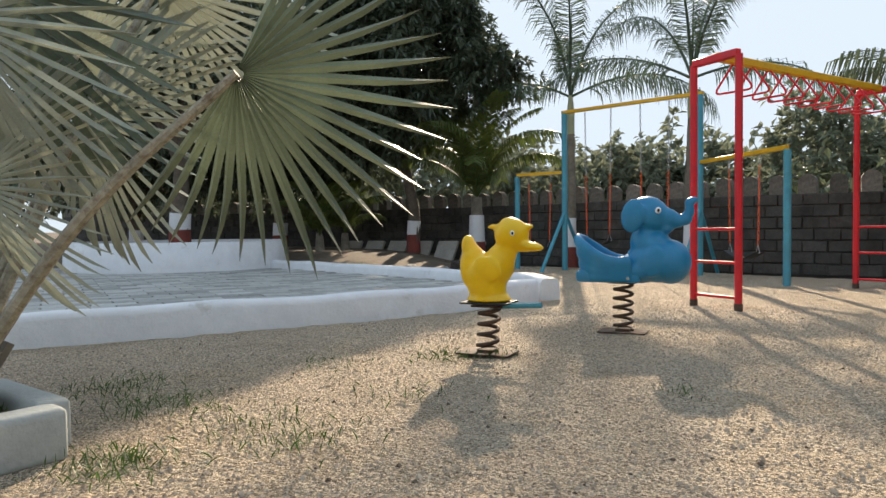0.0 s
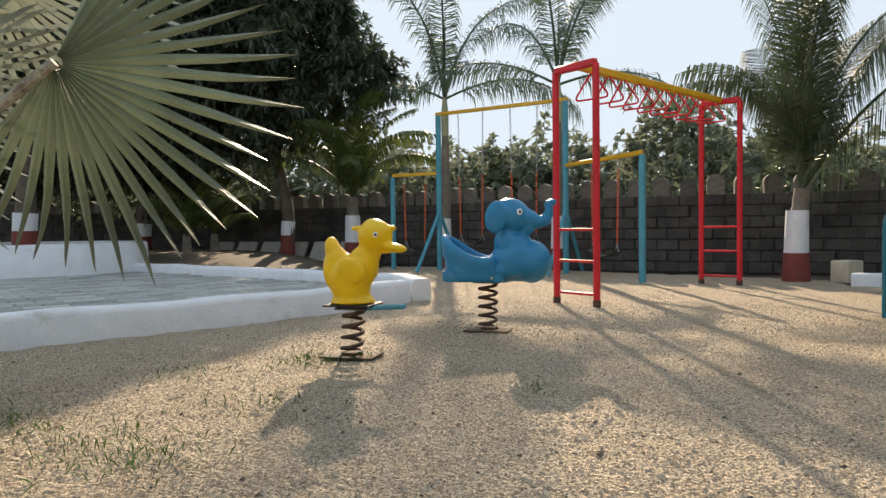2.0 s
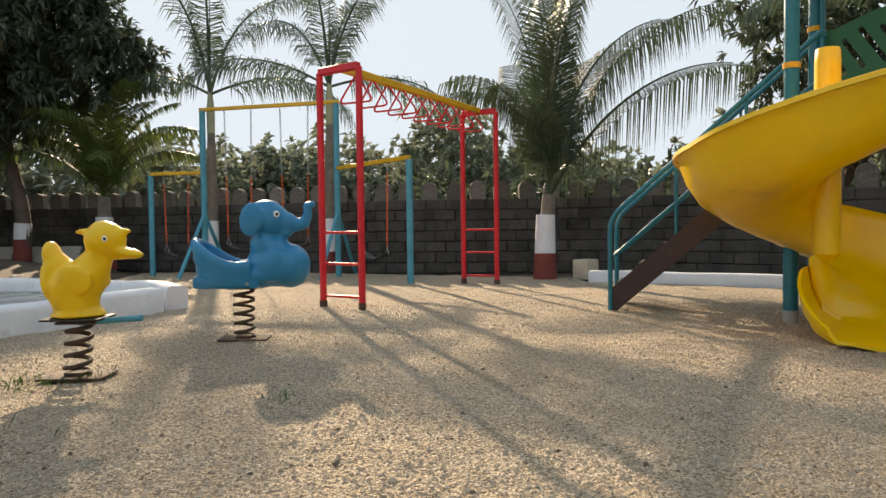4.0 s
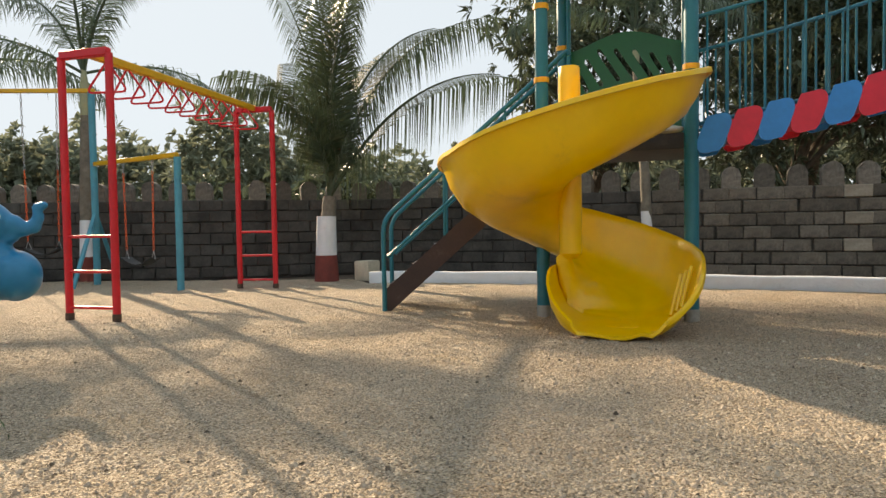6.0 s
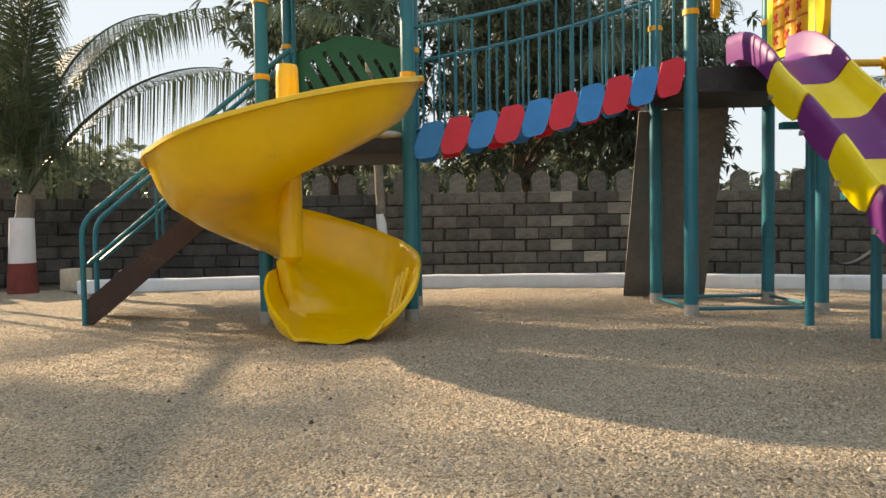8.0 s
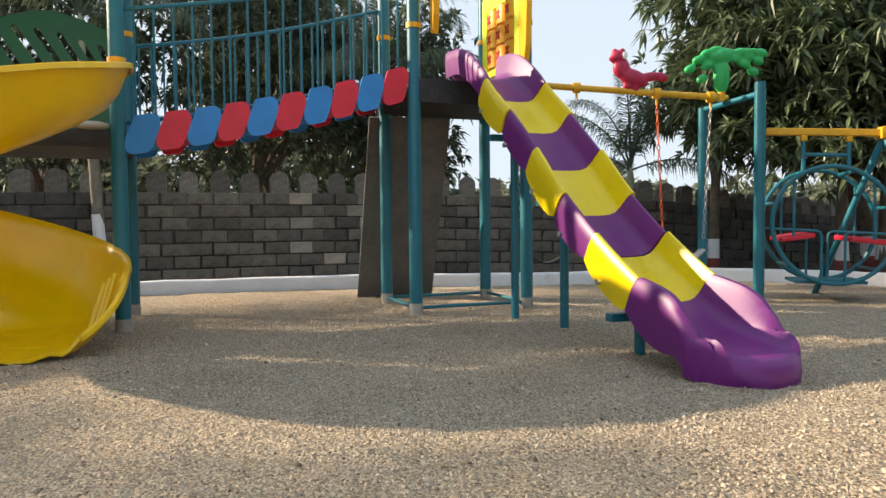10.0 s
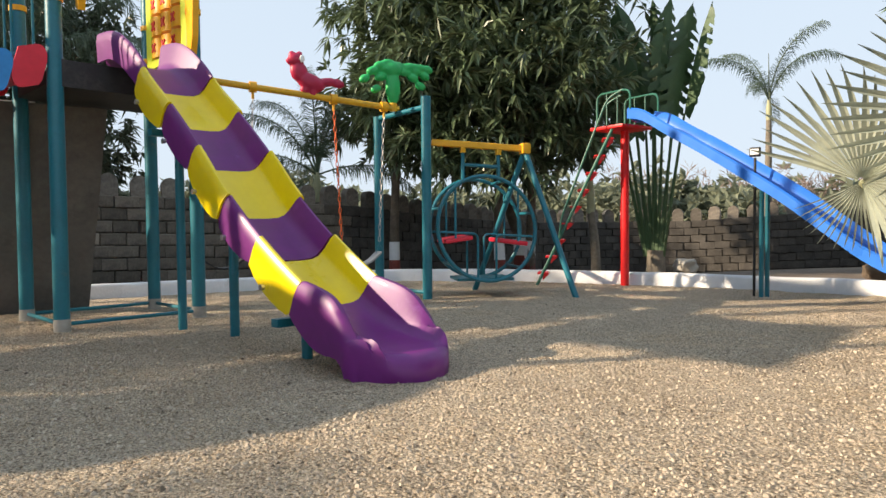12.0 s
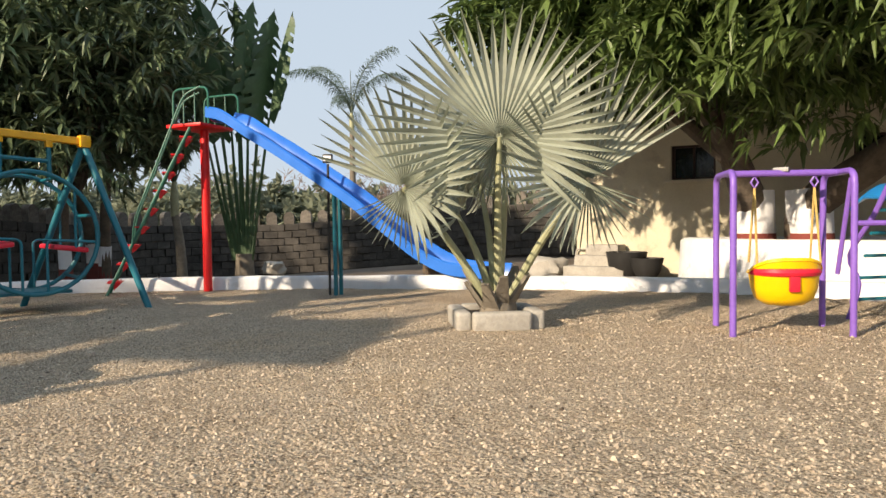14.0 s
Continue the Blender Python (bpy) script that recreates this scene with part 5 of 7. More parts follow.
part("side_strut", sweep([F[2].lerp(F[3], 0.5) + Vector((0, 0, 0.40)), F[2].lerp(F[3], 0.9) + Vector((0, 0, TH - 0.05))], 0.016, 8), PURPLE_PAINT, TS)
td = (tm1 - tm0).normalized()
tsd = Vector((-td.y, td.x, 0))
bc = tm0.lerp(tm1, 0.53)
for s, k in ((-0.20, -1), (0.20, 1)):
    p = bc + td * s
    part("hanger_loop", sweep([p + Vector((0, 0, -0.02)), p + td * 0.025 + Vector((0, 0, -0.06)), p + Vector((0, 0, -0.1)), p - td * 0.025 + Vector((0, 0, -0.06))], 0.008, 6, closed=True), PURPLE_PAINT, TS)
    for q in (-1, 1):
        part("rope", sweep([p + Vector((0, 0, -0.10)), bc + td * (s * 1.05) + tsd * 0.08 * q + Vector((0, 0, -0.62))], 0.008, 6), ROPE, TS, "yellow braided rope")
bz0 = 0.26
rows = []
for i in range(25):
    a = 2 * math.pi * i / 24
    ca, sa = math.cos(a), math.sin(a)
    high = 0.20 + 0.11 * max(0, -sa) + 0.02 * abs(ca)
    ring = []
    for r, z in ((0.03, 0.0), (0.12, 0.005), (0.17, 0.04), (0.195, 0.11), (0.21, high), (0.225, high + 0.012), (0.235, high - 0.01)):
        ring.append(Vector((bc.x, bc.y, bz0 - 0.06)) + td * r * 1.05 * ca + tsd * r * 0.8 * sa + Vector((0, 0, z)))
    rows.append(ring)
bk = part("bucket_seat", thick(rows, 0.014), YELLOW_PLASTIC, TS, "yellow plastic bucket seat")
front = tsd * (1 if tsd.dot(Vector((1.1, -1.0, 0)) - Vector((bc.x, bc.y, 0))) > 0 else -1)
pts = [Vector((bc.x, bc.y, 0.42)) + td * 0.21 * math.cos(t) + front * 0.175 * math.sin(t) for t in [math.pi * i / 14 for i in range(15)]]
part("safety_bar", sweep(pts, 0.03, 8), RED_PLASTIC, bk, "red plastic safety bar")
part("crotch_post", box((0.07, 0.03, 0.14), Vector((bc.x, bc.y, 0.36)) + front * 0.175, 0.012, Matrix.Rotation(math.atan2(td.y, td.x), 4, "Z")), RED_PLASTIC, bk)
part("under_plate", sweep([Vector((bc.x, bc.y, bz0 - 0.075)), Vector((bc.x, bc.y, bz0 - 0.06))], 0.07, 10), YELLOW_PLASTIC, bk)

# ---- small slide ladder next to the toddler swing ----
KS = thing("small_slide", (0, 0, 0), "violet ladder of a small slide with a blue hood", "slide")
K0, K1 = Vector((2.22, -6.98, 0)), Vector((1.95, -7.35, 0))
kd = Vector((-0.55, 0.35, 0)).normalized()
for p in (K0, K1):
    pts = [p + Vector((0, 0, -0.03)), p + kd * 0.10 + Vector((0, 0, 0.28)), p + kd * 0.02 + Vector((0, 0, 0.50)), p + kd * 0.22 + Vector((0, 0, 0.80)), p + kd * 0.34 + Vector((0, 0, 1.02))]
    part("ladder_side", sweep(smooth_path(pts, 4), 0.02, 8), PURPLE_PAINT, KS, "curved violet ladder side")
for i in range(5):
    z = 0.16 + 0.17 * i
    o = kd * (0.05 + 0.05 * i)
    part("step", sweep([K0 + o + Vector((0, 0, z)), K1 + o + Vector((0, 0, z))], 0.013, 8), TEAL, KS, "dark blue step tube")
part("top_rail", sweep([F[3] + Vector((0, 0, 0.75)), F[3] + Vector((-0.5, -0.35, 0.75))], 0.018, 8), PURPLE_PAINT, KS)
rows = []
for i in range(7):
    t = i / 6
    rows.append([K0.lerp(K1, t) + kd * s + Vector((0, 0, 0.86 + 0.10 * math.sin(math.pi * t) + z)) for s, z in ((0.0, 0.0), (0.12, 0.09), (0.4, 0.07), (0.6, -0.05))])
part("hood", thick(rows, 0.02), BLUE_PLASTIC, KS, "blue plastic slide top")

# ---- house, tree surround and loose things beyond the kerb ----
HOUSE = thing("house", (0, 0, 0), "single-storey cream plastered house with dark windows", "house")
HA, HB = Vector((6.62, -10.45, 0)), Vector((-3.5, -12.2, 0))
hd_ = (HB - HA).normalized()
hn = Vector((-hd_.y, hd_.x, 0))
if hn.y > 0:
    hn = -hn
HR = Matrix.Rotation(math.atan2(hd_.y, hd_.x), 4, "Z")
WINDOWS = [(1.45, 0.62), (3.75, 1.0), (6.2, 1.0)]
for s0, s1, z0, z1 in [(0, WINDOWS[0][0], -0.1, 2.9)] + [(WINDOWS[i][0] + WINDOWS[i][1], WINDOWS[i + 1][0], -0.1, 2.9) for i in range(2)] + [(7.2, (HB - HA).length, -0.1, 2.9)] + [(w, w + l, -0.1, 1.38) for w, l in WINDOWS] + [(w, w + l, 1.88, 2.9) for w, l in WINDOWS]:
    c = HA + hd_ * (s0 + s1) / 2 + hn * 0.12 + Vector((0, 0, (z0 + z1) / 2))
    part("wall", box((s1 - s0, 0.24, z1 - z0), c, 0, HR), CREAM, HOUSE, "cream plaster wall", smooth=False)
part("end_wall", box((0.24, 5.0, 3.0), HA + hd_ * 0.12 + hn * 2.74 + Vector((0, 0, 1.4)), 0, HR), CREAM, HOUSE, "cream plaster end wall", smooth=False)
for w, l in WINDOWS:
    c = HA + hd_ * (w + l / 2) + Vector((0, 0, 1.63))
    wf = bmesh.new()
    for dx, sx, dz, sz in ((0, l, 0.235, 0.035), (0, l, -0.235, 0.035), (-l / 2 + 0.02, 0.04, 0, 0.5), (l / 2 - 0.02, 0.04, 0, 0.5), (0, 0.03, 0, 0.47)):
        box((sx, 0.05, sz), c + hd_ * dx + hn * 0.1 + Vector((0, 0, dz)), 0, HR, wf)
    win = part("window", wf, BROWN_STEEL, HOUSE, "dark window set in the wall", smooth=False)
    part("pane", box((l, 0.01, 0.47), c + hn * 0.13, 0, HR), GLASS_DARK, win, smooth=False)
    part("sill", box((l + 0.16, 0.16, 0.05), c - hn * 0.04 + Vector((0, 0, -0.28)), 0.008, HR), CREAM, win)
part("roof_slab", box(((HB - HA).length + 0.6, 6.0, 0.14), HA.lerp(HB, 0.5) + hn * 2.6 + Vector((0, 0, 2.98)), 0.02, HR), CONCRETE, HOUSE, "flat concrete roof slab")
for i in range(3):
    part("door_step", box((0.9 - 0.2 * i, 0.4, 0.16), HA + hd_ * (0.55) - hn * (0.65 - 0.2 * i) + Vector((0, 0, 0.06 + 0.15 * i)), 0.02, HR), CONCRETE, HOUSE)
pipe = sweep(rounded([HA + hd_ * -0.02 - hn * 0.06 + Vector((0, 0, 0.05)), HA + hd_ * 0.02 - hn * 0.06 + Vector((0, 0, 0.36)), HA + hd_ * 0.5 - hn * 0.06 + Vector((0, 0, 0.36))], 0.04), 0.015, 6)
part("water_pipe", pipe, CONCRETE, HOUSE)
tree_ring2 = ring_wall(2.45, -9.82, 0.95, -0.05, 0.565, 0.16, "tree_planter", WHITE_PAINT, "long rounded white-painted planter wall under a mango tree", 2.35)
sd = bmesh.new()
bmesh.ops.create_circle(sd, cap_ends=True, segments=40, radius=0.85)
bmesh.ops.transform(sd, matrix=Matrix.Translation((2.45, -9.82, 0.48)) @ Matrix.Diagonal((2.3, 1.0, 1.0, 1.0)), verts=list(sd.verts))
part("soil", sd, SOIL, tree_ring2)


def stone(name, at, size, mat, label, category, seed=0, turn=0):
    bm = bmesh.new()
    bmesh.ops.create_icosphere(bm, subdivisions=3, radius=1)
    for v in bm.verts:
        n = noise.noise(v.co * 1.3 + Vector((seed, 0, 0))) * 0.35 + noise.noise(v.co * 3.1 + Vector((seed, 5, 0))) * 0.12
        v.co = Vector((max(-0.8, min(0.8, v.co.x)), max(-0.8, min(0.8, v.co.y)), max(-0.75, min(0.75, v.co.z)))) * (1 + n)
        v.co = Vector((v.co.x * size[0], v.co.y * size[1], v.co.z * size[2]))
    ob = finish(name, bm, mat)
    ob.matrix_world = pose(*at, 0, 0, turn)
    return tagged(ob, label, category)


stone("boulder", (10.35, -7.35, 0.10), (0.22, 0.16, 0.14), CONCRETE, "pale broken stone lying on bare soil", "stone", 3)
stone("boulder", (8.55, -9.35, 0.05), (0.30, 0.2, 0.15), SOIL, "dark rounded boulder in the tree's shade", "stone", 8, 40)
stone("boulder", (6.75, -9.75, 0.10), (0.34, 0.25, 0.2), CONCRETE, "grey stone block beside the house corner", "stone", 11, 10)
for i, (x, y, s) in enumerate(((5.55, -10.0, 0.28), (5.2, -9.9, 0.22))):
    st = thing("garden_pot", (x, y, 0), "dark round planting pot beside the house", "pot", "pots by the house")
    rr = [(0.6, 0.0), (0.9, 0.5), (1.0, 1.0), (1.05, 1.25), (0.95, 1.25), (0.9, 1.1)]
    part("body", skin([[(s * r * math.cos(2 * math.pi * k / 18), s * r * math.sin(2 * math.pi * k / 18), s * z) for k in range(18)] for r, z in rr]), RUBBER, st)
cb = thing("concrete_block", (6.32, 8.35, 0), "pale cast concrete block standing on the gravel", "block")
b = box((0.30, 0.26, 0.29), (0, 0, 0.14), 0.02, Matrix.Rotation(radians(20), 4, "Z"))
part("body", b, material("pale_block", (0.62, 0.55, 0.42), 0.9, vary=0.18, scale=5, bump=0.5, bump_scale=40), cb)
cb = thing("concrete_block", (10.4, 1.55, 0.02), "small weathered stone block by the kerb", "block")
part("body", box((0.3, 0.2, 0.18), (0, 0, 0.1), 0.015, Matrix.Rotation(radians(70), 4, "Z")), CONCRETE, cb)
# sloping slabs leaning at the foot of the far wall
for i in range(6):
    sl = thing("stone_slab", pose(-3.7 + i * 0.62, 16.35 - i * 0.34, 0.0, 0, 0, -28), "weathered grey slab leaning against the boundary wall", "slab", "leaning slabs")
    part("body", box((0.52, 0.07, 0.55), (0, 0, 0.25), 0.012, Matrix.Rotation(radians(-32), 4, "X")), CONCRETE, sl)
for i in range(14):
    a = random.uniform(0, 6.28)
    stone("rubble_stone", (-3.2 + random.uniform(-1.2, 2.6), 12.9 + random.uniform(-0.6, 1.2), 0.0), (random.uniform(0.08, 0.22), random.uniform(0.08, 0.16), random.uniform(0.05, 0.12)), CONCRETE if i % 2 else SOIL, "rough rubble stone on bare soil", "stone", i * 2.3, random.uniform(0, 180))["group"] = "rubble stones"
stone("stump", (-0.55, 10.9, 0.08), (0.18, 0.3, 0.2), material("charred_wood", (0.035, 0.028, 0.025), 0.9, vary=0.3, scale=8, bump=0.6), "charred log lying beside the terrace kerb", "log", 4, 50)

# ---- concrete edging of the two palm beds ----
def bed(name, centre, turn, size, mat, label):
    th = thing(name, pose(centre[0], centre[1], 0, 0, 0, turn), label, "planter")
    w, d, t, h = size
    for x, y, sx, sy in ((-w / 4, -d / 2, w / 2 - 0.006, t), (w / 4, -d / 2, w / 2 - 0.006, t), (-w / 4, d / 2, w / 2 - 0.006, t), (w / 4, d / 2, w / 2 - 0.006, t), (-w / 2, 0, t, d - t), (w / 2, 0, t, d - t)):
        part("edging_block", box((sx, sy, h), (x, y, h / 2 - 0.01), 0.03, None, None, 3), mat, th)
    s = box((w - t, d - t, 0.03), (0, 0, h * 0.55))
    part("soil", s, SOIL, th)
    return th


bed("palm_bed", (4.22, -5.10), -41.5, (0.54, 0.54, 0.11, 0.15), CONCRETE, "square concrete edging round the fan palm")
bed("palm_bed", (-1.90, 1.92), 58, (0.74, 0.74, 0.13, 0.19), GREY_CONCRETE, "pale grey concrete edging with grass round a palm")

# ---- plants ----
RNG = np.random.default_rng(7)


def leaf_cloud(name, centres, directions, length, width, fold=0.25, droop=0.15):
    """Pointed folded leaves as one mesh: arrays of base points, unit directions and lengths."""
    n = len(centres)
    d = directions / np.linalg.norm(directions, axis=1)[:, None]
    ref = np.tile(np.array([[0.0, 0.0, 1.0]]), (n, 1)) + RNG.normal(0, 0.35, (n, 3))
    side = np.cross(d, ref)
    side /= np.linalg.norm(side, axis=1)[:, None] + 1e-9
    up = np.cross(side, d)
    L = (length * RNG.uniform(0.75, 1.25, n))[:, None]
    W = (width * RNG.uniform(0.8, 1.2, n))[:, None]
    down = np.array([[0, 0, -1.0]])
    mid = centres + d * L * 0.45 + down * L * droop * 0.25
    tip = centres + d * L + down * L * droop
    l, r = mid + side * W * 0.5 + up * W * fold, mid - side * W * 0.5 + up * W * fold
    v = np.stack([centres, l, mid, r, tip], axis=1).reshape(-1, 3)
    o = np.arange(n)[:, None] * 5
    f = np.concatenate([o + [[0, 3, 2]], o + [[0, 2, 1]], o + [[2, 3, 4]], o + [[1, 2, 4]]], axis=0)
    me = bpy.data.meshes.new(name)
    me.from_pydata(v.tolist(), [], f.tolist())
    return me


def lobes(centre, radii, count, lobe, flat=0.0, low=-0.55):
    """Centres of the uneven masses of a crown."""
    out = []
    while len(out) < count:
        p = RNG.normal(0, 1, 3)
        p /= np.linalg.norm(p)
        if p[2] < low:
            continue
        s = RNG.uniform(0.45, 0.9)
        out.append((np.array(centre) + p * s * np.array(radii), lobe * RNG.uniform(0.65, 1.25)))
    return out


def rosettes(points, outward, per, length, width, spread=0.8, droop=0.3):
    """Leaves that spring in whorls from points."""
    n = len(points)
    c = np.repeat(points, per, axis=0)
    o = np.repeat(outward, per, axis=0)
    d = o * 0.75 + RNG.normal(0, spread, (n * per, 3))
    d[:, 2] -= 0.15
    return c + RNG.normal(0, 0.02, c.shape), d


def broad_tree(name, label, base, trunk, crown, radii, lobe_count, lobe, clumps, leaf, mats, trunk_r=0.16, paint=True, category="tree", limbs=7, per=9, low=-0.55, group="", band=(0.30, 0.62)):
    """A tree with a tapered trunk, limbs and a crown of whorled leaves in uneven masses."""
    th = thing(name, base, label, category, group)
    b = Vector(base)
    cl = Vector(crown) - b
    top = Vector((cl.x * 0.4, cl.y * 0.4, trunk))
    pts = [Vector((0, 0, -0.15)), Vector((0.02, 0, trunk * 0.35)), Vector((cl.x * 0.2, cl.y * 0.2 + 0.03, trunk * 0.7)), top]
    part("trunk", sweep(smooth_path(pts, 4), [trunk_r * (1.25 - 0.45 * i / 12) for i in range(13)], 10), BARK, th, "rough brown trunk")
    if paint:
        part("paint_band", sweep([(0, 0, band[0]), (0.02, 0, band[1])], trunk_r * 1.24, 14), WHITE_PAINT, th, "whitewashed band of the trunk")
        part("base_paint", sweep([(0, 0, -0.1), (0, 0, band[0] + 0.01)], [trunk_r * 1.33, trunk_r * 1.25], 14), OXIDE_RED, th, "red oxide painted trunk foot")
    lb = lobes(cl, radii, lobe_count, lobe, low=low)
    for c, r in lb[:limbs]:
        e = Vector(c)
        part("limb", sweep(smooth_path([top + Vector((0, 0, -0.1)), top.lerp(e, 0.5) + Vector((0, 0, 0.25)), e], 4), [trunk_r * 0.55 * (1 - 0.085 * i) for i in range(9)], 7), BARK, th)
    pos, outw = [], []
    share = np.array([r * r for _, r in lb])
    share = share / share.sum()
    for (c, r), s in zip(lb, share):
        n = max(6, int(clumps * s))
        p = RNG.normal(0, 1, (n, 3))
        p /= np.linalg.norm(p, axis=1)[:, None]
        p[:, 2] = np.where(p[:, 2] < -0.5, -p[:, 2] * 0.5, p[:, 2])
        rad = r * RNG.uniform(0.55, 1.08, (n, 1)) * (1 + 0.25 * np.sin(p[:, :1] * 5 + c[0]))
        pos.append(c + p * rad * np.array([1, 1, 0.85]))
        outw.append(p)
    pos, outw = np.concatenate(pos), np.concatenate(outw)
    c, d = rosettes(pos, outw, per, leaf[0], leaf[1])
    cr = part("crown", leaf_cloud("crown", c, d, leaf[0], leaf[1], 0.22, 0.3), mats, th, "dense crown of long drooping leaves", smooth=False)
    return th


def frond_mesh(length, start, bend, pairs, leaf, width, plume=0.0, hang=0.5, seed=0, twist=0.0):
    """A feather leaf along +x: an arching midrib with leaflets on both sides. start, bend: degrees of rise at the foot and lost to the tip."""
    rng = np.random.default_rng(seed)
    n = 22
    pts, p = [], Vector((0, 0, 0))
    for i in range(n + 1):
        t = i / n
        pts.append(p.copy())
        a = radians(start - bend * t ** 1.5)
        p = p + Vector((math.cos(a), 0.02 * math.sin(4 * t + seed), math.sin(a))) * (length / n)
    bm = sweep(pts, [0.022 * length / 2.5 * (1 - 0.88 * i / n) + 0.002 for i in range(n + 1)], 5)
    cs, ds, ls = [], [], []
    for k in range(pairs):
        t = 0.14 + 0.85 * (k + rng.uniform(-0.3, 0.3)) / pairs
        i = min(n - 1, int(t * n))
        c = pts[i].lerp(pts[i + 1], t * n - i)
        d = (pts[i + 1] - pts[i]).normalized()
        up = Vector((-d.z, 0, d.x))
        size = leaf * (0.45 + 0.75 * math.sin(math.pi * (0.12 + 0.80 * t)) ** 0.8)
        for s in (-1, 1):
            for q in range(2 if plume else 1):
                roll = (rng.uniform(-1.2, 1.2) * plume) if plume else 0.25
                sd = Vector((0, s, 0)) * math.cos(roll) + up * math.sin(roll)
                v = d * (0.45 + 0.5 * t + rng.uniform(-0.1, 0.1)) + sd * 0.95
                v.normalize()
                L = size * rng.uniform(0.85, 1.12)
                w = width * rng.uniform(0.8, 1.15)
                a1 = c + v * L * 0.5 + Vector((0, 0, -1)) * L * hang * 0.16
                tip = c + (v * (1 - 0.35 * hang)) * L + Vector((0, 0, -1)) * L * hang * 0.62
                wv = d * w * 0.5
                q0 = [bm.verts.new(x) for x in (c - wv * 0.5, c + wv * 0.5, a1 + wv, a1 - wv, tip)]
                bm.faces.new((q0[0], q0[1], q0[2], q0[3]))
                bm.faces.new((q0[3], q0[2], q0[4]))
    me = bpy.data.meshes.new("frond")
    bm.to_mesh(me)
    bm.free()
    return me


def feather_palm(name, label, base, height, trunk_r, fronds, meshes, mat, lean=(0, 0), group="", paint=True, spear=0.0, bulge=0.0, crownshaft=0.0, leaf_label="arching feather frond", slim=False):
    """fronds: (turn about z, tilt, scale, mesh index)."""
    th = thing(name, base, label, "palm", group)
    top = Vector((lean[0], lean[1], height))
    pts = smooth_path([(0, 0, -0.1), (lean[0] * 0.3, lean[1] * 0.3, height * 0.5), top], 8)
    rad = []
    for i in range(len(pts)):
        t = i / (len(pts) - 1)
        rad.append(trunk_r * (1.2 - 0.35 * t + bulge * math.sin(math.pi * t) + 0.04 * math.sin(t * 60)) * (1.25 if t < 0.06 else 1))
    part("trunk", sweep(pts, rad, 12), PALM_BARK, th, "ringed grey palm trunk")
    if paint:
        z0 = min(0.38, height * 0.3)
        part("paint_band", sweep([(0, 0, z0), (lean[0] * 0.2, lean[1] * 0.2, z0 + 0.58)], [trunk_r * 1.36, trunk_r * 1.22], 14), WHITE_PAINT, th, "whitewashed trunk band")
        part("base_paint", sweep([(0, 0, -0.05), (0, 0, z0 + 0.01)], [trunk_r * 1.6, trunk_r * 1.38], 14), OXIDE_RED, th, "red oxide painted trunk foot")
    if crownshaft:
        part("crownshaft", sweep([top + Vector((0, 0, -0.05)), top + Vector((0, 0, crownshaft * 0.5)), top + Vector((0, 0, crownshaft))], [trunk_r * 0.9, trunk_r * 0.95, trunk_r * 0.45], 12), PETIOLE, th, "green crownshaft")
    for turn, tilt, sc, k in fronds:
        ob = part("frond", meshes[k], mat, th, leaf_label, smooth=False)
        ob.matrix_local = Matrix.Translation(top + Vector((0, 0, crownshaft * 0.9))) @ Matrix.Rotation(radians(turn), 4, "Z") @ Matrix.Rotation(radians(-tilt), 4, "Y") @ Matrix.Scale(sc, 4)
    if spear:
        part("spear_leaf", sweep([top + Vector((0, 0, crownshaft)), top + Vector((0.03, 0, crownshaft + spear))], [0.025, 0.006], 6), mat, th, "unopened spear leaf")
    return th


def fan_mesh(R, segments, span, seed, droop=0.22, cup=0.18, fused=0.42, tilt_low=0.0):
    """A fan leaf in the xz plane round the origin, its petiole coming from below; pleated, split into tapering segments."""
    rng = np.random.default_rng(seed)
    bm = bmesh.new()
    a0 = 90 - span / 2
    step = span / segments
    for i in range(segments):
        am = a0 + (i + 0.5) * step
        low = abs(am - 90) / (span / 2)
        Ls = R * (1.02 - 0.16 * low ** 2) * rng.uniform(0.92, 1.06)
        bend = droop * rng.uniform(0.3, 1.4)
        side = rng.uniform(-0.5, 0.5) * step * 0.4
        prev = None
        for t in (0.03, 0.2, fused, 0.62, 0.8, 0.92, 1.0):
            r = Ls * t
            if t <= fused:
                h = step / 2
            else:
                k = (t - fused) / (1 - fused)
                h = step / 2 * fused / t * (1 - 0.15 * k) * max(0.04, (1 - k ** 2.2)) * 1.05
            row = []
            drop = bend * R * max(0, t - 0.45) ** 2
            for off, ridge in ((-h, 0), (0, 1), (h, 0)):
                a = radians(am + off + side * max(0, t - fused))
                y = -cup * R * t * t - 0.28 * R * t * abs(math.cos(a)) ** 1.3 + ridge * 0.030 * R * (1 if t < 0.95 else 0.2) * (0.4 + t)
                row.append(bm.verts.new((r * math.cos(a), y - drop * 0.3, r * math.sin(a) - drop)))
            if prev:
                bm.faces.new((prev[0], prev[1], row[1], row[0]))
                bm.faces.new((prev[1], prev[2], row[2], row[1]))
            prev = row
    me = bpy.data.meshes.new("fan_leaf")
    bm.to_mesh(me)
    bm.free()
    return me


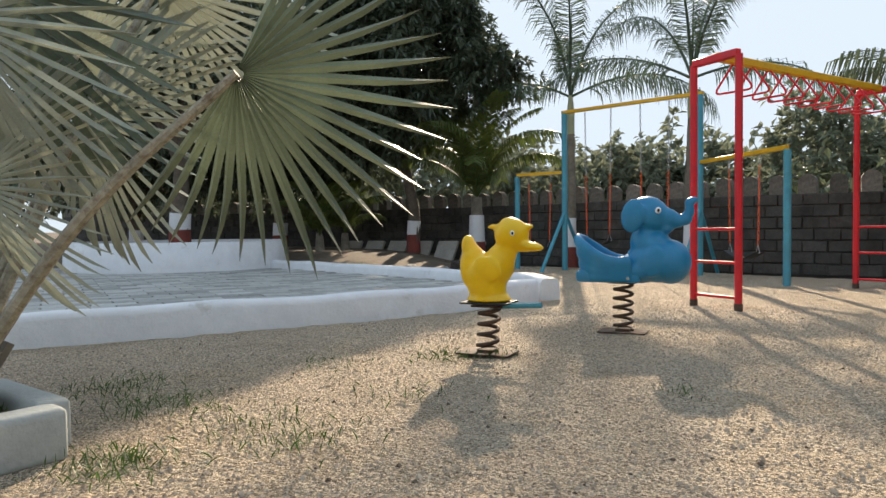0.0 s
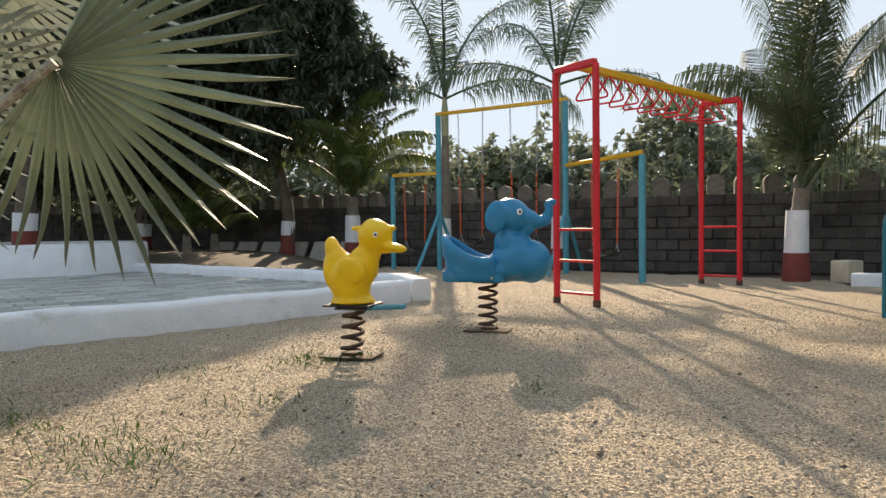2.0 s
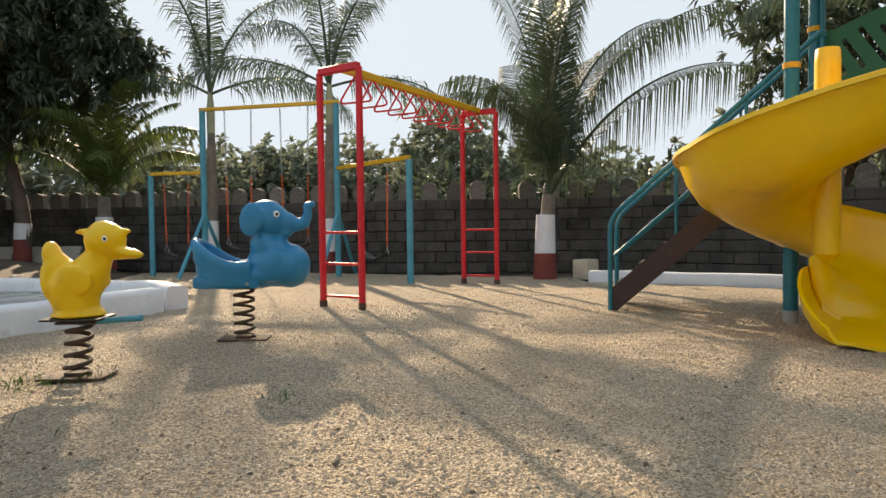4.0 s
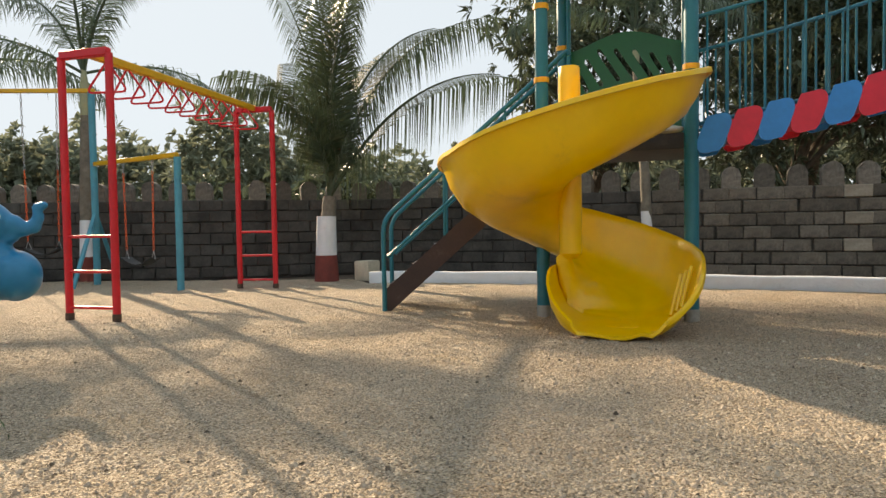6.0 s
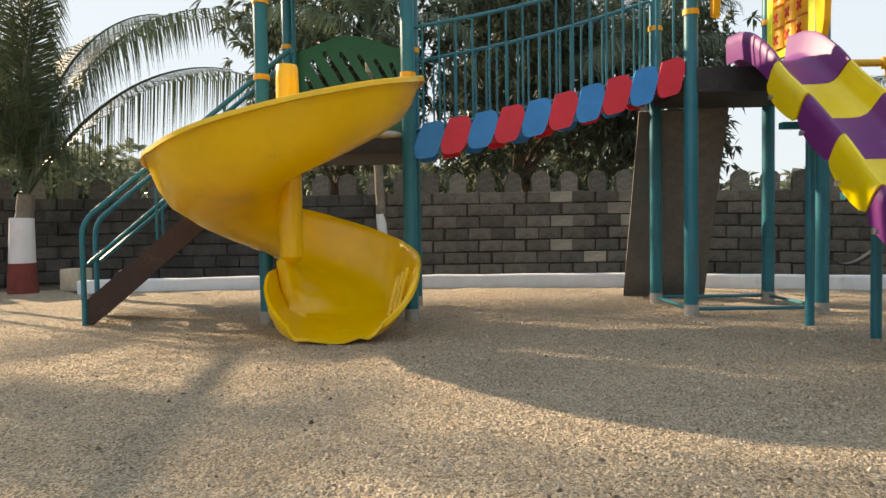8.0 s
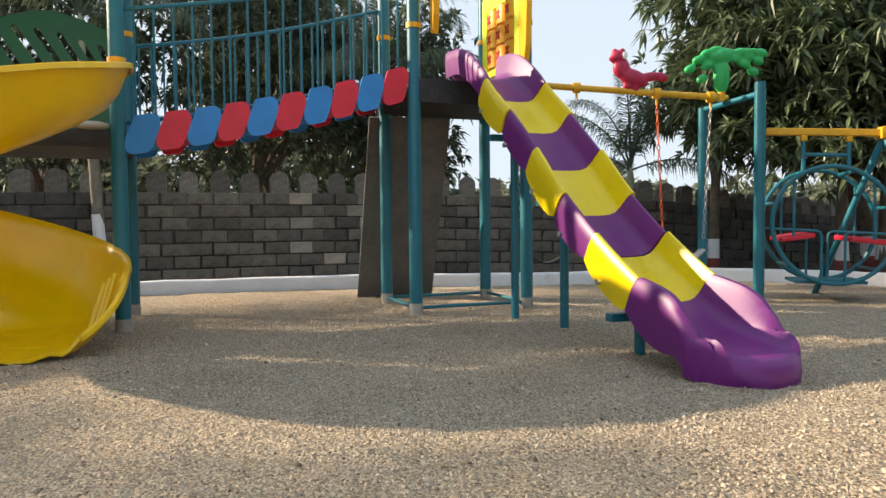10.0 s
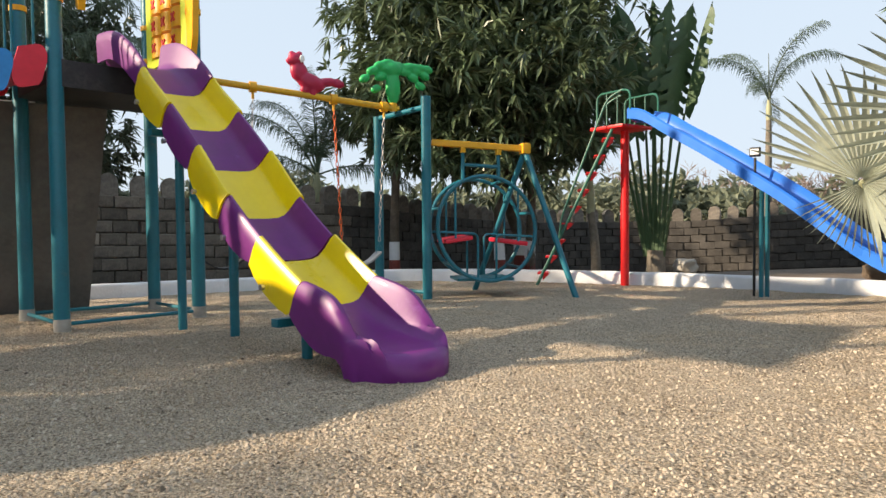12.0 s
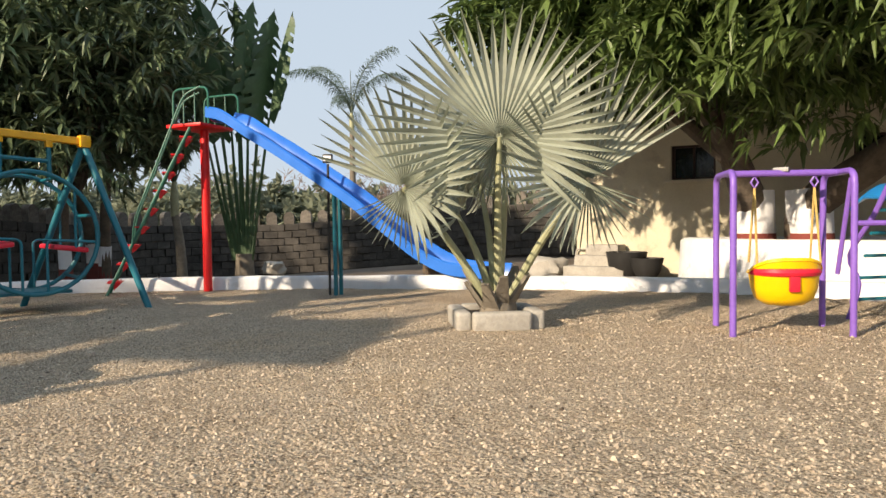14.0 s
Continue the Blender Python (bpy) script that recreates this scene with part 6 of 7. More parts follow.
def fan_palm(label, base, leaves, mat, pet_mat, trunk, pet_r):
    """leaves: hub in the world, facing direction, roll, size, mesh."""
    th = thing("fan_palm", base, label, "palm", "fan palms")
    b = Vector(base)
    part("trunk", sweep([(0, 0, -0.05), (0, 0, trunk * 0.5), (0, 0, trunk)], [0.15, 0.14, 0.09], 12), PALM_BARK, th, "short fibrous palm trunk")
    for i in range(9):
        a = i * 2.4
        o = Vector((math.cos(a), math.sin(a), 0))
        rows = [[o * (0.10 + 0.16 * t) + Vector((-o.y, o.x, 0)) * (s * 0.07 * (1 - 0.6 * t)) + Vector((0, 0, 0.04 + trunk * 0.5 * (i % 3) / 2 + 0.24 * t)) for s in (-1, 0, 1)] for t in (0, 0.4, 0.8, 1.0)]
        part("leaf_base", thick(rows, 0.025), PALM_BARK, th, "old cut leaf base")
    for hub, face, roll, size, me in leaves:
        h = Vector(hub) - b
        f = Vector(face).normalized()
        zax = Vector((0, 0, 1)) - f * f.z
        zax.normalize()
        xax = zax.cross(f) * -1
        m = Matrix((( xax.x, -f.x, zax.x, h.x), (xax.y, -f.y, zax.y, h.y), (xax.z, -f.z, zax.z, h.z), (0, 0, 0, 1)))
        ob = part("leaf", me, mat, th, "large pleated silver-green fan leaf", smooth=False)
        ob.matrix_local = m @ Matrix.Rotation(radians(roll), 4, "Y") @ Matrix.Scale(size, 4)
        s = Vector((h.x * 0.12, h.y * 0.12, trunk * 0.7))
        midp = s.lerp(h, 0.5) + Vector((0, 0, 0.06 * h.z)) + (h - s).cross(Vector((0, 0, 1))) * 0.03
        part("petiole", sweep(smooth_path([s, midp, h], 5), [pet_r * (1.5 - 0.07 * k) for k in range(11)], 8), pet_mat, th, "stout leaf stalk")


FANS = [fan_mesh(1.0, 42, 280, 3, 0.10, 0.16, 0.52), fan_mesh(1.0, 34, 265, 8, 0.28, 0.2, 0.28), fan_mesh(1.0, 40, 325, 12, 0.24, 0.10, 0.38), fan_mesh(1.0, 30, 220, 21, 0.12, 0.3, 0.28)]
NEAR_FAN = fan_mesh(1.0, 27, 205, 17, 0.20, 0.10, 0.36)
SIDE_FANS = [fan_mesh(1.0, 30, 230, 27, 0.12, 0.26, 0.48), fan_mesh(1.0, 30, 215, 29, 0.10, 0.30, 0.48)]
SKIRT = fan_mesh(1.0, 20, 130, 37, 0.10, 0.10, 0.30)
fan_palm("silver-green fan palm in a square concrete bed", (4.20, -5.12, 0.05), [
    ((4.03, -4.93, 1.40), (-0.60, 0.80, 0.10), 0, 0.88, FANS[0]), ((4.60, -4.52, 1.05), (-0.35, 0.90, 0.1), -42, 0.70, SIDE_FANS[0]), ((3.55, -5.35, 1.08), (-0.75, 0.62, 0.1), 46, 0.78, SIDE_FANS[1]),
    ((4.62, -4.54, 1.04), (-0.3, 0.90, -0.2), 175, 0.48, SKIRT), ((3.56, -5.37, 1.07), (-0.75, 0.62, -0.2), 190, 0.52, SKIRT), ((4.06, -4.96, 1.38), (-0.6, 0.80, -0.3), 165, 0.62, SKIRT),
    ((4.35, -5.45, 1.32), (0.45, -0.7, 0.5), 8, 0.70, FANS[3]), ((4.5, -5.0, 0.86), (0.3, 0.7, 0.3), -25, 0.5, FANS[3]),
    ((4.55, -5.35, 1.1), (0.8, -0.1, 0.5), 15, 0.55, FANS[1])], FAN_LEAF, PETIOLE, 0.22, 0.022)
fan_palm("shaded grey-green fan palm spreading over the terrace edge", (-1.86, 2.0, 0.08), [
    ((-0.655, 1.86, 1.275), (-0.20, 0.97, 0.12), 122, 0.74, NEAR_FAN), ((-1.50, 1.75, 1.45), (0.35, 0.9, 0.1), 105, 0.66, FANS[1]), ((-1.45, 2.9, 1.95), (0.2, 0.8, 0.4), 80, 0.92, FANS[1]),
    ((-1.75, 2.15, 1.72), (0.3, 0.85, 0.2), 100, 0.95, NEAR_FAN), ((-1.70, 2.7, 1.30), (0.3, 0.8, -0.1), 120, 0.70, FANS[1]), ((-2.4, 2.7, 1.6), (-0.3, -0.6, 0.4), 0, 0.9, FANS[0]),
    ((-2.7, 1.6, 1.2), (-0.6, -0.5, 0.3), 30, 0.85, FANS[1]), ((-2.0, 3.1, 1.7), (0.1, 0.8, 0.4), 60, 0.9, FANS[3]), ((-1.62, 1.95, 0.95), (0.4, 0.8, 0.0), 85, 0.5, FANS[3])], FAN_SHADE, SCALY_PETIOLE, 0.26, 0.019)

COCO = [frond_mesh(3.4, 87, 34, 78, 0.85, 0.024, 0, 0.9, 1), frond_mesh(3.4, 72, 66, 78, 0.95, 0.024, 0, 1.2, 2), frond_mesh(3.5, 60, 62, 78, 1.0, 0.024, 0, 1.5, 3), frond_mesh(2.6, 80, 95, 76, 0.85, 0.024, 0, 1.1, 4)]
feather_palm("coconut_palm", "coconut palm with drooping dark fronds and whitewashed red-footed trunk", (5.76, 8.58, 0), 1.25, 0.115,
             [(a, t, s, k) for a, t, s, k in ((-16, -2, 1.05, 2), (-30, 2, 1.1, 1), (2, 6, 1.1, 1), (25, 4, 1.0, 1), (-60, 4, 1.0, 0), (-100, 2, 0.9, 0), (-140, 4, 0.95, 0), (170, 6, 0.95, 3), (190, 10, 1.0, 0), (150, 4, 0.9, 3), (110, 0, 1.0, 0), (75, 2, 1.0, 1), (215, 2, 0.85, 3), (40, 4, 1.05, 0), (-10, 6, 1.1, 0))],
             COCO, COCO_LEAF, (0.08, 0.0), "palms", leaf_label="long coconut frond with hanging leaflets")
YOUNG = [frond_mesh(2.3, 84, 62, 70, 0.55, 0.034, 0, 0.7, 11), frond_mesh(2.3, 70, 88, 70, 0.58, 0.034, 0, 0.9, 12), frond_mesh(2.1, 52, 90, 64, 0.52, 0.034, 0, 1.0, 13)]
feather_palm("young_palm", "young coconut palm with sunlit yellow-green fronds", (-0.49, 14.45, 0.1), 1.35, 0.13,
             [(i * 33 + 7, (i * 7) % 13 - 6, 1.05, i % 3) for i in range(17)], YOUNG, COCO_YOUNG, (0.0, 0.0), "palms", spear=0.8)
for i, (x, y, z, tilt) in enumerate(((-3.6, 15.3, 0.35, 0), (-4.3, 15.6, 0.35, 0), (-4.0, 14.6, 0.3, 0))):
    feather_palm("young_palm", "small bushy palm growing near the boundary wall", (x, y, z), 0.35, 0.09, [(k * 51 + 13 * i, (k * 5) % 9 - 4, 0.62, k % 3) for k in range(9)], YOUNG, COCO_YOUNG, (0, 0), "palms", paint=False)
FOX = [frond_mesh(2.9, 82, 84, 70, 0.44, 0.017, 0.5, 0.8, 31), frond_mesh(2.8, 66, 100, 70, 0.44, 0.017, 0.5, 0.9, 32), frond_mesh(2.4, 22, 78, 62, 0.42, 0.017, 0.5, 1.0, 33)]


def foxtail(base, height, turn, sc, label, lean=(0, 0), n=6, r=0.08):
    return feather_palm("foxtail_palm", label, base, height, r, [(turn + k * 360 / n + (k * 17) % 11, ((k * 7) % 15) - 8, sc, k % 3) for k in range(n)], FOX, FOXTAIL_LEAF, lean, "palms", spear=1.4 * sc, bulge=0.15, crownshaft=0.6 * sc, leaf_label="bushy drooping plume frond")


foxtail((1.42, 13.35, 0), 2.65, 20, 1.25, "tall foxtail palm with whitewashed trunk near the boundary wall")
foxtail((3.22, 11.55, 0), 2.65, 50, 1.12, "foxtail palm behind the swings with whitewashed trunk", (0.05, 0.05))
foxtail((9.35, 5.5, 0), 3.1, 75, 0.85, "slim foxtail palm inside the boundary wall", (-0.15, 0.1), 10, 0.06)
foxtail((15.9, -13.9, -0.4), 3.9, 5, 0.85, "foxtail palm rising beyond the boundary wall")
foxtail((13.3, -1.9, -0.1), 1.35, 40, 0.8, "low foxtail palm by the boundary wall", (0, 0), 9)
foxtail((12.6, 2.4, 0), 2.9, 15, 0.95, "foxtail palm behind the boundary wall with hanging dry fronds", (0, 0), 12)
ARECA = [frond_mesh(1.7, 82, 75, 40, 0.34, 0.022, 0, 0.6, 41), frond_mesh(1.6, 66, 85, 40, 0.34, 0.022, 0, 0.7, 42)]
feather_palm("areca_palm", "clumping areca palm with pale yellow stems", (11.2, -6.25, 0.0), 1.0, 0.07, [(k * 47, (k * 9) % 17 - 8, 1.0, k % 2) for k in range(12)], ARECA, FOXTAIL_LEAF, (0.1, 0.05), "palms", paint=False, crownshaft=0.5)

# mango and other trees
broad_tree("mango_tree", "spreading mango tree with dark drooping leaves", (12.75, -5.6, -0.1), 1.5, (12.75, -4.75, 3.35), (2.5, 2.3, 2.4), 52, 0.95, 6000, (0.27, 0.068), MANGO_LEAF, 0.14, group="mango trees", low=-0.8)
broad_tree("mango_tree", "large mango tree shading the house and planter", (3.12, -9.75, 0.47), 1.2, (0.2, -8.3, 3.05), (4.0, 2.0, 1.75), 60, 1.0, 7200, (0.25, 0.062), MANGO_SUNNY, 0.2, group="mango trees", limbs=8, low=-0.7, band=(0.14, 0.66))
broad_tree("mango_tree", "mango stem with whitewashed trunk in the round planter", (3.72, -9.7, 0.47), 1.1, (4.0, -8.5, 3.15), (3.0, 1.5, 1.7), 58, 0.85, 6800, (0.25, 0.06), MANGO_SUNNY, 0.19, group="mango trees", low=-0.8, band=(0.14, 0.66))
broad_tree("shade_tree", "tall dark leafy tree with whitewashed red-footed trunk", (-1.95, 15.0, 0.34), 2.2, (-2.5, 15.0, 4.3), (2.6, 1.9, 2.9), 56, 0.95, 5600, (0.22, 0.07), DARK_LEAF, 0.12, group="shade trees", low=-0.85)
broad_tree("shade_tree", "dark shade tree near the boundary wall", (-5.6, 16.6, 0.34), 1.8, (-5.4, 16.4, 3.7), (3.2, 2.0, 3.1), 56, 1.0, 5200, (0.22, 0.07), DARK_LEAF, 0.15, group="shade trees", low=-0.9)
broad_tree("shade_tree", "dark leafy tree beyond the terrace", (-9.8, 17.2, 0.2), 1.6, (-9.8, 17, 3.6), (3.6, 2.4, 3.0), 48, 1.1, 3600, (0.24, 0.08), DARK_LEAF, 0.15, group="shade trees", low=-0.9)
broad_tree("shade_tree", "tree with red-painted trunk in the round planter", (-6.0, 12.1, 0.5), 1.6, (-5.9, 12.2, 4.0), (2.4, 2.0, 1.7), 26, 0.85, 1800, (0.22, 0.07), DARK_LEAF, 0.16, group="shade trees")
for x, y, h, r, k in ((11.6, 8.2, 3.9, 2.2, 1250), (13.9, 5.4, 4.0, 2.3, 1250), (15.0, 2.7, 3.3, 1.9, 950), (17.5, 6.5, 4.6, 2.8, 2000)):
    broad_tree("shade_tree", "dense dark tree rising behind the boundary wall", (x, y, 0), 1.5, (x, y, h), (r, r * 0.85, r * 1.3), 40, r * 0.42, k, (0.24, 0.075), DARK_LEAF, 0.13, paint=False, group="trees behind the wall", low=-0.95)
for x, y, lean in ((12.45, -3.1, 0.0), (11.75, -4.75, 0.12), (12.0, -5.4, -0.1)):
    th = thing("slim_tree", (x, y, -0.12), "slim tree with whitewashed trunk and red oxide foot", "tree", "slim trees")
    part("trunk", sweep([(0, 0, -0.1), (lean * 0.5, 0, 0.9), (lean + 0.1, -0.1, 2.6)], [0.09, 0.08, 0.06], 10), BARK, th)
    part("paint_band", sweep([(0, 0, 0.3), (lean * 0.35, 0, 0.62)], [0.094, 0.09], 12), WHITE_PAINT, th, "whitewashed band")
    part("base_paint", sweep([(0, 0, -0.1), (0.0, 0, 0.31)], [0.105, 0.095], 12), OXIDE_RED, th, "red oxide foot")

# traveller's palm: a flat fan of paddle leaves
TP = thing("travellers_palm", (10.52, -6.93, 0.0), "tall paddle-leaved palm fan before the boundary wall", "palm", "palms")
face = Vector((0.75, 0.66, 0)).normalized()
for i in range(11):
    a = radians(90 + (i - 5) * 1.9 - 1.5 + (i % 3 - 1) * 1.2)
    ax = face * math.cos(a) + Vector((0, 0, 1)) * math.sin(a)
    st = 1.95 + 0.3 * (i % 3)
    root = face * (0.16 * (6 - i) / 6.0) + Vector((0, 0, 0.25))
    off = Vector((-face.y, face.x, 0)) * (0.10 * (i % 2) - 0.05)
    part("leaf_stalk", sweep([root, root + ax * st * 0.5 + off * 0.3, root + ax * st + off], [0.04, 0.028, 0.018], 6), BANANA_LEAF, TP, "long leaf stalk")
    blade = []
    nrm = Vector((-face.y, face.x, 0))
    sd = ax.cross(nrm).normalized()
    mix = radians(RNG.uniform(-60, 60))
    sd = sd * math.cos(mix) + nrm * math.sin(mix)
    up2 = ax.cross(sd)
    ln = 1.75 + 0.14 * ((i * 5) % 4)
    bm = bmesh.new()
    prev = None
    for k in range(31):
        t = k / 30
        w = 0.27 * math.sin(math.pi * min(1, 0.06 + 0.94 * t)) ** 0.55 * (1 - 0.25 * t)
        c = root + ax * (st + ln * t) + off + Vector((0, 0, -0.35 * t * t)) + face * (math.cos(a) * 0.9 * t * t)
        tear = 0.22 * RNG.uniform(-1, 1)
        row = [bm.verts.new(c + sd * w * s * (1 + tear * abs(s)) + up2 * (0.10 * abs(s) * w / 0.25) + Vector((0, 0, -0.10 * abs(s) * (1 + tear)))) for s in (-1, -0.5, 0, 0.5, 1)]
        if prev:
            for q in range(4):
                if not (k % 3 == 0 and q in (0, 3) and RNG.uniform() < 0.75):
                    bm.faces.new((prev[q], prev[q + 1], row[q + 1], row[q]))
        prev = row
    part("leaf_blade", bm, BANANA_LEAF, TP, "torn green paddle leaf")
part("trunk", sweep([(0, 0, -0.1), (0, 0, 0.35)], [0.16, 0.13], 10), PALM_BARK, TP)

# far thickets beyond the wall
def thicket(name, label, spots, mat, leaf, per_clump):
    pos, outw = [], []
    for x, y, h, r, n in spots:
        z0 = land_height(x, y) if abs(x) < 30 else 0
        p = RNG.normal(0, 1, (n, 3))
        p /= np.linalg.norm(p, axis=1)[:, None]
        p[:, 2] = np.abs(p[:, 2])
        k = 1 + 0.35 * np.sin(p[:, :1] * 7 + x) * np.cos(p[:, 1:2] * 6 + y)
        pos.append(np.array([x, y, z0 + h * 0.3]) + p * np.array([r, r, h * 0.7]) * k * RNG.uniform(0.6, 1.0, (n, 1)))
        outw.append(p)
    c, d = rosettes(np.concatenate(pos), np.concatenate(outw), per_clump, leaf[0], leaf[1])
    ob = finish(name, leaf_cloud(name, c, d, leaf[0], leaf[1]), mat, smooth=False)
    return tagged(ob, label, "thicket", kind="stuff")


spots = []
for k in range(27):
    a = radians(-150 + k * 7.2 + RNG.uniform(-2, 2))
    r = RNG.uniform(26, 42)
    spots.append((r * math.sin(a) * -1 + 2, r * math.cos(a), RNG.uniform(2.2, 3.2) if k < 10 else RNG.uniform(3.6, 5.2), RNG.uniform(2.4, 5.0), 520))
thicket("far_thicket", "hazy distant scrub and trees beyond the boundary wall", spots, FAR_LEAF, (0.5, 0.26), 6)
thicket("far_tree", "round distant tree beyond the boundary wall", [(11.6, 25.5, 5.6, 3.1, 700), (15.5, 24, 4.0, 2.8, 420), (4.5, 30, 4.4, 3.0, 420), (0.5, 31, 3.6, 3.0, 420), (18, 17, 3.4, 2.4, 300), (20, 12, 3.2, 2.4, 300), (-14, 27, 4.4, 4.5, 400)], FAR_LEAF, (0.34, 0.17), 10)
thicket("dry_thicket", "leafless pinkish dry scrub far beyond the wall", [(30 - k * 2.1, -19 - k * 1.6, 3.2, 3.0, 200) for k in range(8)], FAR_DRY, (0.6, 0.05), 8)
thicket("wall_creeper", "low green scrub showing over the boundary wall", [(5.6 + k * 0.8, 12.6 - k * 0.75, 1.9, 0.7, 80) for k in range(5)], DARK_LEAF, (0.2, 0.1), 6)
broad_tree("shade_tree", "large tree behind the house roof", (8.6, -15.5, -0.2), 2.0, (8.0, -15.0, 5.0), (3.0, 2.4, 2.2), 22, 1.0, 1300, (0.26, 0.08), MANGO_LEAF, 0.2, paint=False, group="trees behind the wall")

# grass tufts
def grass(spots, name, label):
    cs, ds = [], []
    for x, y, z, r, n, h in spots:
        p = RNG.normal(0, r * 0.5, (n, 2))
        cs.append(np.column_stack([x + p[:, 0], y + p[:, 1], np.full(n, z)]))
        d = np.column_stack([RNG.normal(0, 0.5, n), RNG.normal(0, 0.5, n), np.full(n, 1.0)]) * h / 0.1
        ds.append(d)
    me = leaf_cloud(name, np.concatenate(cs), np.concatenate(ds), 0.085, 0.0055, 0.1, 0.35)
    return tagged(finish(name, me, GRASS, smooth=False), label, "grass", kind="stuff")


grass([(-1.12, 1.92, 0, 0.2, 230, 0.1), (-1.34, 2.66, 0, 0.26, 200, 0.1), (-1.75, 2.95, 0, 0.3, 190, 0.1), (-0.55, 2.2, 0, 0.26, 110, 0.07), (-0.8, 2.3, 0, 0.3, 120, 0.07), (-0.2, 3.85, 0, 0.2, 120, 0.07), (0.1, 3.9, 0, 0.15, 60, 0.06), (0.95, 3.0, 0, 0.1, 25, 0.05), (-0.9, 3.6, 0, 0.3, 60, 0.06), (-0.3, 2.9, 0, 0.3, 50, 0.05)], "grass_tufts", "sparse green grass tufts growing through the gravel")
grass([(-1.90 + RNG.uniform(-0.24, 0.24), 1.92 + RNG.uniform(-0.24, 0.24), 0.11, 0.12, 110, 0.14) for _ in range(14)], "bed_grass", "long green grass filling the palm bed")
grass([(-3.0 + RNG.uniform(-1.5, 2.0), 12.6 + RNG.uniform(-0.5, 1.0), 0.12, 0.4, 120, 0.15) for _ in range(10)], "weed_patch", "green weeds on the rubble soil")
fl = thing("fallen_leaf", (2.05, -2.5, 0.018), "single yellow-green fallen leaf on gravel", "leaf")
part("blade", leaf_cloud("blade", np.array([[0, 0, 0.0]]), np.array([[0.6, 0.5, 0.05]]), 0.09, 0.045, 0.1, 0.0), COCO_YOUNG, fl, smooth=False)


# ---- loose gravel stones and litter over the floor ----
def pebbles(count, name, label, mat, s0, s1, power):
    base = np.array([[1, 0, -0.3], [-0.9, 0.2, -0.3], [0.1, 1, -0.3], [-0.1, -0.9, -0.3], [0.35, 0.2, 0.7], [-0.35, -0.1, 0.65]])
    tri = np.array([[0, 2, 4], [2, 5, 4], [2, 1, 5], [1, 3, 5], [3, 4, 5], [3, 0, 4]])
    r = 1.0 + 6.2 * RNG.uniform(0, 1, count) ** power
    a = np.radians(RNG.uniform(-62, 182, count))
    x, y = 0.75 + r * np.cos(a - np.radians(40)), -0.4 + r * np.sin(a - np.radians(40))
    keep = (x < 8.2) & ~((y - 3.75 > (x + 3.13) * 0.72) & (x < 0.7) & (y > 3))
    x, y = x[keep], y[keep]
    n = len(x)
    size = s0 + (s1 - s0) * RNG.uniform(0, 1, n) ** 2.5
    ang = RNG.uniform(0, 6.28, n)
    v = base[None] * (1 + RNG.uniform(-0.3, 0.3, (n, 6, 3))) * size[:, None, None] * np.stack([np.ones(n), RNG.uniform(0.55, 1, n), RNG.uniform(0.45, 0.9, n)], 1)[:, None, :]
    ca, sa = np.cos(ang)[:, None], np.sin(ang)[:, None]
    v = np.stack([v[..., 0] * ca - v[..., 1] * sa, v[..., 0] * sa + v[..., 1] * ca, v[..., 2]], -1)
    v += np.stack([x, y, np.array([gravel_height(a, b) for a, b in zip(x.tolist(), y.tolist())]) + size * 0.25], 1)[:, None, :]
    f = (tri[None] + (np.arange(n) * 6)[:, None, None]).reshape(-1, 3)
    me = bpy.data.meshes.new(name)
    me.from_pydata(v.reshape(-1, 3).tolist(), [], f.tolist())
    return tagged(finish(name, me, mat, smooth=False), label, "gravel", kind="stuff")


pebbles(125000, "loose_gravel", "loose pale gravel stones over the playground floor", PEBBLE, 0.0035, 0.0105, 1.3)
pebbles(9000, "gravel_clods", "small clods and coarse stones of the gravel floor", PEBBLE, 0.006, 0.017, 0.8)
pebbles(1500, "dark_litter", "dark stone chips and leaf litter on the gravel", SOIL, 0.005, 0.015, 1.1)


# ---- paving blocks of the terrace ----
def inside(poly, x, y):
    hit = False
    for (x0, y0), (x1, y1) in zip(poly, poly[1:] + poly[:1]):
        if (y0 > y) != (y1 > y) and x < (x1 - x0) * (y - y0) / (y1 - y0) + x0:
            hit = not hit
    return hit


def block_mesh(size, jitter, seed, bevel):
    rng = random.Random(seed)
    bm = box(size, (0, 0, 0), bevel, None, None, 1)
    for v in bm.verts:
        v.co += Vector([rng.uniform(-jitter, jitter) for _ in range(3)])
    me = bpy.data.meshes.new("block")
    bm.to_mesh(me)
    bm.free()
    return me


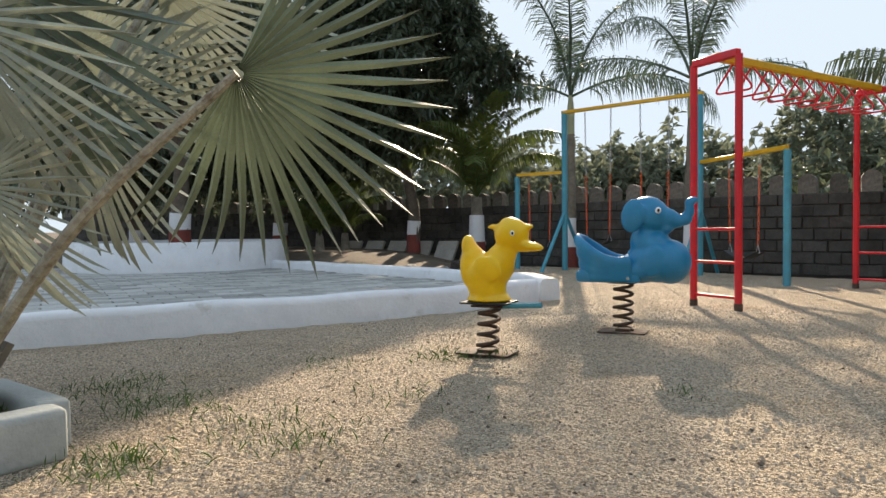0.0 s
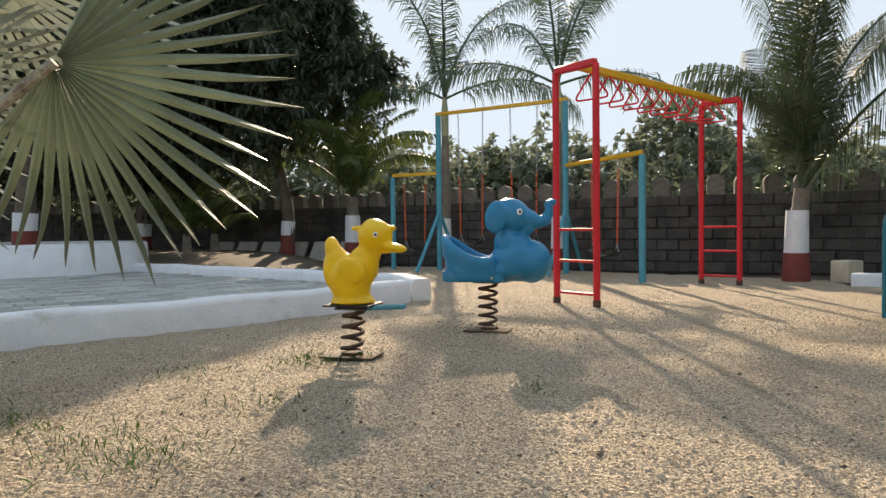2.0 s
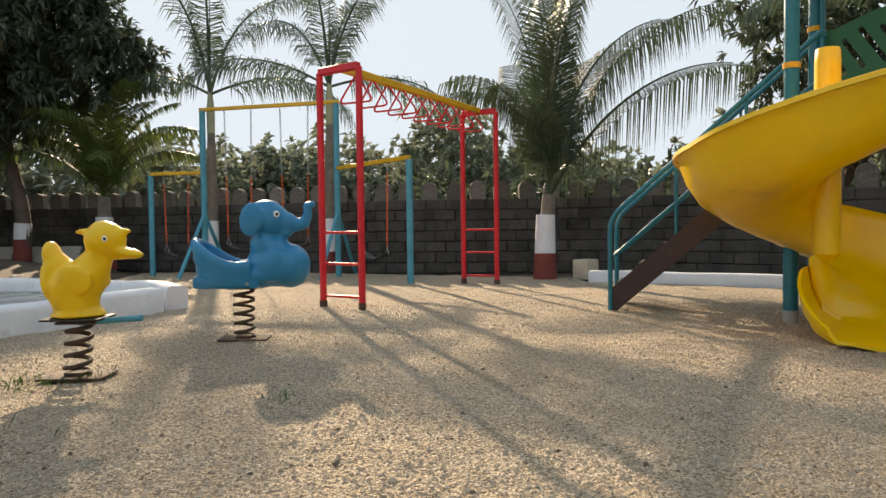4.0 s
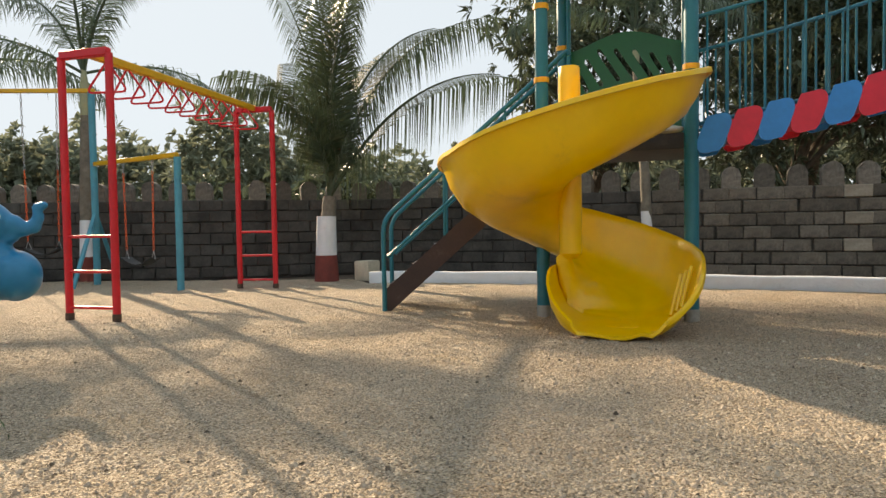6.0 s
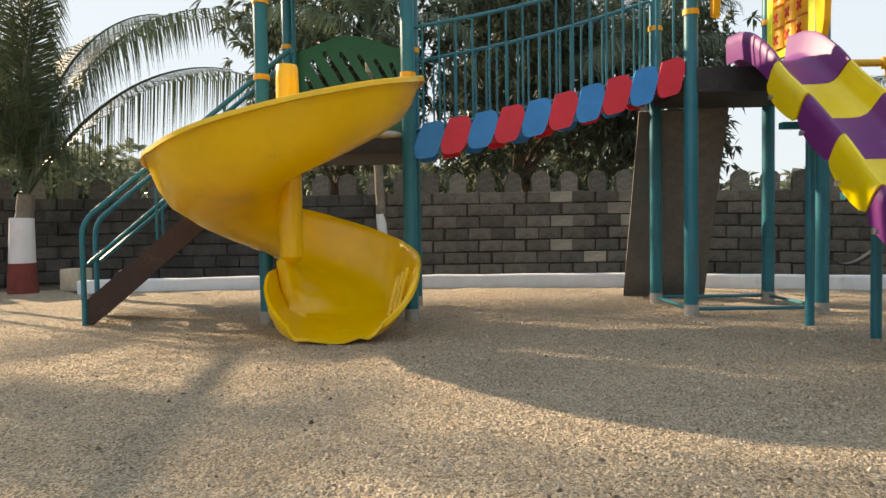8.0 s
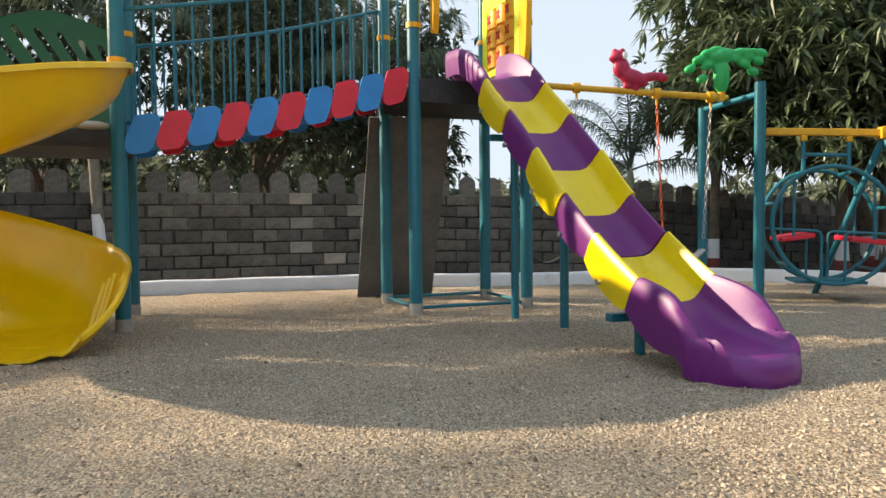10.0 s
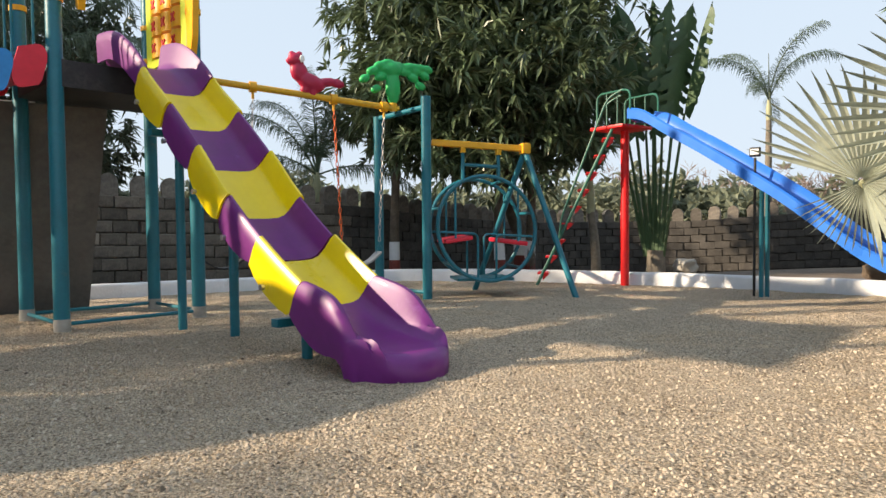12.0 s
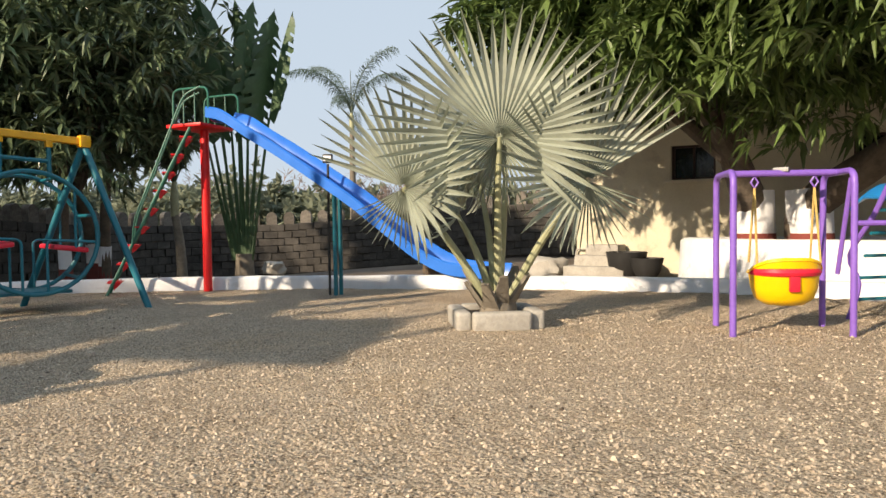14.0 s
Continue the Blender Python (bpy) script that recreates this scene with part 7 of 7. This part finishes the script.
PW, PD = 0.40, 0.20
pav = block_mesh((PW - 0.014, PD - 0.014, 0.05), 0.0, 1, 0.006)
pav.materials.append(PAVER)
pd = Vector((1.42, 1.01, 0)).normalized()
pn = Vector((-pd.y, pd.x, 0))
count = 0
rest_v, rest_f = [], []
for j in range(0, 48):
    for i in range(-24, 16):
        c = Vector((-1.2, 5.35, 0)) + pd * (i + 0.5 * (j % 2)) * PW + pn * (0.12 + j * PD)
        if c.x < -10 or not inside(TERRACE, c.x, c.y) or (c.x + 6.0) ** 2 + (c.y - 12.1) ** 2 < 3.6:
            continue
        if j < 14 and count < 300 and c.x > -5.5:
            ob = new("paver", pav)
            ob.parent = terrace
            ob.matrix_local = Matrix.Translation((c.x, c.y, 0.082 + random.uniform(-0.004, 0.003))) @ Matrix.Rotation(math.atan2(pd.y, pd.x) + random.uniform(-0.008, 0.008), 4, "Z")
            count += 1
        else:
            k = len(rest_v)
            a, b2 = pd * (PW * 0.5 - 0.008), pn * (PD * 0.5 - 0.008)
            z = 0.107 + random.uniform(-0.004, 0.002)
            for q in (a + b2, b2 - a, -a - b2, a - b2):
                rest_v.append((c.x + q.x, c.y + q.y, z))
            for q in (a + b2, b2 - a, -a - b2, a - b2):
                rest_v.append((c.x + q.x * 1.02, c.y + q.y * 1.02, z - 0.03))
            rest_f += [(k, k + 1, k + 2, k + 3), (k + 1, k, k + 4, k + 5), (k + 2, k + 1, k + 5, k + 6), (k + 3, k + 2, k + 6, k + 7), (k, k + 3, k + 7, k + 4)]
me = bpy.data.meshes.new("paving_rest")
me.from_pydata(rest_v, [], rest_f)
rest = finish("paving_rest", me, material("paver_rest", (0.50, 0.50, 0.47), 0.85, vary=0.16, scale=7, bump=0.4, bump_scale=60, island=0.45), terrace, smooth=False)
rest["kind"] = "stuff"

# ---- stones and merlons of the boundary wall ----
stones = [block_mesh((BLOCK - 0.012, 0.06, COURSE - 0.012), 0.007, s, 0.012) for s in range(5)]
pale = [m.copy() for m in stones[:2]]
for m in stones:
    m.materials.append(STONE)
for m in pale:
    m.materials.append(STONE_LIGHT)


def merlon_mesh(seed):
    pts = [(-0.13, 0)] + [(-0.13 * math.cos(math.pi * k / 8), 0.20 + 0.12 * math.sin(math.pi * k / 8)) for k in range(9)] + [(0.13, 0)]
    bm = outline(pts, 0.16)
    rng = random.Random(seed)
    for v in bm.verts:
        v.co += Vector([rng.uniform(-0.007, 0.007) for _ in range(3)])
    me = bpy.data.meshes.new("merlon")
    bm.to_mesh(me)
    bm.free()
    me.materials.append(material("merlon_stone", (0.23, 0.205, 0.175), 0.92, vary=0.3, scale=6, bump=0.8, bump_scale=26, dirt=(0.05, 0.048, 0.045), dirt_amount=0.4, dirt_scale=4, per_object=0.5) if seed == 0 else merlons[0].materials[0])
    return me


merlons = []
for s in range(3):
    merlons.append(merlon_mesh(s))
near_count = 0
rv, rf = [], []


def add_rest(mesh, m):
    k = len(rv)
    rv.extend([tuple(m @ v.co) for v in mesh.vertices])
    rf.extend([tuple(k + i for i in p.vertices) for p in mesh.polygons])


for course in range(COURSES):
    for p, d in along(WALL_LINE, BLOCK):
        p = p + d * (BLOCK * 0.5 * (course % 2) + random.uniform(-0.02, 0.02))
        z = wall_base(p) + (course + 0.5) * COURSE
        ang = math.atan2(d.y, d.x)
        m = Matrix.Translation(Vector((p.x, p.y, z)) + Vector((-d.y, d.x, 0)) * random.uniform(-0.006, 0.012)) @ Matrix.Rotation(ang + random.uniform(-0.015, 0.015), 4, "Z")
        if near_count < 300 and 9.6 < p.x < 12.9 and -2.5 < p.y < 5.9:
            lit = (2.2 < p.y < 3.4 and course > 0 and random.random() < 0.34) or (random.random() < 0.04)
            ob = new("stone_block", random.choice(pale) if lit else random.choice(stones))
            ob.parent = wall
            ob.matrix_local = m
            near_count += 1
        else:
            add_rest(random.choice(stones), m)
n_merlon = 0
for p, d in along(WALL_LINE, 0.43):
    z = wall_base(p) + COURSES * COURSE - 0.012
    m = Matrix.Translation(Vector((p.x, p.y, z)) + Vector((-d.y, d.x, 0)) * 0.0) @ Matrix.Rotation(math.atan2(d.y, d.x) + random.uniform(-0.05, 0.05), 4, "Z") @ Matrix.Scale(random.uniform(0.93, 1.06), 4)
    ob = new("merlon", random.choice(merlons))
    ob.parent = wall
    ob.matrix_local = m
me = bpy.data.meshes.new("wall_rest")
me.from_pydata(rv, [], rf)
rest = finish("wall_stones", me, STONE_SHADED, wall, smooth=False)
rest["kind"] = "stuff"
